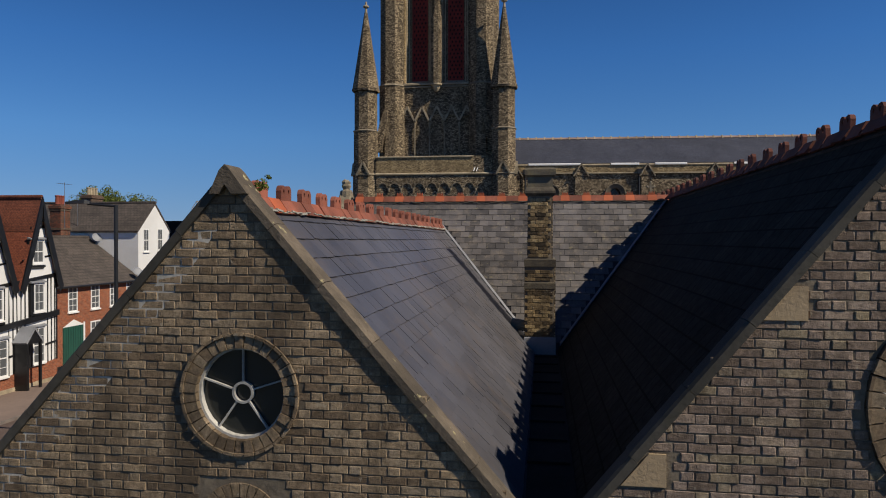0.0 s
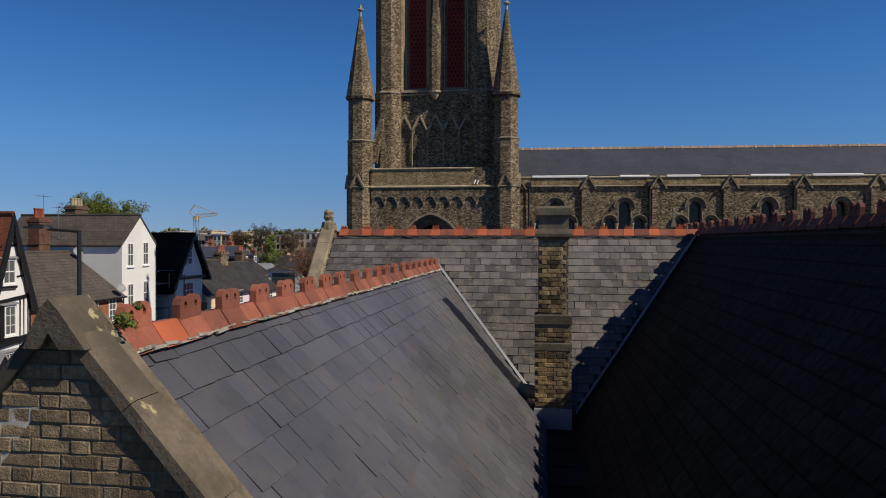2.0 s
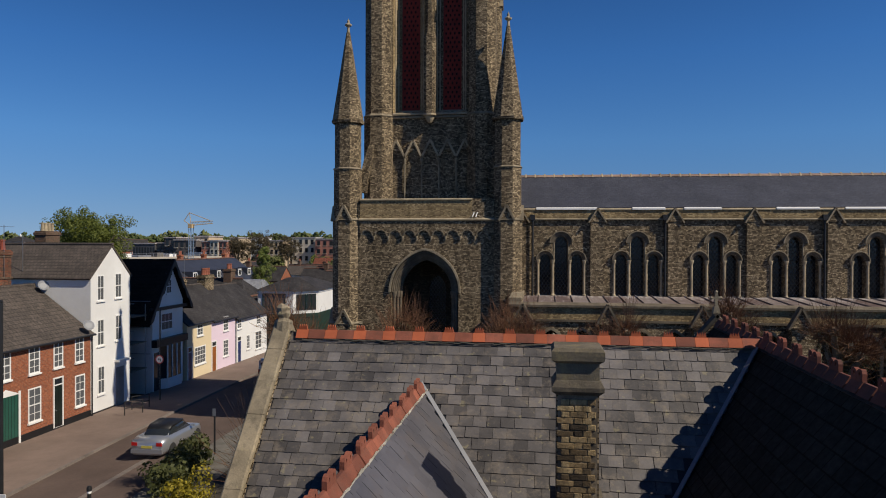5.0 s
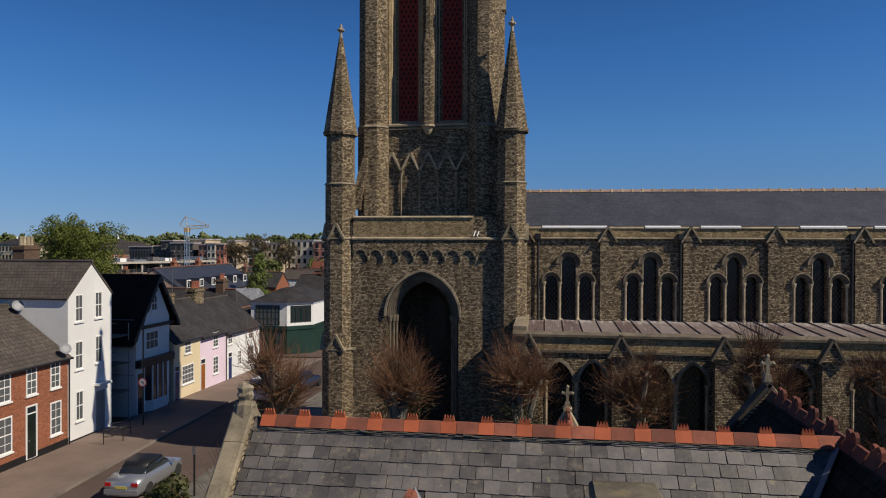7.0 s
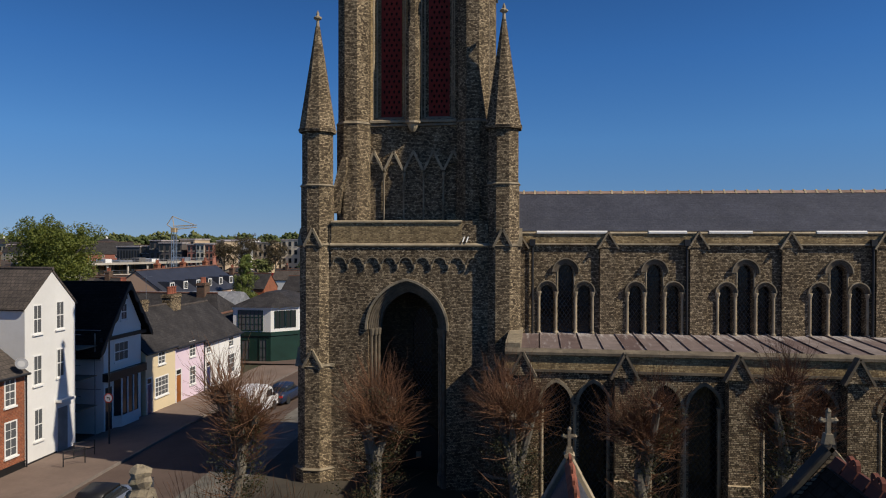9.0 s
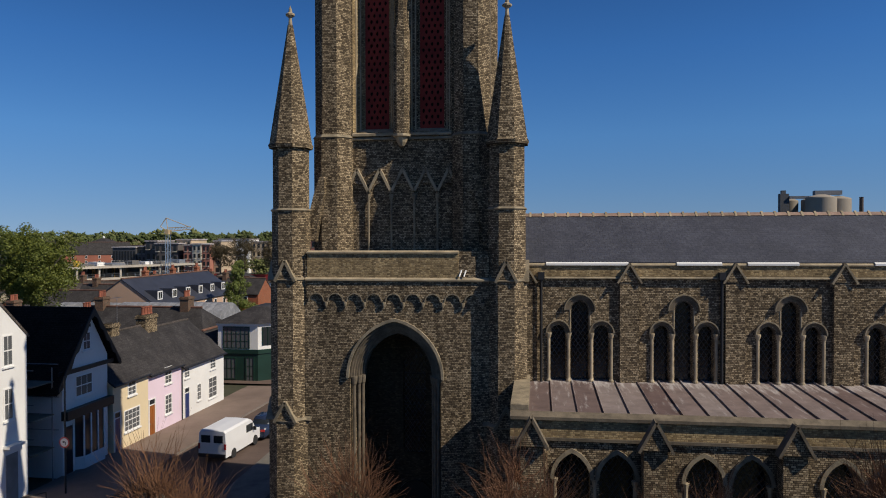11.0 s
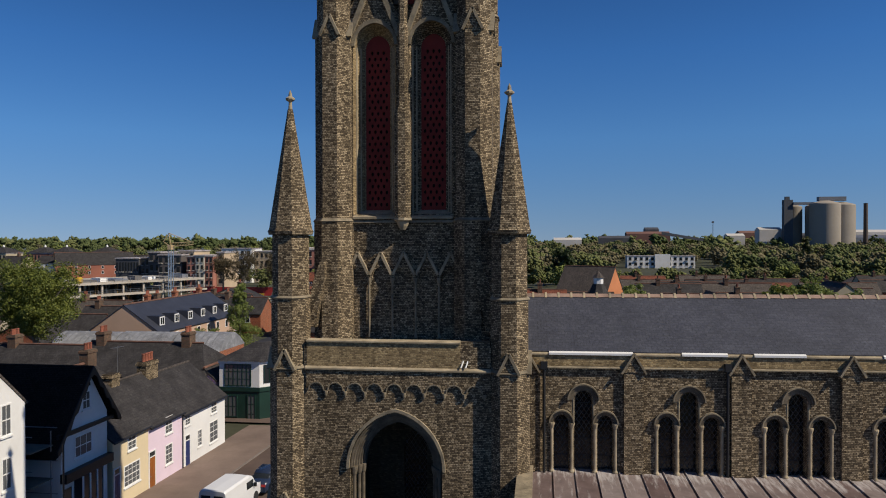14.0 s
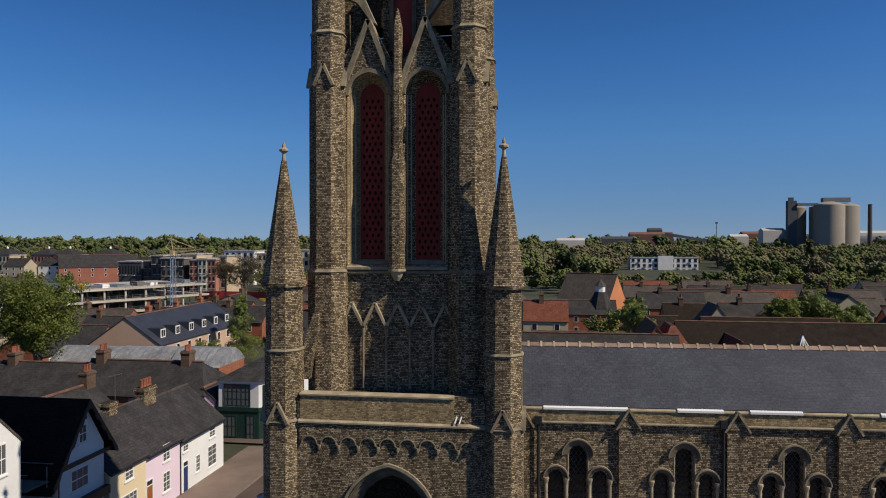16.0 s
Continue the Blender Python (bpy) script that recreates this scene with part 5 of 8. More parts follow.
part("wall", Geo().extr([(28.0, 2.3), (37.0, 3.1), (37.0, 7.7), (35.6, 11.95), (33.87, 6.75), (32.12, 11.95), (30.4, 6.75), (28.0, 6.75)], "x", -36, TXW), M_RENDER, th)
part("plinth", Geo().extr([(28.0, 1.3), (37.0, 1.3), (37.0, 3.14), (28.0, 2.3)], "x", -36, TXW + 0.03), M_REDBRICK, th)
part("kerb_course", Geo().box(TXW - 0.1, TXW + 0.08, 28.0, 37.0, 1.4, 2.15), M_STONE_PALE, th)
tw = TXW + 0.03
for apex in (35.6, 32.12):
    for e in (-1, 1):
        ye, zv, zm = apex + e * 1.66, 7.25, 10.3
        ym = apex + e * 1.66 * (12.2 - zm) / (12.2 - zv)
        slope_polygon("roof", [(-36, apex, 12.2), (TXW + 0.22, apex, 12.2), (TXW + 0.22, ym, zm), (-36, ym, zm)], th, M_PANTILE_OLD, 0.12)
        slope_polygon("roof", [(-36, ym, zm - 0.03), (TXW + 0.22, ym, zm - 0.03), (TXW + 0.22, ye, zv - 0.03), (-36, ye, zv - 0.03)], th, M_PANTILE_NEW, 0.12)
        up, dn = [], []
        for k in range(29):
            f = k / 28
            up.append((apex + (ye - apex) * f, 12.22 + (zv - 12.22) * f))
            dn.append((apex + (ye - apex) * f * 0.97 - e * 0.2 * min(1, f * 6), 12.22 + (zv - 12.22) * f - 0.34 - 0.06 * math.cos(f * math.pi * 11)))
        part("bargeboard", Geo().holed(up + dn[::-1], [], "x", TXW + 0.2, TXW + 0.29), M_BLACK, th, "black wavy bargeboard")
    part("ridge_tile", Geo().rod((-36, apex, 12.22), (TXW + 0.22, apex, 12.22), 0.1, n=8), M_PANTILE_OLD, th)
    part("timber", sloping(apex - 0.6, apex + 0.6, 10.62, 10.76, TXW - 0.02, tw), M_BLACK, th)
    for e in (-1, 1):
        part("timber", Geo().rod((TXW + 0.01, apex + e * 0.12, 11.5), (TXW + 0.01, apex + e * 0.36, 10.85), 0.045, n=6), M_BLACK, th)
        part("timber", Geo().rod((TXW + 0.01, apex + e * 1.05, 8.75), (TXW + 0.01, apex + e * 0.62, 9.75), 0.04, n=6), M_BLACK, th)
        part("timber", sloping(min(apex + e * 0.45, apex + e * 1.25), max(apex + e * 0.45, apex + e * 1.25), 8.98, 9.07, TXW - 0.02, tw), M_BLACK, th)
part("timber", sloping(28.0, 37.0, 7.82, 8.0, TXW - 0.02, TXW + 0.06), M_BLACK, th)
part("timber", sloping(28.0, 37.08, 5.6, 5.9, TXW - 0.02, TXW + 0.14), M_BLACK, th, "black jetty beam")
part("timber", sloping(28.0, 34.7, 4.1, 4.2, TXW - 0.02, tw + 0.004), M_BLACK, th)
part("timber", sloping(36.0, 37.0, 4.1, 4.2, TXW - 0.02, tw + 0.004), M_BLACK, th)
CASEMENTS = ((35.0, 35.88, 8.58, 9.85, 2), (35.1, 35.9, 5.95, 7.48, 3), (34.99, 35.92, 3.12, 5.08, 4), (31.6, 32.5, 8.4, 9.7, 2), (32.0, 32.88, 5.75, 7.35, 3), (32.1, 33.17, 2.84, 4.76, 4))
rnd = random.Random(5)
for k in range(31):
    y = 28.1 + 0.29 * k
    for z0, z1 in ((5.9, 7.82), (3.1, 5.6)):
        if any(a - 0.3 < y < b + 0.1 and c < z1 - 0.5 and d > z0 + 0.5 for a, b, c, d, _ in CASEMENTS):
            continue
        w = rnd.uniform(0.045, 0.085)
        part("timber", Geo().extr([(y, z0 + sag(y)), (y + w, z0 + sag(y)), (y + w + rnd.uniform(-0.03, 0.03), z1 + sag(y)), (y + rnd.uniform(-0.03, 0.03), z1 + sag(y))], "x", TXW - 0.02, tw - 0.005), M_BLACK, th)
part("corner_post", Geo().box(TXW - 0.1, TXW + 0.04, 36.93, 37.03, 3.1, 7.9), M_BLACK, th)
for y0, y1, z0, z1, rows in CASEMENTS:
    w = sash(y0, y1, z0, z1, th, x=TXW + 0.06, rows=rows, proud=0.05)
    part("window_surround", Geo().box(TXW - 0.02, TXW + 0.1, y0 - 0.26, y0 - 0.02, z0 - 0.12, z1 + 0.02), M_BLACK, w, "black timber surround")
    part("hood", Geo().extr([(TXW, z1 + 0.16), (TXW + 0.2, z1 + 0.08), (TXW + 0.2, z1 + 0.03), (TXW, z1 + 0.03)], "y", y0 - 0.28, y1 + 0.1), M_LEAD_GREY, w, "grey lead hood")
    if z0 > 5:
        part("bracket", Geo().extr([(TXW, z0 - 0.1), (TXW + 0.16, z0 - 0.1), (TXW + 0.16, z0 - 0.2), (TXW, z0 - 0.32)], "y", y0 - 0.24, y1 + 0.05), M_BLACK, w)
porch = part("porch_roof", Geo().extr([(33.55, 4.5), (34.2, 5.28), (34.85, 4.5), (34.78, 4.42), (34.2, 5.12), (33.62, 4.42)], "x", TXW, TXW + 0.85), M_LEAD_GREY, th, "grey lead porch roof")
for y in (33.66, 34.62):
    part("porch_post", Geo().box(TXW + 0.7, TXW + 0.82, y, y + 0.12, 1.85, 4.5), M_BLACK, porch)
part("porch_front", Geo().extr([(33.66, 4.38), (34.74, 4.38), (34.2, 5.1)], "x", TXW + 0.74, TXW + 0.78), M_BLACK, porch)
part("porch_side", Geo().box(TXW, TXW + 0.72, 33.68, 33.74, 1.85, 4.4), M_BLACK, porch)
part("door", Geo().box(TXW - 0.02, TXW + 0.035, 33.85, 34.6, 1.9, 4.3), M_BLACK, th, "black front door")
part("door_step", Geo().box(TXW, TXW + 0.5, 33.75, 34.7, 1.6, 1.95), M_STONE_PALE, th)


# ---- street furniture and vehicles ----
def street_lamp(x, y, top):
    lamp = thing("street_lamp", "tall black street lamp with a side arm", "street lamp", (x, y, ground_z(x, y)))
    part("post", Geo().turn((x, y, 0), [(0.11, ground_z(x, y) - 0.1), (0.11, 4.6), (0.075, 4.7), (0.07, top)], 10), M_IRON, lamp)
    part("arm", Geo().rod((x + 0.06, y + 0.01, top - 0.03), (x - 1.0, y - 0.2, top + 0.06), 0.05), M_IRON, lamp)
    rings = [[(x - d, y - 0.2 * d + e * f, top + 0.05 + 0.03 * d + g) for e, g in ((-1, -0.02), (1, -0.02), (0.6, h), (-0.6, h))] for d, f, h in ((0.9, 0.06, 0.06), (1.05, 0.14, 0.13), (1.4, 0.14, 0.09), (1.75, 0.06, 0.03))]
    part("lamp_head", Geo().loft(rings), M_IRON, lamp)
    sign = part("notice", Geo().box(x - 0.26, x + 0.26, y - 0.13, y - 0.11, 5.1, 5.75), M_WHITE, lamp, "white notice with pink marks")
    for k in range(3):
        part("mark", Geo().box(x - 0.16 + 0.12 * k, x - 0.08 + 0.12 * k, y - 0.134, y - 0.131, 5.45, 5.55), plain("pink_ink", (0.5, 0.12, 0.15), 0.7), sign)
    return lamp


street_lamp(-15.49, 24.34, 11.13)


def bollard(x, y):
    z = ground_z(x, y)
    b = thing("bollard", "black iron bollard with a white band", "bollard", (x, y, z), "bollards")
    part("shaft", Geo().turn((x, y, z), [(0.1, 0), (0.1, 0.06), (0.075, 0.1), (0.07, 0.82), (0.095, 0.85), (0.095, 0.92), (0.08, 1.0), (0.03, 1.03)], 12), M_IRON, b)
    part("reflective_band", Geo().turn((x, y, z), [(0.075, 0.74), (0.078, 0.76), (0.078, 0.8), (0.074, 0.82)], 12), M_WHITE, b)


bollard(-17.45, 31.1)
post = thing("sign_post", "thin black post with a small plate", "post", (-15.8, 38.05, 2.6))
part("pole", Geo().rod((-15.8, 38.05, 2.5), (-15.8, 38.05, 4.95), 0.045), M_IRON, post)
part("plate", Geo().box(-15.88, -15.72, 37.99, 38.0, 4.6, 4.95), M_STEEL, post)

tsx, tsy = -26.5, 51.9
ts = thing("traffic_sign", "no-left-turn road sign on a tall dark pole", "traffic sign", (tsx, tsy, 1.9))
part("pole", Geo().rod((tsx, tsy, 1.8), (tsx, tsy, 8.3), 0.05), M_IRON, ts)
plate = part("plate", Geo().turn((0, 0, 0), [(0.3, -0.01), (0.3, 0.01), (0.25, 0.011)], 24), plain("sign_red", (0.45, 0.02, 0.02), 0.4, 0.05), ts, "round sign with red rim")
plate.matrix_basis = pose(tsx, tsy - 0.07, 4.75, 90, 0, 0)
face = part("sign_face", Geo().turn((0, 0, 0), [(0.23, 0), (0.23, 0.004)], 24), M_WHITE, plate)
face.matrix_parent_inverse = Matrix.Identity(4)
face.matrix_basis = pose(0, 0, 0.012)
arrow = part("arrow", Geo().extr([(-0.12, 0.03), (-0.03, 0.1), (-0.03, 0.06), (0.06, 0.06), (0.09, 0.03), (0.09, -0.12), (0.04, -0.12), (0.04, 0.0), (-0.03, 0.0), (-0.03, -0.04)], "z", 0, 0.003), M_BLACK, plate)
arrow.matrix_parent_inverse = Matrix.Identity(4)
arrow.matrix_basis = pose(0, 0, 0.017)


def cycle_rail(x, y, rz_):
    z = ground_z(x, y) + 0.1
    g = Geo()
    d = Vector((math.cos(rz_), math.sin(rz_), 0)) * 0.55
    c = Vector((x, y, z))
    up = Vector((0, 0, 0.85))
    for a, b in ((c - d, c - d + up), (c - d + up, c + d + up), (c + d + up, c + d), (c - d + up * 0.5, c + d + up * 0.5)):
        g.rod(a, b, 0.03, n=6)
    solid("cycle_rail", g, M_IRON, "black tubular cycle rail on the pavement", "rail", group="cycle rails")


cycle_rail(-25.8, 47.6, 0.9)
cycle_rail(-26.3, 49.2, 0.9)


def wheel(parent, x, y, z, r=0.32, w=0.2, rim=None):
    t = part("wheel", Geo().turn((0, 0, 0), [(r * 0.62, -w / 2), (r * 0.94, -w / 2), (r, -w / 4), (r, w / 4), (r * 0.94, w / 2), (r * 0.62, w / 2)], 20), plain("tyre_rubber", (0.02, 0.02, 0.02), 0.9, 0.1), parent)
    t.matrix_basis = pose(x, y, z, 0, 90, 0)
    h = part("rim", Geo().turn((0, 0, 0), [(0.05, -w / 2 + 0.02), (r * 0.64, -w / 2 + 0.03), (r * 0.64, w / 2 - 0.03), (0.05, w / 2 - 0.02)], 14), rim or M_STEEL, t)
    h.matrix_parent_inverse = Matrix.Identity(4)


def body_shell(sections):
    """Lofts half sections (y, [(x, z), ...]) mirrored about x = 0 into a smooth body."""
    rings = []
    for y, half in sections:
        rings.append([(x, y, z) for x, z in half] + [(-x, y, z) for x, z in reversed(half)])
    return Geo().loft(rings)


def car(x, y, turn, paint, roof, label, name="car", saloon=True):
    z = ground_z(x, y) + 0.02
    c = thing(name, label, "car", (0, 0, 0), "parked vehicles")
    low = lambda w, top, sh: [(0.0, 0.22), (w * 0.9, 0.22), (w, 0.4), (w, sh), (w * 0.93, top), (0.0, top + 0.02)]
    b = body_shell([(-2.2, low(0.72, 0.78, 0.6)), (-2.14, low(0.8, 0.93, 0.7)), (-1.5, low(0.87, 0.97, 0.75)), (-0.2, low(0.89, 0.95, 0.76)), (1.0, low(0.88, 0.92, 0.74)), (1.8, low(0.82, 0.78, 0.65)), (2.15, low(0.68, 0.62, 0.5))])
    part("body", b, paint, c, "", True)
    cab = lambda w, z1: [(0.0, 0.9), (w + 0.1, 0.9), (w, z1 - 0.12), (w * 0.86, z1), (0.0, z1 + 0.02)]
    part("cabin_glass", body_shell([(-1.45, cab(0.62, 1.0)), (-0.85, cab(0.64, 1.34)), (0.1, cab(0.66, 1.4)), (0.95, cab(0.62, 0.98))]), M_GLASS, c, "", True)
    top = lambda w, z1: [(0.0, z1 - 0.1), (w * 0.99, z1 - 0.1), (w * 0.9, z1 + 0.015), (0.0, z1 + 0.035)]
    part("roof", body_shell([(-1.1, top(0.62, 1.22)), (-0.85, top(0.63, 1.35)), (0.1, top(0.65, 1.41)), (0.3, top(0.64, 1.38))]), roof, c, "", True)
    for sx in (-1, 1):
        part("tail_lamp", Geo().box(sx * 0.62 - 0.14, sx * 0.62 + 0.14, -2.215, -2.1, 0.66, 0.82), plain("tail_red", (0.4, 0.01, 0.01), 0.25, 0.05), c)
        part("door_mirror", Geo().box(sx * 0.98 - 0.09, sx * 0.98 + 0.09, 0.55, 0.68, 0.93, 1.05), paint, c)
        for wy in (-1.35, 1.35):
            wheel(c, sx * 0.8, wy, 0.32)
    part("number_plate", Geo().box(-0.26, 0.26, -2.225, -2.2, 0.55, 0.67), plain("plate_yellow", (0.5, 0.42, 0.08), 0.5, 0.05), c)
    part("bumper", Geo().box(-0.78, 0.78, -2.24, -2.1, 0.3, 0.5), paint, c)
    c.matrix_basis = pose(x, y, z, 0, 0, turn)
    return c


M_SILVER = plain("silver_paint", (0.42, 0.44, 0.47), 0.28, 0.03, 1, 0.0, metal=0.7)
car(-19.3, 40.2, 2, M_SILVER, M_BLACK, "silver convertible with black soft top, parked", "convertible")
car(-20.2, 65.0, -4, plain("dark_blue_paint", (0.02, 0.03, 0.06), 0.25, 0.03, 1, 0.0), plain("dark_blue_roof", (0.02, 0.03, 0.06), 0.25, 0.03, 1, 0.0), "dark blue hatchback parked behind the van", "hatchback")


def van(x, y, turn):
    z = ground_z(x, y) + 0.02
    v = thing("van", "white panel van parked at the kerb", "van", (0, 0, 0), "parked vehicles")
    sec = lambda w, top: [(0.0, 0.3), (w, 0.3), (w, 1.0), (w * 0.95, top - 0.12), (w * 0.82, top), (0.0, top + 0.03)]
    part("body", body_shell([(-2.4, sec(0.92, 1.9)), (-2.3, sec(0.95, 1.95)), (0.7, sec(0.95, 1.97)), (1.25, sec(0.93, 1.75)), (1.75, sec(0.9, 1.15)), (2.4, sec(0.82, 0.95))]), plain("van_white", (0.7, 0.7, 0.7), 0.35, 0.05, 1, 0.0), v)
    part("windscreen", Geo().add([(-0.74, 1.27, 1.73), (0.74, 1.27, 1.73), (0.8, 1.77, 1.2), (-0.8, 1.77, 1.2)], [(0, 1, 2, 3)]), M_GLASS, v)
    for sx in (-1, 1):
        part("side_window", Geo().box(sx * 0.94 - 0.02, sx * 0.94 + 0.02, 0.25, 1.1, 1.15, 1.62), M_GLASS, v)
        part("door_mirror", Geo().box(sx * 1.05 - 0.08, sx * 1.05 + 0.08, 1.15, 1.28, 1.1, 1.35), M_BLACK, v)
        part("rear_window", Geo().box(sx * 0.42 - 0.3, sx * 0.42 + 0.3, -2.43, -2.38, 1.2, 1.65), M_GLASS, v)
        part("tail_lamp", Geo().box(sx * 0.87 - 0.06, sx * 0.87 + 0.06, -2.43, -2.36, 0.8, 1.15), plain("tail_red_van", (0.3, 0.01, 0.01), 0.3, 0.05), v)
        for wy in (-1.45, 1.5):
            wheel(v, sx * 0.86, wy, 0.34, 0.34)
    part("bumper", Geo().box(-0.9, 0.9, -2.5, -2.38, 0.32, 0.52), M_IRON, v)
    v.matrix_basis = pose(x, y, z, 0, 0, turn)


van(-20.9, 60.4, -4)


# ---- trees ----
class Leaves:
    """Many small leaf clusters, gathered as one array of four-cornered blades."""

    def __init__(self):
        self.blades = []

    def mesh(self, name, mat, tidy=False):
        v = np.concatenate(self.blades) if self.blades else np.zeros((0, 3))
        me = bpy.data.meshes.new(name)
        n = len(v) // 4
        me.vertices.add(4 * n)
        me.vertices.foreach_set("co", v.astype(np.float32).ravel())
        me.loops.add(4 * n)
        me.loops.foreach_set("vertex_index", np.arange(4 * n, dtype=np.int32))
        me.polygons.add(n)
        me.polygons.foreach_set("loop_start", np.arange(0, 4 * n, 4, dtype=np.int32))
        me.update(calc_edges=True)
        me.materials.append(mat)
        return me


def leaves(g, c, r, n, size, rnd, lumps=9, squash=0.8, spread=0.45):
    """Blades in uneven lumps about c, turned roughly outwards as leaves are."""
    gen = np.random.default_rng(rnd.randrange(1 << 30))
    c = np.array(tuple(c), float)
    at = c + gen.normal(0, 1, (lumps, 3)) * r * np.array([spread, spread, spread * 0.85])
    rad = r * gen.uniform(0.3, 0.56, lumps)
    pick = gen.integers(0, lumps, n)
    d = gen.normal(0, 1, (n, 3))
    d /= np.linalg.norm(d, axis=1)[:, None]
    p = at[pick] + d * np.array([1, 1, squash]) * (rad[pick] * gen.uniform(0.6, 1.06, n))[:, None]
    out = d * 0.9 + gen.normal(0, 0.36, (n, 3)) + np.array([0, 0, 0.25])
    out /= np.linalg.norm(out, axis=1)[:, None]
    a = np.cross(out, gen.normal(0, 1, (n, 3)))
    a /= np.linalg.norm(a, axis=1)[:, None] + 1e-9
    b = np.cross(out, a)
    s = (size * gen.uniform(0.55, 1.25, n))[:, None]
    g.blades.append(np.stack([p - a * s, p - b * s * 0.6, p + a * s, p + b * s * 0.75], 1).reshape(-1, 3))


def shoots(g, c, n, reach, low, rnd, r0=0.015, lean=(0, 0)):
    """Long shoots that spring from a pollard's head and bend upwards."""
    for _ in range(n):
        a = rnd.uniform(0, 2 * math.pi)
        e = rnd.uniform(low, 1.5)
        d = Vector((math.cos(a) * math.cos(e) + lean[0], math.sin(a) * math.cos(e) + lean[1], math.sin(e))).normalized()
        p = Vector(c) + Vector((rnd.gauss(0, 0.12), rnd.gauss(0, 0.12), rnd.gauss(0, 0.12)))
        ln = reach * rnd.uniform(0.35, 1.0) * (0.75 + 0.35 * max(d.z, 0))
        r = r0 * rnd.uniform(0.6, 1.2)
        for k in range(3):
            q = p + d * ln / 3
            g.rod(p, q, r, r * 0.7, 3, False)
            if k and rnd.random() < 0.6:
                b = (d + Vector((rnd.uniform(-0.7, 0.7), rnd.uniform(-0.7, 0.7), rnd.uniform(-0.1, 0.5)))).normalized()
                g.rod(q, q + b * ln * 0.28, r * 0.5, r * 0.25, 3, False)
            p, r = q, r * 0.7
            d = (d + Vector((rnd.uniform(-0.22, 0.22), rnd.uniform(-0.22, 0.22), rnd.uniform(-0.1, 0.3)))).normalized()


M_IVY = foliage("ivy_leaves", (0.02, 0.024, 0.008), (0.085, 0.08, 0.03))


def pollard(x, y, head, seed, label, reach=1.7, n=60):
    rnd = random.Random(seed)
    z0 = ground_z(x, y) - 0.1
    t = thing("pollarded_lime_tree", label, "tree", (x, y, z0), "pollarded trees")
    trunk = Geo()
    pts = [Vector((x + rnd.uniform(-0.16, 0.16), y + rnd.uniform(-0.16, 0.16), z0 + (head - 0.8 - z0) * k / 5)) for k in range(6)]
    pts[0] = Vector((x, y, z0))
    for k in range(5):
        trunk.rod(pts[k], pts[k + 1], 0.26 - 0.025 * k, 0.235 - 0.025 * k, 9)
    part("trunk", trunk, M_BARK, t)
    crown = Geo()
    fork = pts[-1]
    for k in range(7):
        a = k * 0.9 + rnd.uniform(-0.35, 0.35)
        p = pts[3].lerp(fork, rnd.uniform(0.1, 1.0))
        out = rnd.uniform(0.3, 0.8)
        q = Vector((x + math.cos(a) * out, y + math.sin(a) * out, head + rnd.uniform(-1.3, 0.35)))
        knob = Geo().rod(p, q, 0.12, 0.1, 7).turn(tuple(q), [(0.05, -0.17), (0.15, -0.08), (0.18, 0.05), (0.12, 0.14), (0.04, 0.18)], 7)
        part("limb", knob, M_BARK, t)
        shoots(crown, q, n, reach, -0.35, rnd, 0.012, lean=(math.cos(a) * 0.15, math.sin(a) * 0.15))
    for k in range(n * 2):
        a = rnd.uniform(0, 6.28)
        p = Vector((x, y, z0 + (head - z0) * (0.95 - 0.6 * rnd.random() ** 1.8)))
        d = Vector((math.cos(a), math.sin(a), rnd.uniform(0.0, 0.9)))
        q = p + d * rnd.uniform(0.35, 0.9)
        crown.rod(p, q, 0.011, 0.008, 3, False)
        crown.rod(q, q + (d + Vector((rnd.uniform(-0.4, 0.4), rnd.uniform(-0.4, 0.4), 0.3))) * rnd.uniform(0.3, 0.7), 0.008, 0.004, 3, False)
    part("crown", crown, M_TWIG, t, "dense reddish-brown shoots", kind="stuff")
    ivy = Leaves()
    for k in range(9):
        leaves(ivy, (x + rnd.uniform(-0.4, 0.4), y + rnd.uniform(-0.35, 0.35), z0 + (head - z0) * (0.5 + 0.055 * k)), 0.72, 420, 0.035, rnd, 7)
    part("ivy", ivy.mesh("ivy", M_IVY), None, t, "dark ivy on trunk and boughs", kind="stuff")


for k, (x, y, h) in enumerate(((-9.95, 32.7, 8.7), (-5.75, 33.0, 8.9), (-1.55, 33.0, 9.0), (2.15, 32.4, 8.9), (6.05, 32.8, 9.4), (9.9, 32.9, 9.2), (13.8, 32.9, 9.2))):
    pollard(x, y, h + 0.6, 40 + k, "bare pollarded lime with reddish shoots in the churchyard", 1.6 if k == 0 else 1.4, 120)
# scrub at the foot of the churchyard trees
for k, (x, y, r) in enumerate(((-11.2, 33.5, 1.6), (-9.0, 34.5, 1.3), (-6.5, 36.0, 1.0), (3.0, 36.5, 1.1))):
    rnd = random.Random(70 + k)
    z0 = ground_z(x, y)
    b = thing("shrub", "bare reddish shrub at the foot of the trees", "shrub", (x, y, z0), "shrubs")
    g = Geo()
    for _ in range(420):
        a, e = rnd.uniform(0, 6.28), rnd.uniform(0.15, 1.4)
        p = Vector((x + rnd.uniform(-0.5, 0.5) * r, y + rnd.uniform(-0.5, 0.5) * r, z0 + rnd.uniform(-0.1, 1.5)))
        g.rod(p, p + Vector((math.cos(a) * math.cos(e), math.sin(a) * math.cos(e), math.sin(e) * 1.3)) * rnd.uniform(0.8, 1.6) * r, 0.012, 0.004, 3, False)
    part("brushwood", g, M_TWIG, b, kind="stuff")


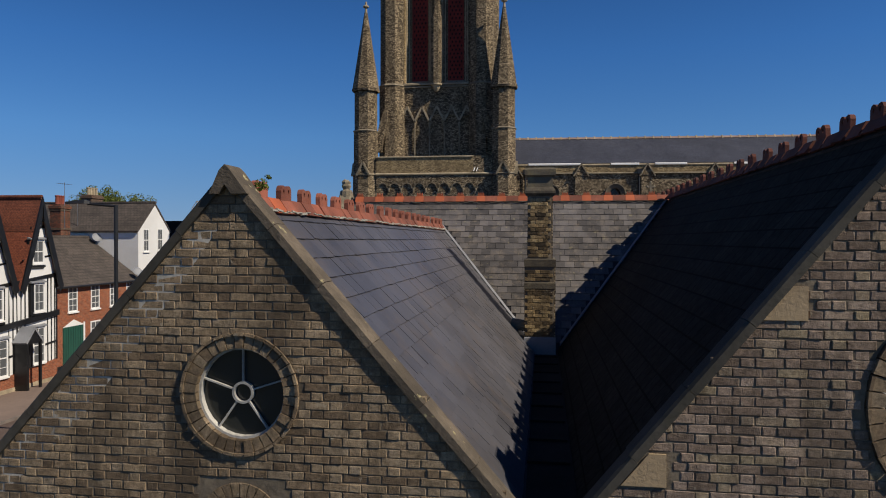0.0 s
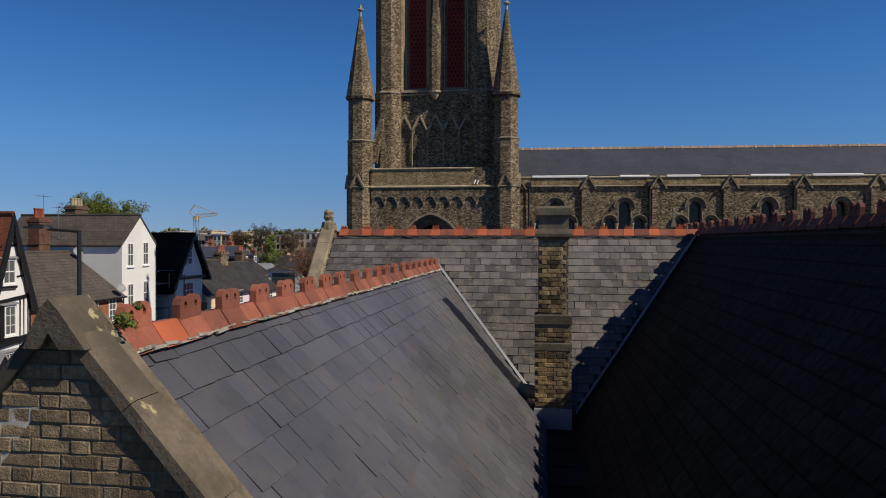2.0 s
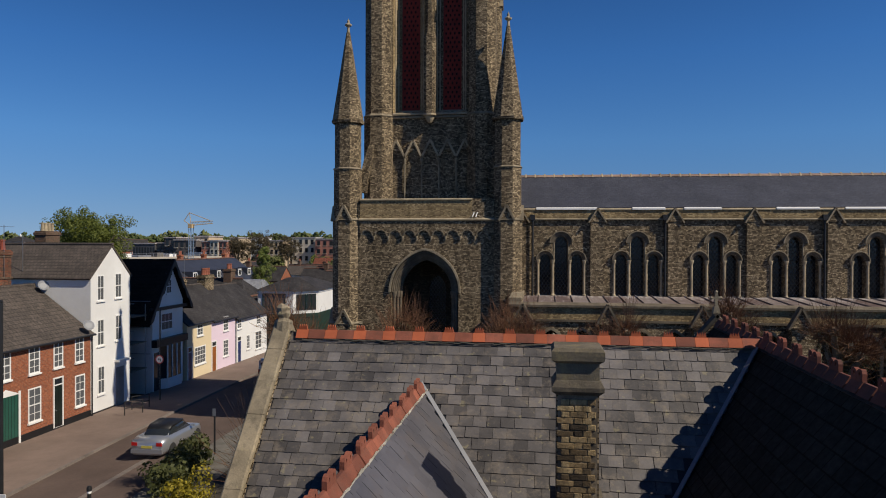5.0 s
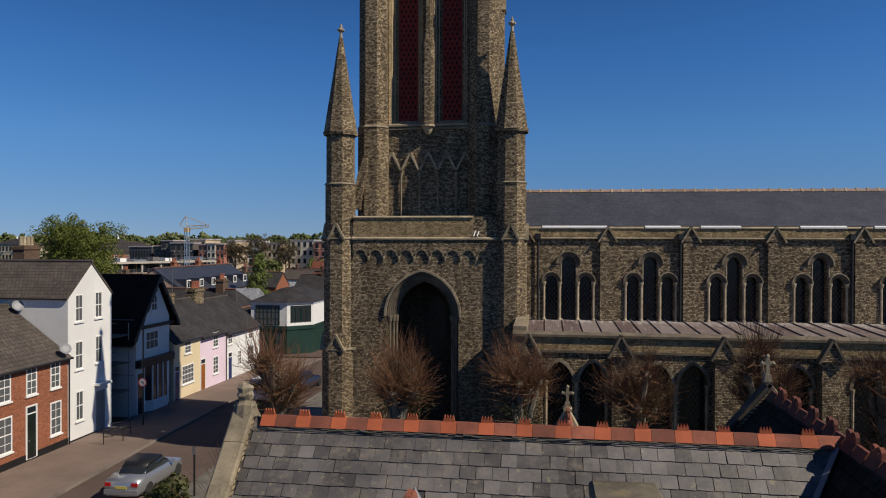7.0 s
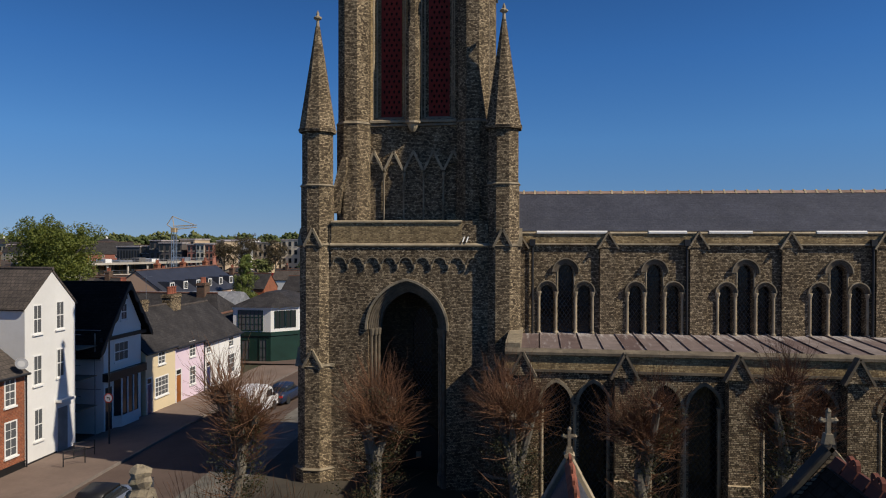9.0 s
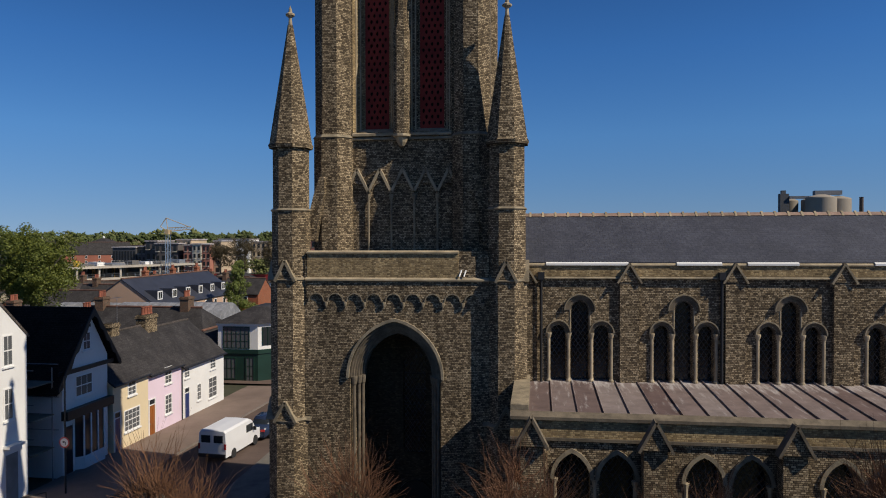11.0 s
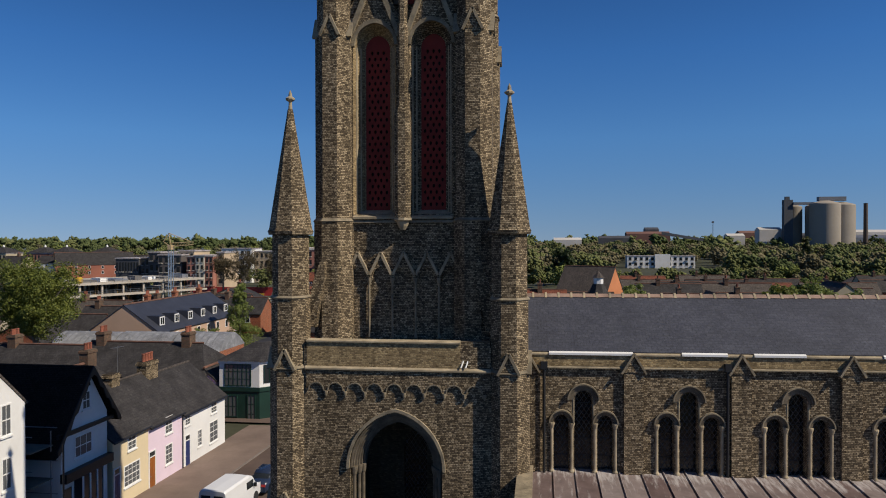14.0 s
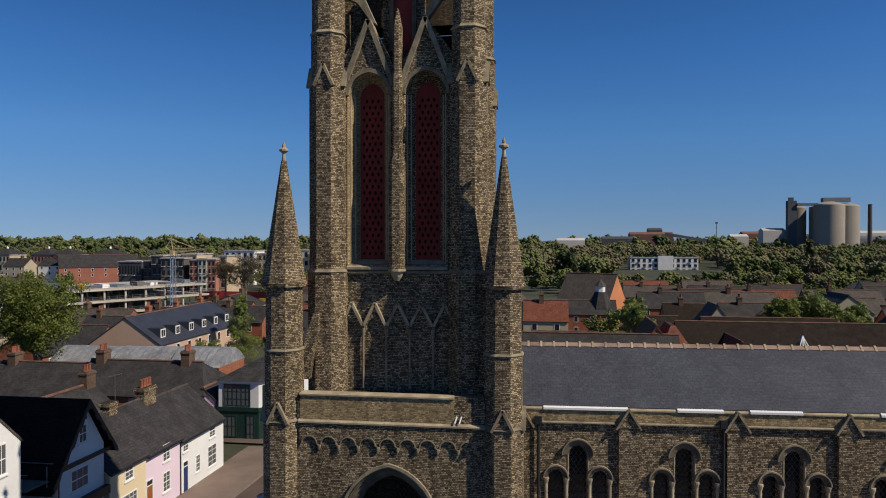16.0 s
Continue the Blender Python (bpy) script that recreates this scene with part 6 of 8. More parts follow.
def leafy_tree(x, y, z0, top, r, n, size, seed, mat, label, name="tree", tall=1.0, lumps=12):
    rnd = random.Random(seed)
    t = thing(name, label, "tree", (x, y, z0))
    mid = Vector((x, y, top - r * tall))
    tr = Geo().rod((x, y, z0), (x, y, mid.z), r * 0.06, r * 0.04, 8)
    part("trunk", tr, M_BARK, t)
    for k in range(7):
        a = k * 0.9
        p = Vector((x, y, z0 + (mid.z - z0) * rnd.uniform(0.5, 0.95)))
        part("limb", Geo().rod(p, mid + Vector((math.cos(a), math.sin(a), rnd.uniform(-0.1, 0.6) * tall)) * r * 0.6, r * 0.03, r * 0.012, 6), M_BARK, t)
    g = Leaves()
    if tall > 1.3:
        for k in range(22):
            f = k / 21
            w = r * (0.12 + 0.62 * math.sin(min(f * 1.5, 1.25)))
            a = rnd.uniform(0, 6.28)
            leaves(g, (x + w * 0.5 * math.cos(a), y + w * 0.5 * math.sin(a), top - r * 0.3 - f * r * (2 * tall - 0.6)), max(w * 0.75, r * 0.25), n // 22, size, rnd, 8)
    else:
        for _ in range(lumps):
            d = Vector((rnd.gauss(0, 1), rnd.gauss(0, 1), rnd.gauss(0, 1))).normalized() * rnd.uniform(0.25, 0.72)
            leaves(g, mid + Vector((d.x * r, d.y * r, d.z * r * tall)), r * rnd.uniform(0.3, 0.46), n // lumps, size, rnd, 7)
    part("crown", g.mesh("crown", mat, tidy=False), None, t, kind="stuff")
    return t


leafy_tree(-61.8, 95.6, 0.6, 18.3, 6.2, 42000, 0.13, 5, M_LEAF, "large tree in fresh green leaf above the roofs", tall=0.98, lumps=46)
leafy_tree(-51.6, 131.5, 0.5, 12.6, 3.3, 24000, 0.1, 6, M_POPLAR, "pale green upright tree", "poplar_tree", 1.7)
for x, y, top, r, sd in ((-108.0, 246.0, 17.5, 6.0, 7), (-99.0, 242.0, 19.0, 6.5, 71), (-91.0, 250.0, 16.5, 5.5, 72)):
    leafy_tree(x, y, -1.0, top, r, 9000, 0.16, sd, M_LEAF_BARE, "tall brown tree just coming into bud", tall=1.1, lumps=22)
leafy_tree(-46.2, 110.0, 0.6, 4.9, 1.5, 900, 0.16, 8, M_LEAF_YEL, "small rounded yellow-green garden tree")
leafy_tree(-54.2, 124.5, 0.5, 6.6, 2.6, 9000, 0.1, 12, M_POPLAR, "low green tree beside the upright one")
leafy_tree(-88.0, 122.0, 0.6, 11.0, 5.0, 1500, 0.4, 9, M_LEAF_FAR, "dull green tree behind the roofs")

# yellow shrub, dark hedge and low fence by the parking bay
bush = thing("yellow_shrub", "variegated yellow-leaved shrub beside the street", "shrub", (-13.7, 31.0, 2.6))
g = Leaves()
rnd = random.Random(3)
leaves(g, (-13.8, 31.2, 3.3), 0.95, 2600, 0.065, rnd, 14, 0.9)
part("foliage", g.mesh("foliage", M_LEAF_YEL, tidy=False), None, bush, kind="stuff")
part("stem", Geo().rod((-13.8, 31.1, 2.3), (-13.9, 31.2, 3.6), 0.08, 0.05), M_BARK, bush)
hedge = thing("hedge", "dark clipped evergreen hedge by the parking bay", "hedge", (-15.5, 36.6, 2.6))
g = Leaves()
for k in range(6):
    leaves(g, (-16.3 + 0.25 * k, 37.2 - 1.0 * k, 3.3), 0.9, 700, 0.1, rnd, 8, 0.9)
part("foliage", g.mesh("foliage", M_LEAF_FAR, tidy=False), None, hedge, kind="stuff")
moss = Leaves()
leaves(moss, (LX + 0.2, FY + 0.36, LZ + 0.17), 0.1, 160, 0.016, random.Random(9), 5, 0.6)
solid("fern_tuft", moss.mesh("fern_tuft", M_LEAF, tidy=False), None, "small green tuft growing on the coping", "plant", "stuff")

# ---- corner pub across the side street ----
pub = thing("corner_pub", "white and green corner pub with grey hipped roof", "pub", (-29, 88, 1.0))
PZ0 = ground_z(-29, 84.5)
plan = [(-33.1, 84.5), (-28.9, 84.5), (-26.6, 86.6), (-26.6, 96.0), (-33.1, 96.0)]
part("wall", Geo().extr(plan, "z", PZ0 - 0.3, 4.3), M_PUBGREEN, pub)
big = [(-33.2, 84.4), (-28.85, 84.4), (-26.5, 86.55), (-26.5, 96.1), (-33.2, 96.1)]
part("fascia", Geo().extr(big, "z", 4.2, 4.62), M_PUBGREEN, pub)
part("wall", Geo().extr(plan, "z", 4.62, 7.0), M_RENDER, pub)
part("cornice", Geo().extr(big, "z", 7.0, 7.25), M_WHITE, pub)
part("roof", Geo().loft([[(-33.4, 84.2, 7.25), (-28.7, 84.2, 7.25), (-26.3, 86.4, 7.25), (-26.3, 96.2, 7.25), (-33.4, 96.2, 7.25)], [(-31, 88.5, 8.6), (-30.2, 88.5, 8.6), (-29.6, 89.0, 8.6), (-29.6, 92, 8.6), (-31, 92, 8.6)]]), M_SLATE_OLD, pub)


def pub_window(x0, x1, z0, z1, y, cols, rows):
    w = part("window", Geo().holed([(x0, z0), (x1, z0), (x1, z1), (x0, z1)], [[(x0 + 0.1, z0 + 0.1), (x1 - 0.1, z0 + 0.1), (x1 - 0.1, z1 - 0.1), (x0 + 0.1, z1 - 0.1)]], "y", y - 0.06, y + 0.04), M_PUBGREEN, pub)
    part("pane", Geo().box(x0 + 0.09, x1 - 0.09, y - 0.02, y - 0.005, z0 + 0.09, z1 - 0.09), M_PANE, w)
    for c in range(1, cols):
        x = x0 + (x1 - x0) * c / cols
        part("glazing_bar", Geo().box(x - 0.03, x + 0.03, y - 0.05, y - 0.02, z0 + 0.1, z1 - 0.1), M_PUBGREEN, w)
    for r in range(1, rows):
        z = z0 + (z1 - z0) * r / rows
        part("glazing_bar", Geo().box(x0 + 0.1, x1 - 0.1, y - 0.045, y - 0.02, z - 0.025, z + 0.025), M_PUBGREEN, w)


pub_window(-32.55, -29.75, 4.7, 6.92, 84.5, 6, 3)
pub_window(-32.6, -31.2, 1.6, 3.8, 84.5, 3, 2)
pub_window(-30.2, -29.3, 1.0, 3.9, 84.5, 2, 3)
w = thing("bay_window", "green framed corner bay window of the pub", "window", (-27.7, 85.5, 5))
for a, b in ((0.15, 0.5), (0.55, 0.9)):
    p, q = Vector((-28.9, 84.5, 0)), Vector((-26.6, 86.6, 0))
    s, e = p.lerp(q, a), p.lerp(q, b)
    o = Vector((0.68, -0.73, 0)) * 0.05
    part("pane", Geo().loft([[s + Vector((0, 0, 5.0)), e + Vector((0, 0, 5.0)), e + o + Vector((0, 0, 5.0)), s + o + Vector((0, 0, 5.0))], [s + Vector((0, 0, 6.85)), e + Vector((0, 0, 6.85)), e + o + Vector((0, 0, 6.85)), s + o + Vector((0, 0, 6.85))]]), M_GLASS, w)
    for f in (0.0, 0.5, 1.0):
        m = s.lerp(e, f)
        part("mullion", Geo().rod(m + o * 1.2 + Vector((0, 0, 5.0)), m + o * 1.2 + Vector((0, 0, 6.85)), 0.05, n=4), M_PUBGREEN, w)


# ---- roofs and houses behind ----
M_SOOTED_CLAY = plain("sooted_clay", (0.16, 0.08, 0.055), 0.9, 0.4, 3)

def gabled_house(x0, x1, y0, y1, ze, zr, along, wall, roof, name, label, z0=0.0, pots=0, cx=0.5, windows=0):
    """A plain house; along: the axis of its ridge."""
    h = thing(name, label, "house", ((x0 + x1) / 2, (y0 + y1) / 2, z0))
    if along == "x":
        ym = (y0 + y1) / 2
        part("wall", Geo().extr([(y0, z0), (y1, z0), (y1, ze), (ym, zr - 0.1), (y0, ze)], "x", x0, x1), wall, h)
        for y in (y0 - 0.25, y1 + 0.25):
            slope_polygon("roof", [(x0 - 0.1, ym, zr), (x1 + 0.1, ym, zr), (x1 + 0.1, y, ze - 0.12), (x0 - 0.1, y, ze - 0.12)], h, roof, 0.15)
        c = (x0 + (x1 - x0) * cx, ym)
    else:
        xm = (x0 + x1) / 2
        part("wall", Geo().extr([(x0, z0), (x1, z0), (x1, ze), (xm, zr - 0.1), (x0, ze)], "y", y0, y1), wall, h)
        for x in (x0 - 0.25, x1 + 0.25):
            slope_polygon("roof", [(xm, y0 - 0.1, zr), (xm, y1 + 0.1, zr), (x, y1 + 0.1, ze - 0.12), (x, y0 - 0.1, ze - 0.12)], h, roof, 0.15)
        c = (xm, y0 + (y1 - y0) * cx)
    e0, e1 = ((x0 - 0.1, (y0 + y1) / 2, zr + 0.02), (x1 + 0.1, (y0 + y1) / 2, zr + 0.02)) if along == "x" else (((x0 + x1) / 2, y0 - 0.1, zr + 0.02), ((x0 + x1) / 2, y1 + 0.1, zr + 0.02))
    part("ridge_tile", Geo().rod(e0, e1, 0.14, n=6), M_SOOTED_CLAY, h)
    if pots:
        chimney(c[0], c[1], ze, zr + 1.25, 0.85, 1.3, h, M_STOCK, pots)
    for k in range(windows):
        f = (k + 0.5) / windows
        if along == "x":
            x = x0 + (x1 - x0) * f
            for z in ([ze - 1.9, ze - 4.4] if ze - z0 > 5 else [ze - 1.9]):
                wn_ = part("window", Geo().box(x - 0.5, x + 0.5, y0 - 0.05, y0 + 0.02, z, z + 1.4), M_WHITE, h)
                part("pane", Geo().box(x - 0.4, x + 0.4, y0 - 0.06, y0 - 0.04, z + 0.1, z + 1.3), M_GLASS, wn_)
        else:
            y = y0 + (y1 - y0) * f
            for z in ([ze - 1.9, ze - 4.4] if ze - z0 > 5 else [ze - 1.9]):
                wn_ = part("window", Geo().box(x1 - 0.02, x1 + 0.05, y - 0.5, y + 0.5, z, z + 1.4), M_WHITE, h)
                part("pane", Geo().box(x1 + 0.04, x1 + 0.06, y - 0.4, y + 0.4, z + 0.1, z + 1.3), M_GLASS, wn_)
    return h


M_PEACH = plain("peach_render", (0.5, 0.34, 0.24), 0.85, 0.06, 0.5)
M_BLUESLATE = plain("new_slate", (0.036, 0.04, 0.055), 0.5, 0.2, 2)
M_ROSE = plain("rose_render", (0.5, 0.24, 0.31), 0.85, 0.08, 0.8)
hb = gabled_house(-49.2, -36.6, 84.0, 92.0, 5.6, 8.4, "x", M_REDBRICK, M_SLATE_OLD, "house_behind", "old house with slate roof, rose wall and red pots", 0.5)
chimney(-47.9, 88.0, 7.2, 9.5, 0.95, 1.25, hb, M_STOCK, 4)
chimney(-38.2, 88.0, 7.2, 9.6, 0.95, 1.25, hb, M_STOCK, 4)
for k in range(2):
    slope_polygon("roof", [(-36.6, 88.0, 8.4), (-34.4, 84.0 + 8.0 * k, 5.75), (-36.6, 83.75 + 8.5 * k, 5.48)], hb, M_SLATE_OLD, 0.1)
slope_polygon("roof", [(-36.6, 88.0, 8.4), (-34.4, 83.9, 5.7), (-34.4, 92.1, 5.7)], hb, M_SLATE_OLD, 0.1)
part("side_wall", Geo().box(-42.5, -34.7, 83.93, 84.4, 1.0, 5.5), M_ROSE, hb, "rose-pink rendered wall")
ho = gabled_house(-63.5, -49.5, 84.0, 92.0, 5.2, 7.95, "x", M_REDBRICK, M_SLATE_OLD, "house_behind", "old brick house with dark slate roof", 0.5)
chimney(-58.4, 88.0, 6.6, 9.0, 0.95, 1.25, ho, M_STOCK, 4)
gabled_house(-84.0, -64.0, 84.0, 92.0, 5.0, 8.0, "x", M_REDBRICK, M_SLATE_OLD, "house_behind", "long brick house with dark slate roof", 0.5, 4, 0.9)
gabled_house(-46.0, -39.0, 66.0, 78.0, 5.0, 8.0, "y", M_REDBRICK, M_SLATE_OLD, "back_range", "dark slate roofed range behind the cottages", 0.8, 3, 0.95)
gabled_house(-58.0, -47.0, 62.0, 74.0, 4.6, 7.4, "y", M_REDBRICK, M_TILE_BROWN, "back_range", "brown tiled range behind the shop house", 0.8, 0)
gabled_house(-36.0, -33.6, 84.7, 95.0, 5.2, 6.4, "y", M_PINK, M_SLATE_OLD, "pink_annexe", "low pink rendered building beside the pub", 0.6)
vault = thing("barrel_roof", "long low shed with a curved grey metal roof", "shed", (-60, 104, 0))
M_SHEET = plain("grey_sheet", (0.24, 0.245, 0.26), 0.6, 0.35, 1.4, 0.02, dirt=0.6, dirt_col=(0.45, 0.45, 0.46))
for x0, x1, zb in ((-63.8, -55.5, 5.3), (-55.2, -47.6, 5.4), (-47.3, -40.6, 5.5)):
    pts = [(100 + 8 * k / 10, zb + 2.0 * math.sin(math.pi * k / 10)) for k in range(11)]
    part("wall", Geo().box(x0, x1, 100.3, 107.7, 0.3, zb), M_REDBRICK, vault)
    part("roof", Geo().extr(pts, "x", x0, x1), M_SHEET, vault)
    for k in range(int((x1 - x0) / 0.9)):
        x = x0 + 0.9 * k
        part("seam", Geo().extr([(a, b + 0.03) for a, b in pts] + [(a, b) for a, b in reversed(pts)], "x", x, x + 0.06), M_STEEL, vault)

# terrace with dormers
terr = gabled_house(-68.8, -57.4, 116.0, 144.0, 5.7, 9.7, "y", M_PEACH, M_BLUESLATE, "dormer_terrace", "peach rendered terrace with dark slate roof and dormers", 0.2, 0, windows=8)
for k in range(6):
    y = 118.5 + 4.4 * k
    d = part("dormer", Geo().box(-61.5, -58.4, y - 0.8, y + 0.8, 6.3, 7.9), M_BLUESLATE, terr)
    part("dormer_window", Geo().box(-58.42, -58.32, y - 0.68, y + 0.68, 6.45, 7.75), M_WHITE, d)
    part("pane", Geo().box(-58.33, -58.3, y - 0.5, y - 0.06, 6.6, 7.6).box(-58.33, -58.3, y + 0.06, y + 0.5, 6.6, 7.6), M_GLASS, d)
    if k % 2:
        chimney(-64.5, y + 2, 9.2, 10.6, 0.7, 1.0, terr, M_REDBRICK, 3)

# building site: concrete frame, tower crane
site = thing("concrete_frame", "unfinished concrete car-park frame with open decks", "building site")
rnd = random.Random(77)
M_FRAME = plain("new_concrete", (0.46, 0.41, 0.34), 0.9, 0.2, 0.5)
M_CHARWALL = plain("dark_blockwork", (0.13, 0.12, 0.11), 0.9, 0.3, 0.4)
for z, y1 in ((2.3, 37.0), (5.45, 38.5), (8.55, 37.5)):
    part("deck", Geo().box(-26, 0, -6, y1, z - 0.4, z), M_FRAME, site)
    part("edge_beam", Geo().box(0.0, 0.2, -6, y1, z - 0.5, z + 0.04), M_FRAME, site)
    for h in (0.55, 1.05):
        part("edge_rail", Geo().box(0.1, 0.15, -6, y1, z + h, z + h + 0.05), M_STEEL, site)
    for k in range(int((y1 + 6) / 2.2)):
        part("rail_post", Geo().box(0.08, 0.16, 2.2 * k - 5.8, 2.2 * k - 5.7, z, z + 1.15), M_STEEL, site)
for k in range(8):
    for x in (-0.6, -9.0, -17.5):
        part("column", Geo().box(x - 0.22, x + 0.22, -5.5 + 5.9 * k, -5.06 + 5.9 * k, -1, 8.15), M_FRAME, site)
part("back_wall", Geo().box(-26.3, -26, -6, 37, -1, 8.0), M_CHARWALL, site)
for y, w, h, m in ((-4, 2.4, 1.6, M_STEEL), (2, 5, 0.5, M_CHARWALL), (8, 2, 1.0, M_WHITE), (12, 4, 0.5, M_STEEL), (18, 2, 1.2, M_CHARWALL), (22, 2.4, 0.8, M_WHITE), (27, 4, 0.4, M_CHARWALL), (33, 2, 1.1, M_STEEL)):
    part("stacked_load", Geo().box(-7 - rnd.uniform(0, 6), -4, y, y + w, 8.55, 8.55 + h), m, site)
prop_paint = plain("prop_paint", (0.35, 0.2, 0.05), 0.6)
for k in range(26):
    y, z = rnd.uniform(-4, 36), rnd.choice((2.3, 5.45))
    x = -rnd.uniform(1.5, 6)
    part("prop", Geo().rod((x, y, z), (x, y, z + 2.7), 0.06, n=5), prop_paint, site)
part("water_tank", Geo().turn((-1.5, 1.0, 8.55), [(0.6, 0), (0.9, 0.3), (0.9, 1.3), (0.5, 1.6)], 10), plain("plant_yellow", (0.55, 0.34, 0.03), 0.5), site, "yellow drum")
site.matrix_basis = Matrix.Translation((-117.0, 182.5, 0)) @ Matrix.Rotation(radians(-26.8), 4, "Z")
hoard = thing("hoarding", "long red site hoarding with yellow barriers", "fence", (-110, 252, 0))
part("panel", Geo().box(-122, -92, 252, 252.3, 0.5, 3.4), plain("red_hoarding", (0.4, 0.035, 0.03), 0.6), hoard)
for k in range(6):
    part("barrier", Geo().box(-119 + 4.6 * k, -116.6 + 4.6 * k, 246, 246.3, 0.6, 1.7), bpy.data.materials["plant_yellow"], hoard)
crane = thing("tower_crane", "tower crane with blue mast and yellow jib", "crane", (-103.7, 203.7, 0))
CRX, CRY = -103.7, 203.7
CRZ = -2.6
mast = Geo()
for sx in (-0.5, 0.5):
    for sy in (-0.5, 0.5):
        mast.rod((CRX + sx, CRY + sy, -1), (CRX + sx, CRY + sy, 20.2 + CRZ), 0.09, n=4)
for k in range(9):
    z = -1 + 1.9 * k
    s = 0.5 if k % 2 else -0.5
    mast.rod((CRX - s, CRY - 0.5, z), (CRX + s, CRY - 0.5, z + 1.9), 0.06, n=4)
part("mast", mast, plain("crane_blue", (0.26, 0.34, 0.45), 0.5), crane)
M_CRANE = plain("crane_yellow", (0.55, 0.4, 0.22), 0.5)
part("cab", Geo().box(CRX - 0.6, CRX + 0.6, CRY - 0.8, CRY + 0.8, 19.6 + CRZ, 20.9 + CRZ), M_CRANE, crane)
jib = Geo()
for a, b in (((CRX, CRY, 20.4), (CRX + 6.8, CRY, 21.0)), ((CRX, CRY, 21.4), (CRX + 6.8, CRY, 21.7)), ((CRX, CRY, 20.6), (CRX - 0.5, CRY, 24.2)), ((CRX - 0.5, CRY, 24.2), (CRX + 6.0, CRY, 21.8)), ((CRX, CRY, 20.4), (CRX - 2.2, CRY, 21.8)), ((CRX - 2.2, CRY, 21.8), (CRX - 0.5, CRY, 24.2))):
    jib.rod(Vector(a) + Vector((0, 0, CRZ)), Vector(b) + Vector((0, 0, CRZ)), 0.11, n=5)
for k in range(8):
    x = CRX + 0.85 * k
    jib.rod((x, CRY, 20.4 + 0.075 * k + CRZ), (x + 0.85, CRY, 21.45 + 0.03 * k + CRZ), 0.07, n=4)
part("jib", jib, M_CRANE, crane)


def block(x0, x1, y0, z0, z1, mat, name, label, bays, floors, depth=14.0, roof=None):
    """A flat-roofed block whose south front has rows of windows."""
    b = thing(name, label, "apartment building", ((x0 + x1) / 2, y0, z0), "far blocks")
    part("wall", Geo().box(x0, x1, y0, y0 + depth, z0, z1), mat, b)
    part("roof", Geo().box(x0 - 0.3, x1 + 0.3, y0 - 0.3, y0 + depth + 0.3, z1, z1 + 0.5), roof or M_LEAD, b)
    fh = (z1 - z0) / floors
    bw = (x1 - x0) / bays
    for f in range(floors):
        for k in range(bays):
            x, z = x0 + bw * (k + 0.5), z0 + fh * f + fh * 0.25
            w = part("window", Geo().box(x - bw * 0.24, x + bw * 0.24, y0 - 0.1, y0 + 0.05, z, z + fh * 0.55), M_GLASS, b)
            part("balcony" if (k + f) % 3 == 0 else "sill", Geo().box(x - bw * 0.3, x + bw * 0.3, y0 - (1.0 if (k + f) % 3 == 0 else 0.2), y0, z - 0.35, z - 0.1), M_CONCRETE, w)
    return b


M_BUFF = plain("buff_brick", (0.42, 0.36, 0.25), 0.9, 0.1, 0.3)
M_PINKBRICK = plain("pink_brick", (0.4, 0.17, 0.12), 0.9, 0.12, 0.3)
M_DARKCLAD = plain("dark_cladding", (0.07, 0.07, 0.075), 0.6, 0.2, 0.3)
M_TAN = plain("tan_render", (0.5, 0.38, 0.25), 0.9, 0.1, 0.3)
M_PALE = plain("pale_brick", (0.58, 0.52, 0.42), 0.9, 0.1, 0.3)
M_CHAR = plain("charcoal_brick", (0.11, 0.095, 0.09), 0.9, 0.15, 0.3)
block(-178.6, -168.2, 295, -2, 12.0, M_DARKCLAD, "office_block", "dark clad office block with pale fins", 8, 2)
block(-168.0, -162.2, 296, -2, 12.3, M_CHAR, "apartment_block", "charcoal brick apartment block", 3, 4)
block(-162.0, -156.9, 292, -2, 14.6, M_CHAR, "apartment_block", "charcoal brick block with a flat roof", 2, 4)
block(-156.7, -146.6, 290, -2, 13.6, M_CHAR, "apartment_block", "dark brick apartment block with balconies", 4, 4)
block(-150.5, -144.0, 296, -2, 15.2, M_TAN, "apartment_block", "tan rendered apartment block set back", 3, 4)
block(-143.7, -139.9, 289, -2, 13.0, M_PINKBRICK, "apartment_block", "pink brick apartment block", 2, 5)
block(-139.7, -136.0, 288.6, -2, 13.4, M_PALE, "apartment_block", "pale brick bay between pink blocks", 2, 5)
block(-135.8, -132.4, 289, -2, 13.2, M_PINKBRICK, "apartment_block", "pink brick apartment block with white sills", 2, 5)
block(-132.2, -129.0, 292, -2, 14.6, M_TAN, "apartment_block", "tan apartment block with stacked balconies", 1, 5)
block(-171.0, -154.0, 379, -3, 15.3, M_RENDER, "apartment_block", "white apartment block above the trees", 5, 4)
block(-153.5, -143.0, 382, -3, 13.8, M_TAN, "apartment_block", "tan apartment block beyond the town", 4, 4)
block(-141.5, -128.0, 392, -3, 15.5, M_PALE, "apartment_block", "pale brick apartment block beyond the town", 4, 4)
block(-126.5, -112.0, 388, -3, 14.6, M_PINKBRICK, "apartment_block", "pink brick apartment block beyond the town", 4, 4)
hall_r = gabled_house(-222, -208, 318, 352, 8.4, 14.2, "y", plain("deep_red_brick", (0.3, 0.11, 0.07), 0.9, 0.15, 0.3), M_SLATE_OLD, "brick_hall", "red brick hall with gable and dark slate roof", -3, 0, windows=6)
hall_r.rotation_euler = (0, 0, radians(-52))
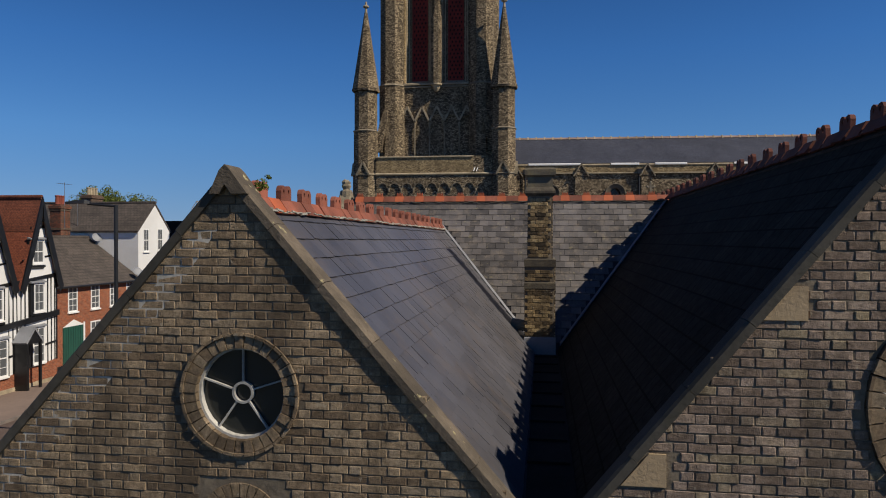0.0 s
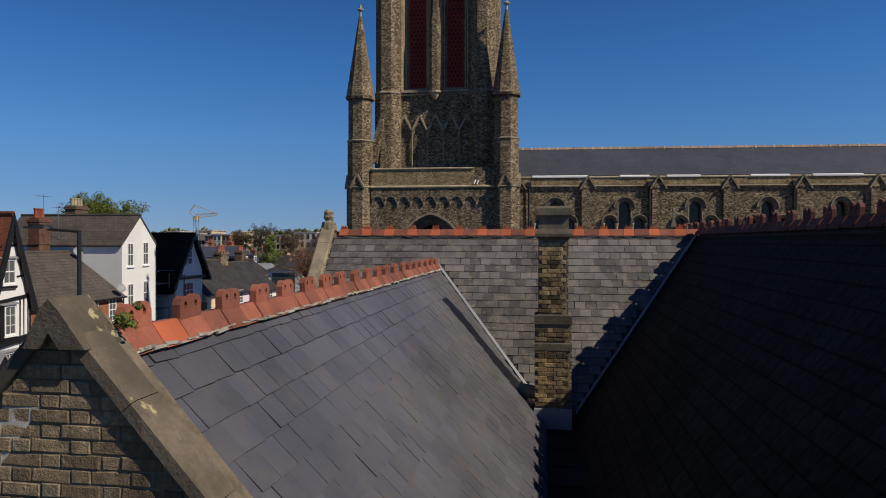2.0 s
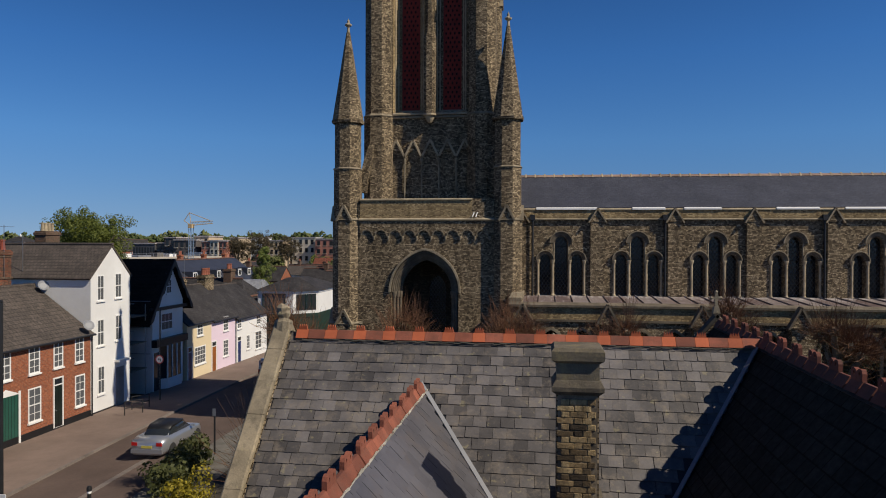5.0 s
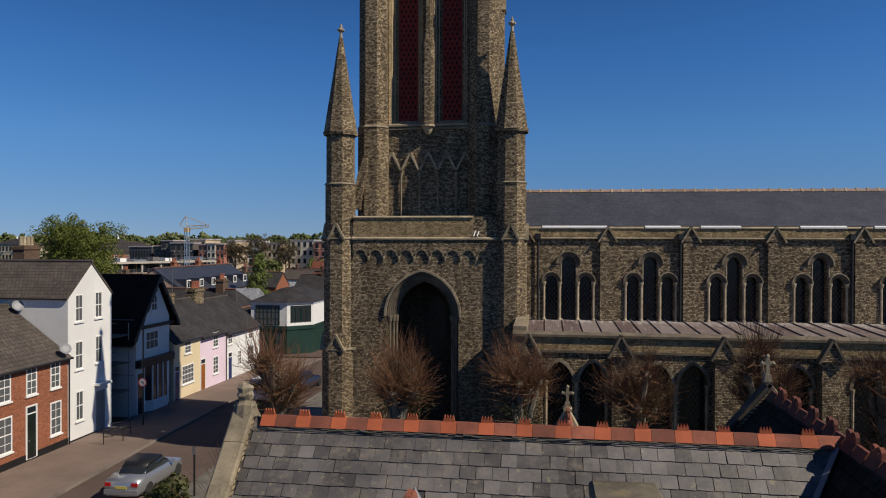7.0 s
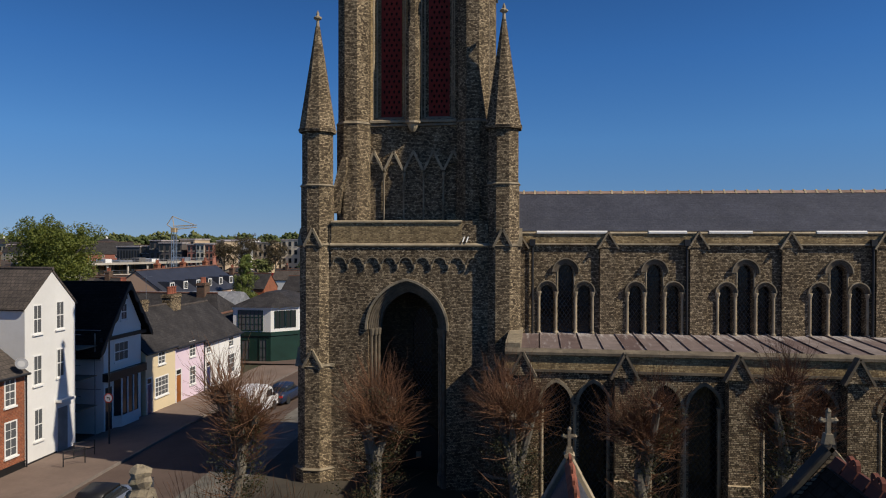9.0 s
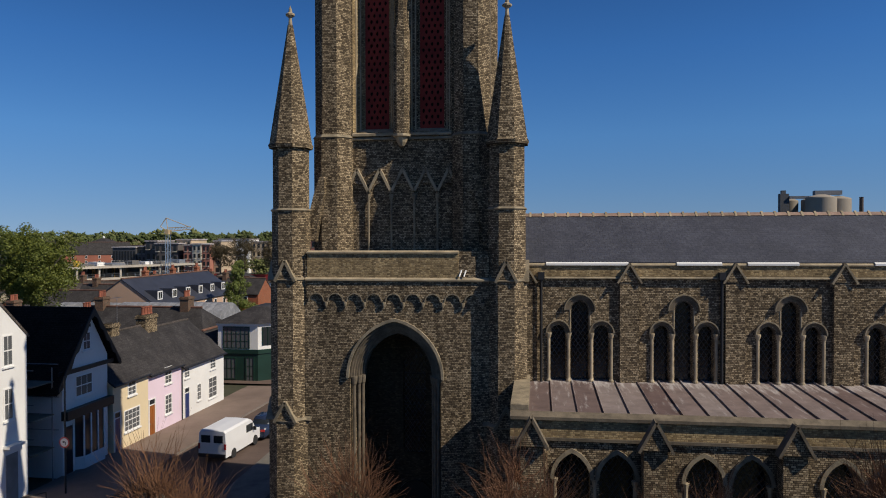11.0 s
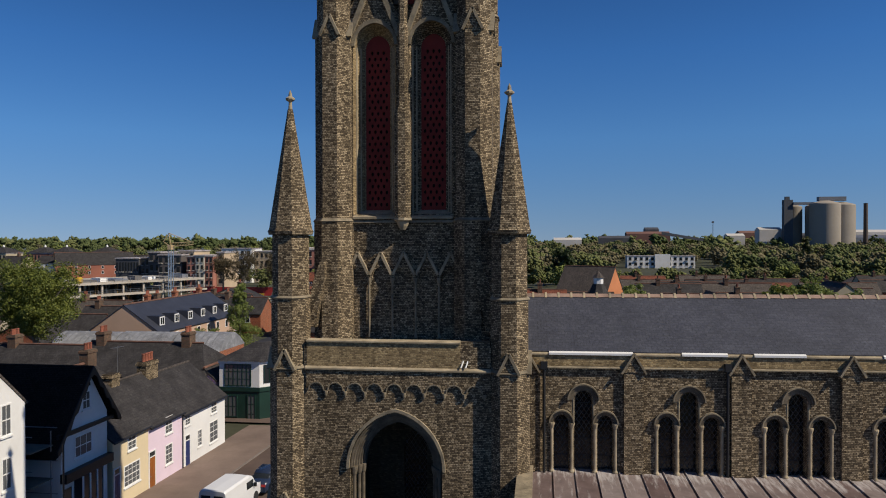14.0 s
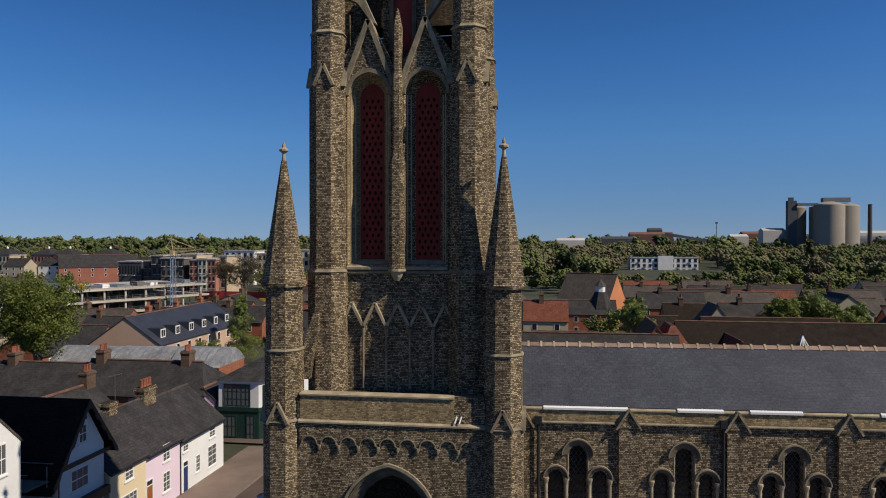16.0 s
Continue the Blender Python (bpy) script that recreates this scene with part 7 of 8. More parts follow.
for x0, w, m in ((-302, 13, M_PINKBRICK), (-288, 13, M_PINKBRICK), (-262, 13, M_TAN), (-330, 14, M_BUFF)):
    fl = block(x0, x0 + w, 400, -3, 12.4, m, "brick_flats", "brick flats with hipped roof and white cupola", 6, 3)
    part("roof_hip", Geo().loft([[(x0 - 0.5, 399.5, 12.9), (x0 + w + 0.5, 399.5, 12.9), (x0 + w + 0.5, 414.5, 12.9), (x0 - 0.5, 414.5, 12.9)], [(x0 + w / 2 - 1, 406, 16.2), (x0 + w / 2 + 1, 406, 16.2), (x0 + w / 2 + 1, 408, 16.2), (x0 + w / 2 - 1, 408, 16.2)]]), M_SLATE_OLD, fl)
    part("cupola", Geo().loft([octagon(x0 + w / 2, 407, 1.1, 15.9), octagon(x0 + w / 2, 407, 1.1, 16.9), octagon(x0 + w / 2, 407, 0.2, 17.6)]), M_WHITE, fl)
for x0, y0, w, m in ((-252, 318, 11, M_BUFF), (-240, 326, 12, M_RENDER), (-205, 345, 22, M_TAN), (-188, 352, 24, M_BUFF)):
    gabled_house(x0, x0 + w, y0, y0 + 9, 9.2, 12.6, "x", m, M_SLATE_OLD, "town_house", "cream and buff houses with slate roofs", -2, 2, 0.6, 3)
block(-262, -248, 300, -2, 5.0, M_CONCRETE, "low_block", "low pale flat-roofed building", 5, 1)

# ---- town and woods beyond the nave ----
rnd = random.Random(21)
gabled_house(17, 100, 110, 126, 5.2, 10.2, "x", M_REDBRICK, M_TILE_BLACK, "long_roof", "long dark-tiled building behind the church", 0, 0)
gabled_house(-8, 15.5, 104, 112, 5.6, 9.6, "x", M_REDBRICK, M_SLATE_OLD, "low_roof", "grey slate roofed terrace behind the church", 0, 0)
gabled_house(10.2, 15.8, 108, 118, 6.6, 10.7, "y", M_REDBRICK, M_PANTILE, "red_roof", "house with steep red tiled roof", 0, 0)
gabled_house(21.5, 24.5, 107.5, 118, 6.8, 8.9, "y", M_REDBRICK, M_PANTILE, "red_dormer", "small red tiled gable on the dark roof", 0, 0)
hip = thing("hipped_roof", "red tiled hip against the long dark roof", "roof", (16, 112, 6))
part("roof", Geo().loft([[(12.6, 107.6, 5.6), (18.8, 107.6, 5.6), (18.8, 122, 5.6), (12.6, 122, 5.6)], [(15.6, 113.5, 10.1), (16.2, 113.5, 10.1), (16.2, 118, 10.1), (15.6, 118, 10.1)]]), M_PANTILE, hip)
part("wall", Geo().box(12.8, 18.6, 107.8, 121.8, 0, 5.6), M_REDBRICK, hip)
lant = thing("roof_lantern", "white glazed pyramid rooflight", "rooflight", (30.5, 109.5, 6))
part("glazing", Geo().loft([[(29.0, 108, 6.4), (32.0, 108, 6.4), (32.0, 111, 6.4), (29.0, 111, 6.4)], [(30.45, 109.4, 9.5), (30.55, 109.4, 9.5), (30.55, 109.6, 9.5), (30.45, 109.6, 9.5)]]), M_PANE, lant)
for p in ((29.2, 108), (30.1, 108), (30.9, 108), (31.8, 108)):
    part("bar", Geo().rod((p[0], p[1] - 0.03, 6.4), (30.5, 109.38, 9.55), 0.07, n=4), M_WHITE, lant)
hall_b = gabled_house(4.5, 18.5, 200, 212, 5.4, 12.6, "x", plain("orange_brick", (0.5, 0.19, 0.08), 0.9, 0.12, 0.5), M_TILE_BROWN, "school_hall", "orange brick hall with steep brown tiled roof", -2, 0, windows=4)
hall_b.rotation_euler = (0, 0, radians(-28))
gabled_house(1.0, 16.0, 186, 193, 4.0, 7.0, "x", M_REDBRICK, M_SLATE_OLD, "school_range", "low brick range with slate roof", -2, 0, windows=4)
turr = thing("lantern_turret", "white louvred roof turret with small spire", "turret", (12.5, 190, 5))
part("base", Geo().loft([octagon(12.5, 190, 6.0, 5.0), octagon(12.5, 190, 2.6, 9.0)]), M_SLATE_OLD, turr)
part("louvres", Geo().loft([octagon(12.5, 190, 2.2, 9.0), octagon(12.5, 190, 2.2, 10.4)]), M_WHITE, turr)
part("cap", Geo().loft([octagon(12.5, 190, 2.7, 10.4), octagon(12.5, 190, 0.2, 12.0)]), M_TILE_BROWN, turr)
gabled_house(-4.5, 3.5, 146, 153, 6.8, 10.2, "x", M_BUFF, M_PANTILE, "red_roof", "house with red tiled roof and chimney", -1, 2, 0.4, 2)
gabled_house(-9.0, -3.0, 150, 162, 7.4, 11.5, "y", M_BUFF, M_TILE_BROWN, "brown_roof", "buff house with brown tiled roof", -1, 0, windows=2)
for x0, x1, y0, ze, zr, m in ((21, 36, 186, 5.6, 9.1, M_SLATE_OLD), (36.3, 52, 187, 5.6, 9.2, M_TILE_BROWN), (23, 33, 162, 5.4, 8.5, M_TILE_BLACK), (33.5, 45, 161, 5.6, 8.8, M_SLATE_OLD), (54, 70, 178, 5.2, 8.8, M_TILE_BROWN), (60, 76, 152, 5.2, 8.9, M_SLATE_OLD), (30, 46, 214, 4.4, 8.0, M_SLATE_OLD), (48, 66, 216, 4.2, 7.8, M_PANTILE), (24, 40, 244, 3.6, 7.0, M_TILE_BROWN), (44, 62, 246, 3.6, 7.0, M_SLATE_OLD), (70, 90, 222, 4, 7.6, M_TILE_BROWN), (66, 82, 258, 3.4, 6.8, M_SLATE_OLD), (28, 44, 282, 3, 6.4, M_PANTILE), (50, 68, 288, 3, 6.4, M_TILE_BROWN)):
    gabled_house(x0, x1, y0, y0 + 8, ze, zr, "x", M_REDBRICK, m, "terrace_row", "row of old houses with dark roofs and chimneys", -2, 3, 0.35, 4)
gabled_house(25.5, 31, 142, 150, 6.4, 10.2, "y", M_BUFF, M_TILE_BROWN, "brown_gable", "gabled house with brown tiles", -1, 0)
gabled_house(16, 22, 140, 148, 5.6, 8.2, "x", M_DARKCLAD, M_TILE_BLACK, "dark_shed", "low dark shed with felt roof", -1, 0)
gabled_house(24, 44, 132, 139, 7.4, 9.0, "x", M_DARKCLAD, M_TILE_BLACK, "flat_range", "low dark range behind the tiled roof", -1, 0)
gabled_house(52, 60, 128, 140, 7.6, 11.4, "y", M_BUFF, M_TILE_BROWN, "brown_gable", "house with brown tiled gable", -1, 2)
gabled_house(48, 56, 150, 160, 8.4, 11.6, "y", M_BUFF, M_SLATE_OLD, "grey_gable", "buff gabled house with slate roof", -1, 0)
gabled_house(-2.5, 7, 118, 126, 6.2, 8.0, "x", M_DARKCLAD, M_TILE_BLACK, "dark_shed", "long dark flat shed", -1, 0)
gabled_house(7.2, 10.8, 120, 124, 6.2, 7.8, "y", M_RENDER, M_LEAD, "white_annexe", "small white annexe with metal roof", -1, 0)
leafy_tree(12.2, 126.0, 0, 13.6, 3.7, 9000, 0.17, 14, M_POPLAR, "fresh green garden tree behind the church")
leafy_tree(37.5, 140.0, 0, 13.0, 4.2, 9000, 0.18, 15, M_LEAF, "bright green garden tree among roofs")
leafy_tree(44.5, 145.0, 0, 14.0, 4.8, 11000, 0.18, 16, M_POPLAR, "broad green garden tree among roofs")
leafy_tree(50.5, 146.0, 0, 11.6, 3.6, 8000, 0.18, 17, M_POPLAR, "green garden tree beside the gable")
leafy_tree(160.6, 480.0, -4, 22.5, 7.0, 5000, 0.6, 18, M_LEAF_FAR, "tall dark upright tree in the wood", "poplar_tree", 1.8)
leafy_tree(11.9, 400.0, -4, 17.6, 9.0, 5000, 0.6, 19, foliage("deep_leaves", (0.02, 0.035, 0.008), (0.05, 0.075, 0.015)), "dark round tree at the edge of the wood")
white = block(70, 124, 620, -6, 6.6, M_RENDER, "white_block", "long white apartment block among trees", 12, 3)
part("wall", Geo().box(92, 104, 618.5, 620, -6, 8.4), M_RENDER, white)
walls = [M_REDBRICK, M_RENDER, M_BUFF, M_PINKBRICK]
roofs = [M_TILE_BROWN, M_SLATE_OLD, M_PANTILE, M_TILE_BROWN, M_SLATE_OLD]
spots = [(64 + 10 * i, 622) for i in range(6)] + [(10 + 18 * i, y) for y in (190, 216, 244) for i in range(5)] + [((66 + 10 * i) * (583 - 22 * j) / 600, 600 - 22 * j) for i in range(6) for j in range(12)]
for k in range(30):
    y = rnd.uniform(135, 330)
    x = rnd.uniform(0.3 * y + 20, 0.62 * y + 20)
    if any(abs(x - a) < 16 and abs(y - b) < 13 for a, b in spots):
        continue
    spots.append((x, y))
    w, d, h = rnd.uniform(8, 20), rnd.uniform(7, 9), rnd.uniform(4.2, 5.6)
    z = ground_z(x, y) - 0.5
    gabled_house(x, x + w, y, y + d, z + h, z + h + rnd.uniform(2.6, 3.6), rnd.choice("xxy"), rnd.choice(walls), rnd.choice(roofs), "distant_house", "distant brick house with pitched roof", z, rnd.choice((0, 2, 3)), rnd.uniform(0.1, 0.9), rnd.choice((0, 2, 3)))
for k in range(46):
    y = rnd.uniform(160, 420)
    x = rnd.uniform(-1.05 * y - 10, -0.62 * y + 10) if k % 2 else rnd.uniform(-0.62 * y, -0.3 * y)
    if any(abs(x - a) < 16 and abs(y - b) < 14 for a, b in spots) or (-165 < x < -86 and 168 < y < 285) or -345 < x < -100 and 285 < y < 425 or (-80 < x < -52 and y < 162):
        continue
    spots.append((x, y))
    w, d, h = rnd.uniform(9, 22), rnd.uniform(7, 10), rnd.uniform(3.6, 5.2)
    z = ground_z(x, y) - 0.5
    gabled_house(x, x + w, y, y + d, z + h, z + h + rnd.uniform(2.4, 3.4), rnd.choice("xxy"), rnd.choice(walls), rnd.choice(roofs), "distant_house", "distant brick house with pitched roof", z, rnd.choice((0, 2, 3)), rnd.uniform(0.1, 0.9), rnd.choice((0, 2, 3)))

# low roofs round the terrace with dormers
for x0, x1, y0, y1, ze, zr, al, wm, rm in ((-79, -70.5, 108, 115, 5.0, 7.6, "y", M_REDBRICK, M_SLATE_OLD), (-90, -80.5, 110, 117, 5.2, 8.0, "x", M_BUFF, M_TILE_BROWN), (-86, -72, 122, 129, 4.6, 7.2, "x", M_REDBRICK, M_SLATE_OLD), (-84, -71, 134, 141, 4.6, 7.4, "x", M_BUFF, M_SLATE_OLD), (-98, -85, 150, 158, 4.2, 7.0, "x", M_REDBRICK, M_TILE_BROWN), (-83, -71, 152, 160, 4.2, 7.2, "x", M_REDBRICK, M_SLATE_OLD), (-69, -58, 156, 164, 4.4, 7.4, "x", M_REDBRICK, M_SLATE_OLD), (-56, -46, 172, 180, 4.0, 7.0, "x", M_BUFF, M_TILE_BROWN), (-82, -70, 176, 184, 3.6, 6.6, "x", M_REDBRICK, M_SLATE_OLD)):
    gabled_house(x0, x1, y0, y1, ze, zr, al, wm, rm, "low_house", "low old house with weathered roof and red pots", 0, 3, 0.2, 2)
    spots.append((x0, y0))

# street of low roofs beside the pub
gabled_house(-24, -10, 120, 128, 4.6, 7.2, "x", M_REDBRICK, M_TILE_BROWN, "low_house", "low brick house with brown roof", 0, 3, 0.3)
gabled_house(-40, -26, 128, 137, 4.6, 7.6, "x", M_REDBRICK, M_SLATE_OLD, "low_house", "low brick house with slate roof", 0, 3, 0.7)
gabled_house(-52, -42, 150, 160, 4.4, 7.2, "x", M_BUFF, M_SLATE_OLD, "low_house", "low buff brick house with slates", 0, 2, 0.5)


def clump_leaf(name, dark, light):
    """Foliage seen from afar: every clump its own tint, broken up by leafy mottling and deep relief."""
    n = Nodes(name)
    p = n.place()
    c = n.ramp(n.add("NewGeometry").outputs["Random Per Island"], (0.0, dark), (1.0, light))
    fine = n.noise(p, 1.9, 8, 0.85)
    c = n.mix("MULTIPLY", 0.85, c, n.ramp(fine, (0.32, 0.6), (0.64, 1.2)))
    return n.finish(c, 0.9, fine, 0.3, 0.0, 0.1)


# an eight-sided kernel for a tuft of leaves
BALL_V = np.array([(1, 0, 0), (-1, 0, 0), (0, 1, 0), (0, -1, 0), (0, 0, 1), (0, 0, -1)], float)
BALL_F = np.array([(0, 2, 4), (2, 1, 4), (1, 3, 4), (3, 0, 4), (2, 0, 5), (1, 2, 5), (3, 1, 5), (0, 3, 5)], np.int32)


def clump_mesh(name, at, rad, gen, mat):
    """One mesh of many uneven clumps."""
    n, k = len(at), len(BALL_V)
    v = (BALL_V[None] + gen.normal(0, 0.3, (n, k, 3))) * (rad[:, None, None] * gen.uniform(0.6, 1.3, (n, k, 1))) * np.array([1, 1, 0.85]) + at[:, None]
    f = (BALL_F[None] + (np.arange(n) * k)[:, None, None]).reshape(-1)
    me = bpy.data.meshes.new(name)
    me.vertices.add(n * k)
    me.vertices.foreach_set("co", v.astype(np.float32).ravel())
    me.loops.add(len(f))
    me.loops.foreach_set("vertex_index", f.astype(np.int32))
    me.polygons.add(len(f) // 3)
    me.polygons.foreach_set("loop_start", np.arange(0, len(f), 3, dtype=np.int32))
    me.update(calc_edges=True)
    me.shade_smooth()
    me.materials.append(mat)
    return me


def wood(name, label, x0, x1, y0, y1, n, r0, r1, h0, h1, per, seed, mats, small=0.3):
    """A belt of trees made of leafy clumps, one mesh for each of its tints."""
    r = random.Random(seed)
    gen = np.random.default_rng(seed)
    at, rad = [[] for _ in mats], [[] for _ in mats]
    for _ in range(n):
        y = r.uniform(y0, y1)
        f = (y - y0) / max(y1 - y0, 1)
        x = r.uniform(x0[0] + (x0[1] - x0[0]) * f, x1[0] + (x1[1] - x1[0]) * f)
        if any(a - 8 < x < a + 24 and b - 14 < y < b + 12 for a, b in spots):
            continue
        q, top = r.uniform(r0, r1), r.uniform(h0, h1)
        i = r.randrange(len(mats))
        d = gen.normal(0, 1, (per, 3))
        d /= np.linalg.norm(d, axis=1)[:, None]
        # boughs bulge out of the crown, tufts sit on the boughs
        bough = gen.normal(0, 1, (9, 3))
        bough /= np.linalg.norm(bough, axis=1)[:, None]
        bough *= gen.uniform(0.35, 0.66, (9, 1))
        d = bough[gen.integers(0, 9, per)] + d * gen.uniform(0.22, 0.42, (per, 1))
        d[:, 2] = np.where(d[:, 2] < -0.6, -0.6, d[:, 2])
        rise = 9.0 * min(max((y - 500) / 450, 0), 1)
        at[i].append(np.array([x, y, ground_z(x, y) + rise + top * 0.56]) + d * np.array([q, q, top * 0.5]))
        rad[i].append(q * gen.uniform(small * 0.6, small * 1.4, per))
    for a, b, m in zip(at, rad, mats):
        if a:
            tagged(new(name, clump_mesh(name, np.concatenate(a), np.concatenate(b), gen, m)), label, "trees", "", "stuff")


C_GREEN = clump_leaf("olive_wood", (0.11, 0.122, 0.048), (0.16, 0.172, 0.066))
C_DARK = clump_leaf("deep_green_wood", (0.062, 0.082, 0.032), (0.1, 0.12, 0.046))
C_FRESH = clump_leaf("fresh_wood", (0.14, 0.165, 0.045), (0.2, 0.225, 0.065))
C_BROWN = clump_leaf("budding_wood", (0.135, 0.118, 0.066), (0.18, 0.158, 0.09))
MIX = [C_GREEN, C_BROWN, C_GREEN, C_DARK]
wood("town_trees", "scattered garden trees between the houses", (5, 5), (110, 330), 150, 420, 150, 2.2, 3.8, 5, 8, 300, 31, MIX + [C_FRESH, C_DARK], 0.1)
wood("near_woodland", "belt of mixed spring trees behind the roofs", (-25, -20), (250, 420), 300, 420, 170, 4.5, 7.5, 6, 10, 300, 36, MIX + [C_FRESH], 0.1)
wood("woodland", "belt of mixed spring woodland", (-45, -60), (330, 800), 420, 930, 760, 7, 11, 10, 16, 150, 32, MIX + [C_BROWN], 0.13)
wood("far_woodland", "wooded hills on the horizon", (-1500, -1900), (1300, 1900), 900, 1300, 760, 10, 17, 15, 23, 60, 33, [C_GREEN, C_DARK, C_DARK], 0.2)
wood("left_trees", "trees between the roofs of the town", (-210, -420), (-60, -150), 255, 440, 60, 3.2, 5.2, 6, 10, 240, 34, MIX + [C_FRESH], 0.11)
wood("left_woodland", "belt of trees behind the town", (-520, -800), (-60, -60), 450, 900, 320, 5.5, 9, 8, 14, 150, 35, MIX + [C_FRESH], 0.13)
wood("hill_wood", "tall trees on the hill behind the flats", (-520, -600), (-265, -330), 430, 540, 70, 7, 10, 15, 24, 280, 37, [C_DARK, C_GREEN, C_FRESH], 0.1)
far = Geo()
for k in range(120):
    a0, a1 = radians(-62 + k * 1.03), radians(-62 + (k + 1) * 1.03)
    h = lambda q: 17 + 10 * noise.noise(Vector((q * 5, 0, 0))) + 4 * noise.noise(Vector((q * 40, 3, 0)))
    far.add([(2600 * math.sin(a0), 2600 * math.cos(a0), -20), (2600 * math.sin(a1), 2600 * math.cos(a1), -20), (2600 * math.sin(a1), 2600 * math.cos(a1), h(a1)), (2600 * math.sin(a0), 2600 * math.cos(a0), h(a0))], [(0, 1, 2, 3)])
# blue-grey base colour paints distance haze onto the ridge
solid("backdrop", far, plain("haze_tinted_ridge", (0.11, 0.14, 0.17), 0.95, 0.15, 0.01), "wooded skyline ridge with haze in its colour", "ridge", "structure")

# sugar works
M_DARKCLAD_W = plain("works_cladding", (0.09, 0.095, 0.11), 0.8, 0.2, 0.1)
works = thing("silos", "tall grey concrete silos of a factory", "silo", (330, 900, 0))
M_SILO = plain("silo_concrete", (0.3, 0.26, 0.21), 0.9, 0.15, 0.05)


def silo(x, y, r, top):
    s = part("silo", Geo().turn((x, y, -6), [(r, 0), (r, top + 6), (r * 0.96, top + 7), (r * 0.3, top + 10)], 64), M_SILO, works, "", False)


for x, y, r, top in ((297, 935, 10.5, 60), (318, 925, 10, 60), (321, 900, 16.5, 62), (343, 912, 15.5, 61)):
    silo(x, y, r, top)
part("lift_tower", Geo().box(279, 289, 910, 918, -6, 68).box(281, 286, 912, 916, 68, 72), plain("dark_tower", (0.08, 0.085, 0.095), 0.8), works)
part("head_house", Geo().box(289, 322, 908, 914, 62, 65).box(316, 346, 904, 912, 66, 71), plain("grey_cladding", (0.16, 0.17, 0.19), 0.7), works)
solid("conveyor", Geo().add([(150, 938, 27), (150, 941, 27), (150, 941, 31), (150, 938, 31), (200, 938, 19), (200, 941, 19), (200, 941, 22), (200, 938, 22)], [(0, 1, 2, 3), (4, 7, 6, 5), (0, 4, 5, 1), (1, 5, 6, 2), (2, 6, 7, 3), (3, 7, 4, 0)]), M_DARKCLAD_W, "dark sloping conveyor gallery of the factory", "conveyor")
for x in (214, 312):
    solid("floodlight_mast", Geo().rod((x, 950, 0), (x, 950, 42), 0.35, n=6).box(x - 1.5, x + 1.5, 949.5, 950.5, 42, 44), M_DARKCLAD_W, "tall thin floodlight mast", "mast", group="masts")
solid("factory_chimney", Geo().turn((374.5, 905, -6), [(2.7, 0), (2.2, 68), (2.5, 69)], 14), plain("chimney_dark", (0.1, 0.075, 0.06), 0.9), "slim dark factory chimney", "chimney")
M_WORKS = plain("works_brick", (0.17, 0.085, 0.065), 0.9, 0.2, 0.1)
M_ROOFING = plain("pale_roofing", (0.55, 0.52, 0.48), 0.7, 0.15, 0.1)
for k, (x0, x1, z, m) in enumerate(((356, 470, 26, M_STEEL), (372, 450, 33, M_ROOFING), (112, 168, 32, M_WORKS), (140, 158, 38, M_DARKCLAD), (72, 112, 26, M_DARKCLAD), (16, 52, 24, M_ROOFING), (240, 262, 29, M_ROOFING), (262, 300, 33, M_WORKS), (264, 290, 36, M_ROOFING), (300, 330, 29, M_DARKCLAD))):
    yy = 930 + 27 * (k % 4)
    solid("factory_shed", Geo().extr([(yy, -6), (yy + 20, -6), (yy + 20, z - 3), (yy + 10, z), (yy, z - 3)], "x", x0, x1), m, "large factory shed beyond the woods", "factory", group="factory sheds")


works.location.x += 7


# ---- chimney of the hall, ridge tiles, flashings ----
CHX, CHY = 0.03, 15.25
stack = thing("hall_chimney", "tall gault brick chimney stack with stone bands", "chimney", (CHX, CHY, 7.2))


def band(w, d, z0, z1, flare=0.0):
    r = lambda e, z: [(CHX - w / 2 - e, CHY - d / 2 - e, z), (CHX + w / 2 + e, CHY - d / 2 - e, z), (CHX + w / 2 + e, CHY + d / 2 + e, z), (CHX - w / 2 - e, CHY + d / 2 + e, z)]
    return Geo().loft([r(0, z0), r(0, z1 - 0.02), r(-flare - 0.015, z1)])


part("core", Geo().box(CHX - 0.31, CHX + 0.31, CHY - 0.31, CHY + 0.31, 7.2, 9.45).box(CHX - 0.25, CHX + 0.25, CHY - 0.25, CHY + 0.25, 9.4, 11.3), M_MORTAR, stack)
part("lead_apron", band(0.68, 0.68, 7.5, 8.0), M_LEAD_GREY, stack, "bluish lead apron round the foot")
part("stone_band", band(0.67, 0.67, 8.99, 9.12), M_SOOT, stack)
part("stone_band", band(0.68, 0.68, 9.44, 9.6, 0.07), M_SOOT, stack)
part("stone_band", Geo().loft([[(CHX + a * e, CHY + b * e, z) for a, b in ((-1, -1), (1, -1), (1, 1), (-1, 1))] for e, z in ((0.27, 10.88), (0.33, 10.93), (0.33, 10.98), (0.28, 11.06))]), M_SOOT, stack)
part("chimney_cap", Geo().loft([[(CHX + a * e, CHY + b * e, z) for a, b in ((-1, -1), (1, -1), (1, 1), (-1, 1))] for e, z in ((0.27, 11.05), (0.27, 11.26), (0.33, 11.3), (0.335, 11.36), (0.335, 11.41), (0.3, 11.45))]), plain("lichened_stone", (0.14, 0.117, 0.08), 0.92, 0.45, 5, 0.012, dirt=0.45, dirt_col=(0.3, 0.24, 0.11)), stack, "stone cap with yellow lichen")
sawn = Geo().rod((-0.62, 16.05, 8.02), (-0.3, 16.0, 7.98), 0.13, 0.12, 10)
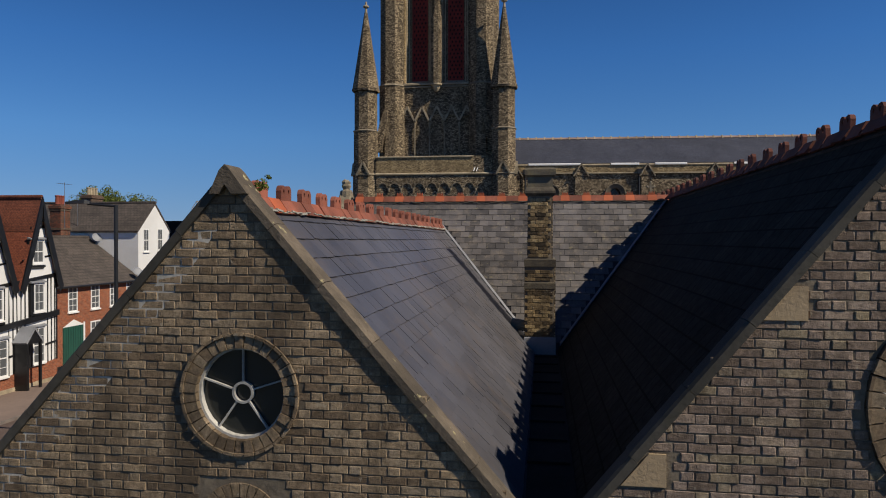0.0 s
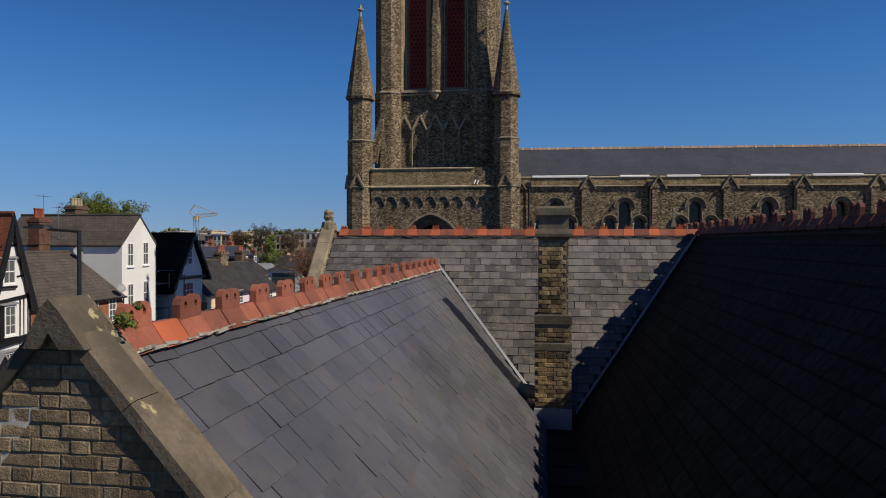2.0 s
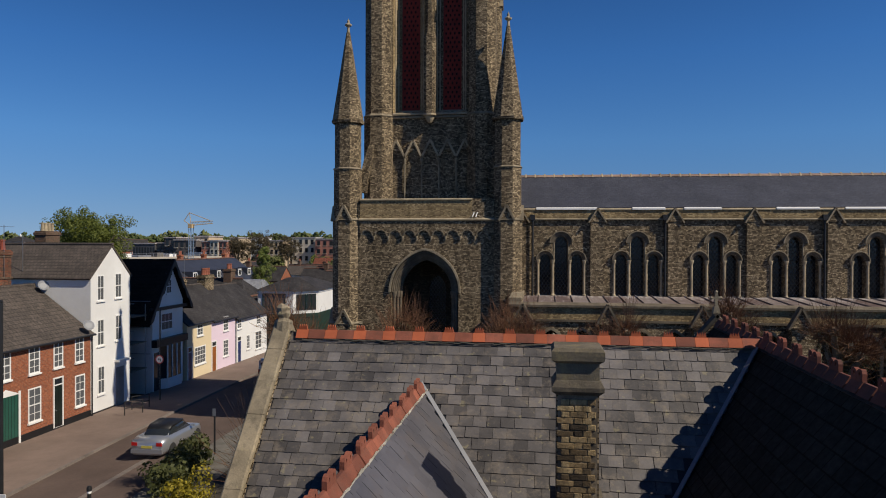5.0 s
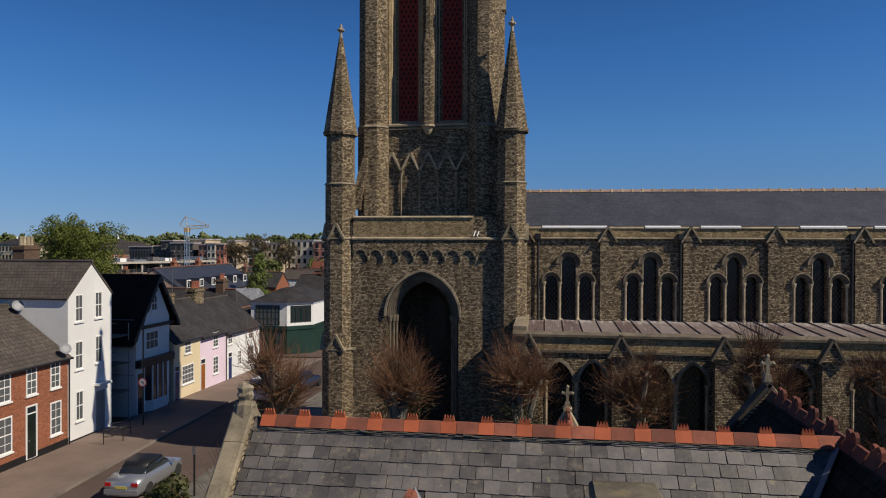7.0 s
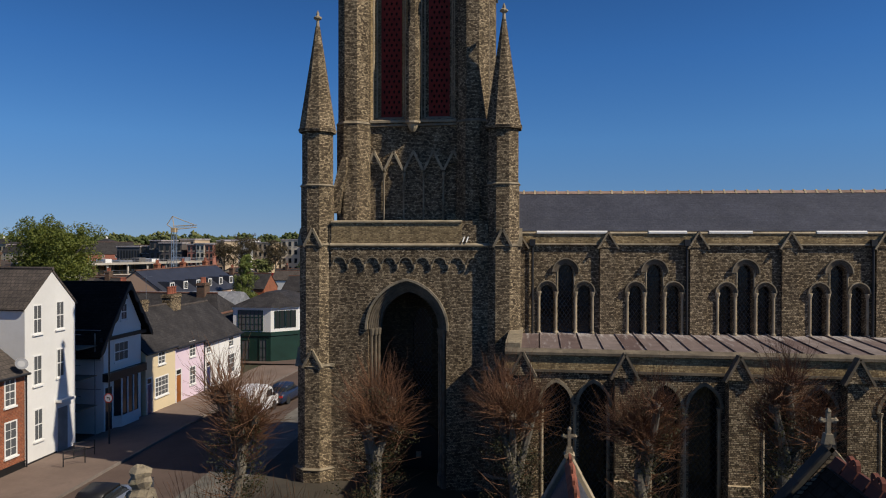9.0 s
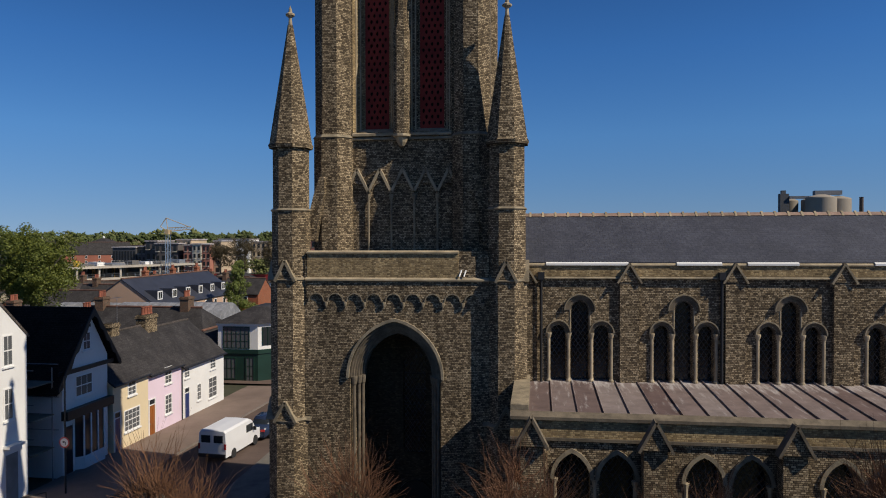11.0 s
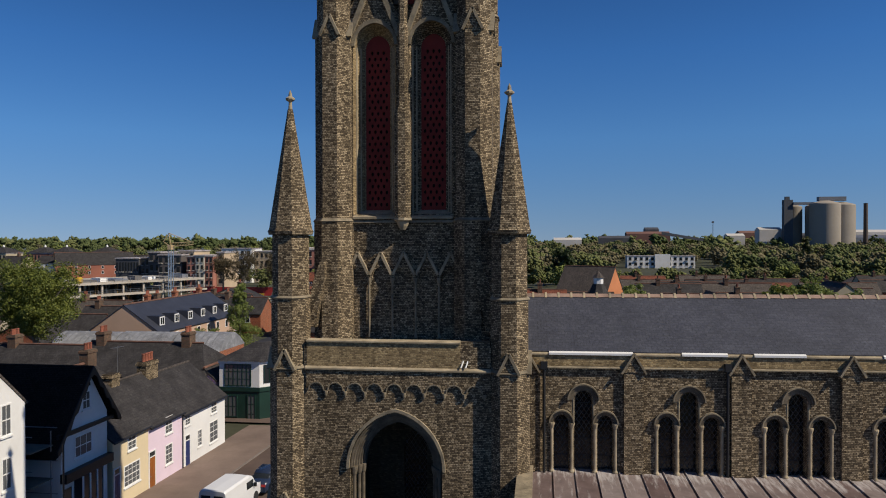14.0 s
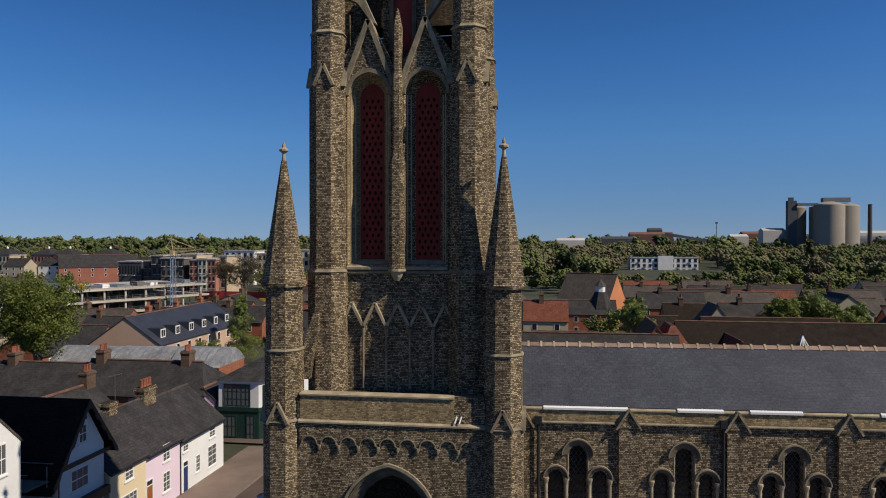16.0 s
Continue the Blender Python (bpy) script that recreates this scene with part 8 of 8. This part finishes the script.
part("kneeler", sawn, M_STONE_PALE, hall, "mossy stone kneeler at the foot of the valley")


def saddle(crest, a=0.115):
    """A V-shaped ridge tile 0.34 m long about the origin, along y."""
    g = Geo()
    prof = [(-a, -a * 1.1), (-0.02, 0.02), (0.02, 0.02), (a, -a * 1.1), (a - 0.03, -a * 1.1 - 0.01), (0.0, -0.02), (-a + 0.03, -a * 1.1 - 0.01)]
    L = 0.165
    g.loft([[(x, -L, z) for x, z in prof], [(x, L, z) for x, z in prof]])
    if crest == "holes":
        out = [(-0.155, 0.0), (0.155, 0.0), (0.16, 0.11), (0.135, 0.15), (0.09, 0.165), (0.035, 0.152), (0.0, 0.125), (-0.035, 0.152), (-0.09, 0.165), (-0.135, 0.15), (-0.16, 0.11)]
        hole = lambda c: [(c + 0.022 * math.cos(k * math.pi / 4), 0.1 + 0.028 * math.sin(k * math.pi / 4)) for k in range(8)]
        g.holed(out, [hole(-0.075), hole(0.075)], "x", -0.028, 0.028)
    if crest == "teeth":
        out = [(-0.12, 0.0), (0.12, 0.0), (0.12, 0.05)]
        for k in range(4):
            y = 0.12 - 0.06 * k
            out += [(y - 0.03, 0.12), (y - 0.06, 0.05)]
        g.holed(out, [], "x", -0.02, 0.02)
    return g


TILE = {k: saddle(k).mesh("ridge_tile", M_TERRA) for k in ("", "holes", "teeth")}
TILE_HOT = {k: saddle(k, 0.12).mesh("ridge_tile", plain("orange_terracotta", (0.5, 0.12, 0.045), 0.8, 0.2, 5, 0.004, each=0.25)) for k in ("", "teeth")}
TILE_LOW = saddle("", 0.12).mesh("ridge_tile", M_TERRA)
# base red lowered to hold the ridge's shaded side, dirt blotches over it
M_TERRA_SHADED = plain("shaded_sooty_terracotta", (0.19, 0.055, 0.032), 0.85, 0.4, 5, 0.004, each=0.4, dirt=0.6, dirt_col=(0.06, 0.035, 0.028))
TILE_DARK = {k: saddle(k).mesh("ridge_tile", M_TERRA_SHADED) for k in ("", "holes")}


def placed(name, me, parent, m):
    ob = part(name, me, None, parent)
    ob.matrix_basis = m
    return ob


n = 0
y = FY + 0.68 - 0.3125
n = -1
while y < cross_y(LZ) + 0.1:
    crest = n % 2 == 0
    placed("ridge_tile", TILE["holes" if crest else ""] if n != 1 else TILE_HOT[""], hall, pose(LX + random.uniform(-0.01, 0.01), y, LZ + 0.075, random.uniform(-1.5, 1.5), random.uniform(-2, 2), random.uniform(-1.5, 1.5)) @ Matrix.Diagonal((1, 0.945, 1, 1)))
    y += 0.3125
    n += 1
n = 0
y = FY + 0.5
while y < NY - 0.1:
    placed("ridge_tile", TILE_DARK["holes" if n % 2 == 0 else ""], hall, pose(RX + random.uniform(-0.01, 0.01), y, RZ + 0.1, random.uniform(-2, 2), random.uniform(-3, 3), random.uniform(-2, 2)))
    y += 0.36
    n += 1
n = 0
x = CXL + 0.18
while x < RX - 0.1:
    crest = n % 2 == 0
    w = 0.24 if crest else 0.33
    m = pose(x + w / 2, CY, CZ + 0.1, 0, random.uniform(-0.8, 0.8), 90 + random.uniform(-0.8, 0.8)) @ Matrix.Diagonal((1, (0.235 if crest else 0.325) / 0.33, 1, 1))
    placed("ridge_tile", TILE_HOT["teeth"] if crest else TILE_LOW, hall, m)
    x += w
    n += 1
n = 0
y = PY0 + 0.2
while y < PY1:
    placed("ridge_tile", TILE["holes" if n % 2 == 0 else ""], hall, pose(PX, y, PZ + 0.16))
    y += 0.345
    n += 1
# bedding mortar with moss under the ridge tiles
M_BED = plain("bedding_mortar", (0.42, 0.4, 0.34), 0.95, 0.4, 6, 0.01, dirt=0.9, dirt_col=(0.05, 0.055, 0.018))


def bedding(p, q, off, drop, n):
    g = Geo()
    p, q = Vector(p), Vector(q)
    d = (q - p) / n
    for i in range(n):
        c = p + d * i
        r = random.uniform(0.006, 0.017)
        g.rod(c + Vector(off) + Vector((0, 0, random.uniform(-0.02, 0.01))), c + d * 1.15 + Vector(off) + Vector((0, 0, random.uniform(-0.02, 0.01))), r, r * random.uniform(0.7, 1.2), 5)
    return g


part("mortar_bedding", bedding((LX, FY + 0.4, LZ - 0.03), (LX, cross_y(LZ), LZ - 0.03), (0.115, 0, 0), 0, 90), M_BED, hall, "crumbling mossy mortar under the ridge tiles", kind="stuff")
part("mortar_bedding", bedding((CXL + 0.2, CY, CZ - 0.05), (RX, CY, CZ - 0.05), (0, -0.13, 0), 0, 70), plain("dark_bedding", (0.12, 0.11, 0.09), 0.95, 0.4, 6, 0.01, dirt=0.6, dirt_col=(0.03, 0.04, 0.015)), hall, kind="stuff")
# lead in the valleys of the cross roof
for x0, z0, x1, z1, w in ((LX, LZ, -0.2, lz(-0.2), 0.07), (RX - 0.05, CZ, 0.45, rz(0.45), 0.06)):
    a, b = Vector((x0, cross_y(z0) - 0.02, z0 + 0.05)), Vector((x1, cross_y(z1) - 0.02, z1 + 0.05))
    s = Vector((0, 1, 0.4)) * w
    part("valley_flashing", Geo().loft([[a - s, a + s, a + s + Vector((0, 0, 0.03)), a - s + Vector((0, 0, 0.03))], [b - s, b + s, b + s + Vector((0, 0, 0.03)), b - s + Vector((0, 0, 0.03))]]), M_LEAD_GREY, hall)
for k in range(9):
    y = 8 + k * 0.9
    part("gutter_lap", Geo().box(VX - 0.2, VX + 0.27, y, y + 0.05, 7.42, 7.45), M_LEAD_SHADED, hall)

# round window: frame, spokes and glass
for (cx, cz, r), hub in ((OCULI[0], True), (OCULI[1], False)):
    win = part("round_window", Geo().holed(ring((cx, cz), r), [ring((cx, cz), r - 0.024)], "y", FY + 0.05, FY + 0.12), M_WEATHERED, hall, "round window with a white spoked frame")
    part("pane", Geo().extr(ring((cx, cz), r), "y", FY + 0.11, FY + 0.115), glass("old_glass", (0.03, 0.032, 0.03), 0.12), win)
    part("hub", Geo().holed(ring((cx, cz), r * 0.24), [ring((cx, cz), r * 0.19)], "y", FY + 0.06, FY + 0.1), M_WEATHERED, win)
    for k in range(5):
        a = math.pi / 2 + k * 2 * math.pi / 5
        d, u = Vector((math.cos(a), 0, math.sin(a))), Vector((-math.sin(a), 0, math.cos(a))) * 0.007
        c = Vector((cx, 0, cz))
        part("spoke", Geo().loft([[c + d * s - u + Vector((0, yy, 0)), c + d * s + u + Vector((0, yy, 0)), c + d * s + u + Vector((0, yy + 0.03, 0)), c + d * s - u + Vector((0, yy + 0.03, 0))] for s, yy in ((r * 0.22, FY + 0.065), (r * 0.97, FY + 0.065))]), M_WEATHERED, win)
    nv = 34 if hub else 44
    for k in range(nv):
        a0, a1 = 2 * math.pi * (k + 0.05) / nv, 2 * math.pi * (k + 0.95) / nv
        j = random.uniform(-0.006, 0.006)
        p = lambda a, q: (cx + q * math.cos(a), cz + q * math.sin(a))
        r0, r1 = r - 0.004, r + 0.1
        pts = [p(a0, r0), p(a0, r1), p(a1, r1), p(a1, r0)]
        part("voussoir", Geo().loft([[(x, FY - 0.012 + j, z) for x, z in pts], [(x, FY + 0.15, z) for x, z in pts]]), M_BRICK_PIECE, hall)
        q0, q1 = r + 0.105, r + 0.13
        pts = [p(a0, q0), p(a0, q1), p(a1, q1), p(a1, q0)]
        part("hood_brick", Geo().loft([[(x, FY - 0.03 + j, z) for x, z in pts], [(x, FY + 0.1, z) for x, z in pts]]), M_BRICK_PIECE, hall)
for k in range(14):
    a0, a1 = math.pi * (k + 0.06) / 14, math.pi * (k + 0.94) / 14
    p = lambda a, q: (-2.5 + q * math.cos(a), 7.42 + q * math.sin(a))
    pts = [p(a0, 0.26), p(a0, 0.38), p(a1, 0.38), p(a1, 0.26)]
    part("voussoir", Geo().loft([[(x, FY - 0.01, z) for x, z in pts], [(x, FY + 0.15, z) for x, z in pts]]), M_BRICK_PIECE, hall)
part("window_glass", Geo().extr(LOW, "y", FY + 0.2, FY + 0.22), M_GLASS, hall)
for x0, x1, z0, z1 in ((1.7, 2.07, 9.27, 9.53), (0.68, 1.03, 7.94, 8.2)):
    part("stone_slab", Geo().extr([(x0, z0), (x1, z0), (x1, z1), (x0 + (z1 - z0) / RS, z1)], "y", FY - 0.015, FY + 0.1), plain("sandstone", (0.44, 0.32, 0.185), 0.9, 0.2, 4, 0.008, each=0.15), hall, "tan sandstone block")


# ---- bricks of the gables and the chimney ----
def brick_mesh(w, h, d, k):
    e = 0.006
    rnd = random.Random(k)
    j = lambda: rnd.uniform(-0.0035, 0.0035)
    back = [(-w / 2, 0, -h / 2), (w / 2, 0, -h / 2), (w / 2, 0, h / 2), (-w / 2, 0, h / 2)]
    edge = [(x + j(), -d + e, z + j()) for x, _, z in back]
    face = [(x * (1 - 2 * e / w) + j(), -d + j() * 0.6, z * (1 - 2 * e / h) + j()) for x, _, z in back]
    return Geo().loft([back, edge, face])


def lay(parent, x0, x1, z0, z1, y, keep, mat, limit, near, course=0.0755, joint=0.0065):
    """Flemish bond on a wall that faces -y; keep(x, z, w) says where bricks go."""
    st = [brick_mesh(0.215, course - joint, 0.03, k) for k in range(5)]
    hd = [brick_mesh(0.103, course - joint, 0.03, 10 + k) for k in range(5)]
    ms, mh = [g.mesh("brick", mat) for g in st], [g.mesh("brick", mat) for g in hd]
    rest, spots = Geo(), []
    r = 0
    z = z0
    while z < z1:
        x = x0 - (0.165 if r % 2 else 0.0)
        k = 0
        while x < x1:
            w = 0.215 if k % 2 == 0 else 0.103
            c = x + w / 2
            cuts = [(c, k % 2)] if keep(c, z, w) else [(x + 0.0515, 1), (x + 0.1635, 1)] if k % 2 == 0 else []
            for cc, head in cuts:
                if keep(cc, z, 0.103 if head else w):
                    spots.append((near(cc, z), cc + random.uniform(-0.002, 0.002), z, head, random.randrange(5)))
            x += w + joint
            k += 1
        z += course
        r += 1
    spots.sort(key=lambda s: s[0])
    for i, (_, c, zz, head, v) in enumerate(spots):
        yy = y + 0.0275 + random.uniform(-0.004, 0.004)
        m = Matrix.Translation((c, yy, zz + random.uniform(-0.002, 0.002))) @ Matrix.Rotation(radians(random.uniform(-0.7, 0.7)), 4, "Y") @ Matrix.Rotation(radians(random.uniform(-1.2, 1.2)), 4, "Z") @ Matrix.Diagonal((random.uniform(0.97, 1.02), 1, random.uniform(0.95, 1.04), 1))
        if i < limit:
            placed("brick", (mh if head else ms)[v], parent, m)
        else:
            g = (hd if head else st)[v]
            rest.add([m @ Vector(p) for p in g.v], g.f)
    if rest.f:
        part("brickwork", rest, mat, parent, kind="stuff")


def in_left(x, z, w):
    h = w * 0.2
    if x + w / 2 > VX - 0.1 or z > LZ + 0.2 - LS * (abs(x - LX) + h):
        return False
    cx, cz, r = OCULI[0]
    if (abs(x - cx) - w * 0.3) ** 2 + (z - cz) ** 2 < (r + 0.125) ** 2 and abs(x - cx) < r + 0.135 + w * 0.25:
        return False
    return not (z < 7.86 and abs(x + 2.5) < 0.4 + w * 0.2)


def in_right(x, z, w):
    h = w * 0.2
    if x - w / 2 < VX + 0.12 or z > RZ + 0.31 - RS * (abs(x - RX) + h):
        return False
    cx, cz, r = OCULI[1]
    if (x - cx) ** 2 + (z - cz) ** 2 < (r + 0.14 + w * 0.25) ** 2:
        return False
    return not (1.7 < x + w / 2 and x - w / 2 < 2.07 and 9.24 < z < 9.57) and not (0.68 < x + w / 2 and x - w / 2 < 1.03 and 7.9 < z < 8.24)


# pale pointing beside the low verge
MP = [(LX - d, LZ + 0.1 - LS * d) for d in (0.3, 1.1, 1.9, 2.8)]
MP += [(x + w, z) for (x, z), w in zip(MP[::-1], (0.2, 0.42, 0.36, 0.2))]
part("pointing", Geo().holed(MP, [], "y", FY + 0.002, FY + 0.006), plain("pale_pointing", (0.5, 0.46, 0.39), 0.95, 0.5, 6, 0.004, dirt=0.5), hall, "pale pointing")
lay(hall, -5.4, 0.1, 7.2, 10.5, FY, in_left, M_BRICK_PIECE, 300, lambda x, z: abs(x + 2.5) - z)
lay(hall, 0.2, 4.2, 7.2, 11.4, FY, in_right, M_BRICK_PIECE3, 200, lambda x, z: abs(x - 1.8) + abs(z - 8.8))
lay(stack, CHX - 0.325, CHX + 0.22, 8.06, 8.97, CHY - 0.325, lambda x, z, w: abs(x - CHX) + w / 2 < 0.335, M_BRICK_PIECE2, 60, lambda x, z: 0)
lay(stack, CHX - 0.325, CHX + 0.22, 9.18, 9.4, CHY - 0.325, lambda x, z, w: abs(x - CHX) + w / 2 < 0.335, M_BRICK_PIECE2, 20, lambda x, z: 0)
lay(stack, CHX - 0.265, CHX + 0.22, 9.66, 10.86, CHY - 0.265, lambda x, z, w: abs(x - CHX) + w / 2 < 0.275, M_BRICK_PIECE2, 120, lambda x, z: 0)
part("chimney_side", Geo().box(CHX - 0.33, CHX + 0.33, CHY - 0.3, CHY + 0.33, 7.3, 9.43).box(CHX - 0.27, CHX + 0.27, CHY - 0.24, CHY + 0.27, 9.43, 10.9), M_BRICK, stack)

stack.location, stack.scale = (0.0, 15.9, 6.942), (1, 1, 1.06)


# ---- slates ----
def slate_mesh(w, l, k):
    rnd = random.Random(k)
    j = lambda a=0.004: rnd.uniform(-a, a)
    lo = [(-w / 2 + j(), -l / 2 + j(0.007)), (w / 2 + j(), -l / 2 + j(0.007)), (w / 2 + j(), l / 2), (-w / 2 + j(), l / 2)]
    t = [0.021 + j(0.003), 0.021 + j(0.003), 0.004, 0.004]
    return Geo().loft([[(p[0], p[1], h - 0.007) for p, h in zip(lo, t)], [(p[0], p[1], h) for p, h in zip(lo, t)]])


def slates(parent, origin, u, v, length, height, keep, limit, near, w=0.29, row=0.25, mat=M_SLATE_PIECE):
    u, v = Vector(u).normalized(), Vector(v).normalized()
    nn = u.cross(v)
    nn = nn if nn.z > 0 else -nn
    base = Matrix((u, v, nn)).transposed().to_4x4()
    geos = [slate_mesh(w - 0.006, row + 0.05, k) for k in range(6)]
    meshes = [g.mesh("slate", mat) for g in geos]
    spots = []
    o = Vector(origin)
    for r in range(int(height / row) + 1):
        a = -(w / 2 if r % 2 else 0)
        while a < length:
            c = o + u * (a + w / 2 + random.uniform(-0.004, 0.004)) + v * (r * row + row / 2)
            if keep(c):
                spots.append((near(c), c, random.randrange(6), random.uniform(-0.7, 0.7)))
            a += w
    spots.sort(key=lambda s: s[0])
    rest = Geo()
    for i, (_, c, k, spin) in enumerate(spots):
        m = Matrix.Translation(c + nn * (0.002 + random.uniform(0, 0.004))) @ base @ Matrix.Rotation(radians(spin), 4, "Z") @ Matrix.Rotation(radians(random.uniform(-0.5, 0.5)), 4, "Y")
        if i < limit:
            placed("slate", meshes[k], parent, m)
        else:
            rest.add([m @ Vector(p) for p in geos[k].v], geos[k].f)
    if rest.f:
        part("slating", rest, mat, parent, kind="stuff")


slates(hall, (VX - 0.25, FY + 0.38, lz(VX - 0.25)), (0, 1, 0), (-1, 0, LS), 14, (VX - 0.25 - LX) * math.hypot(1, LS) - 0.12, lambda c: c.y < cross_y(c.z) - 0.1, 300, lambda c: c.y - 0.5 * c.z, mat=M_SLATE_SMOOTH)


def on_cross(c):
    return c.z > lz(c.x) + 0.05 and c.z > rz(c.x) + 0.1 and c.x < RX and not (abs(c.x - CHX) < 0.2 and c.z < 7.6)


slates(hall, (CXL + 0.08, cross_y(7.4), 7.4), (1, 0, 0), (0, 1, CS), RX - CXL, (CZ - 7.4) / CS * math.hypot(1, CS) - 0.12, on_cross, 300, lambda c: abs(c.x + 0.8) * 0.6 - c.z, w=0.235, row=0.205)
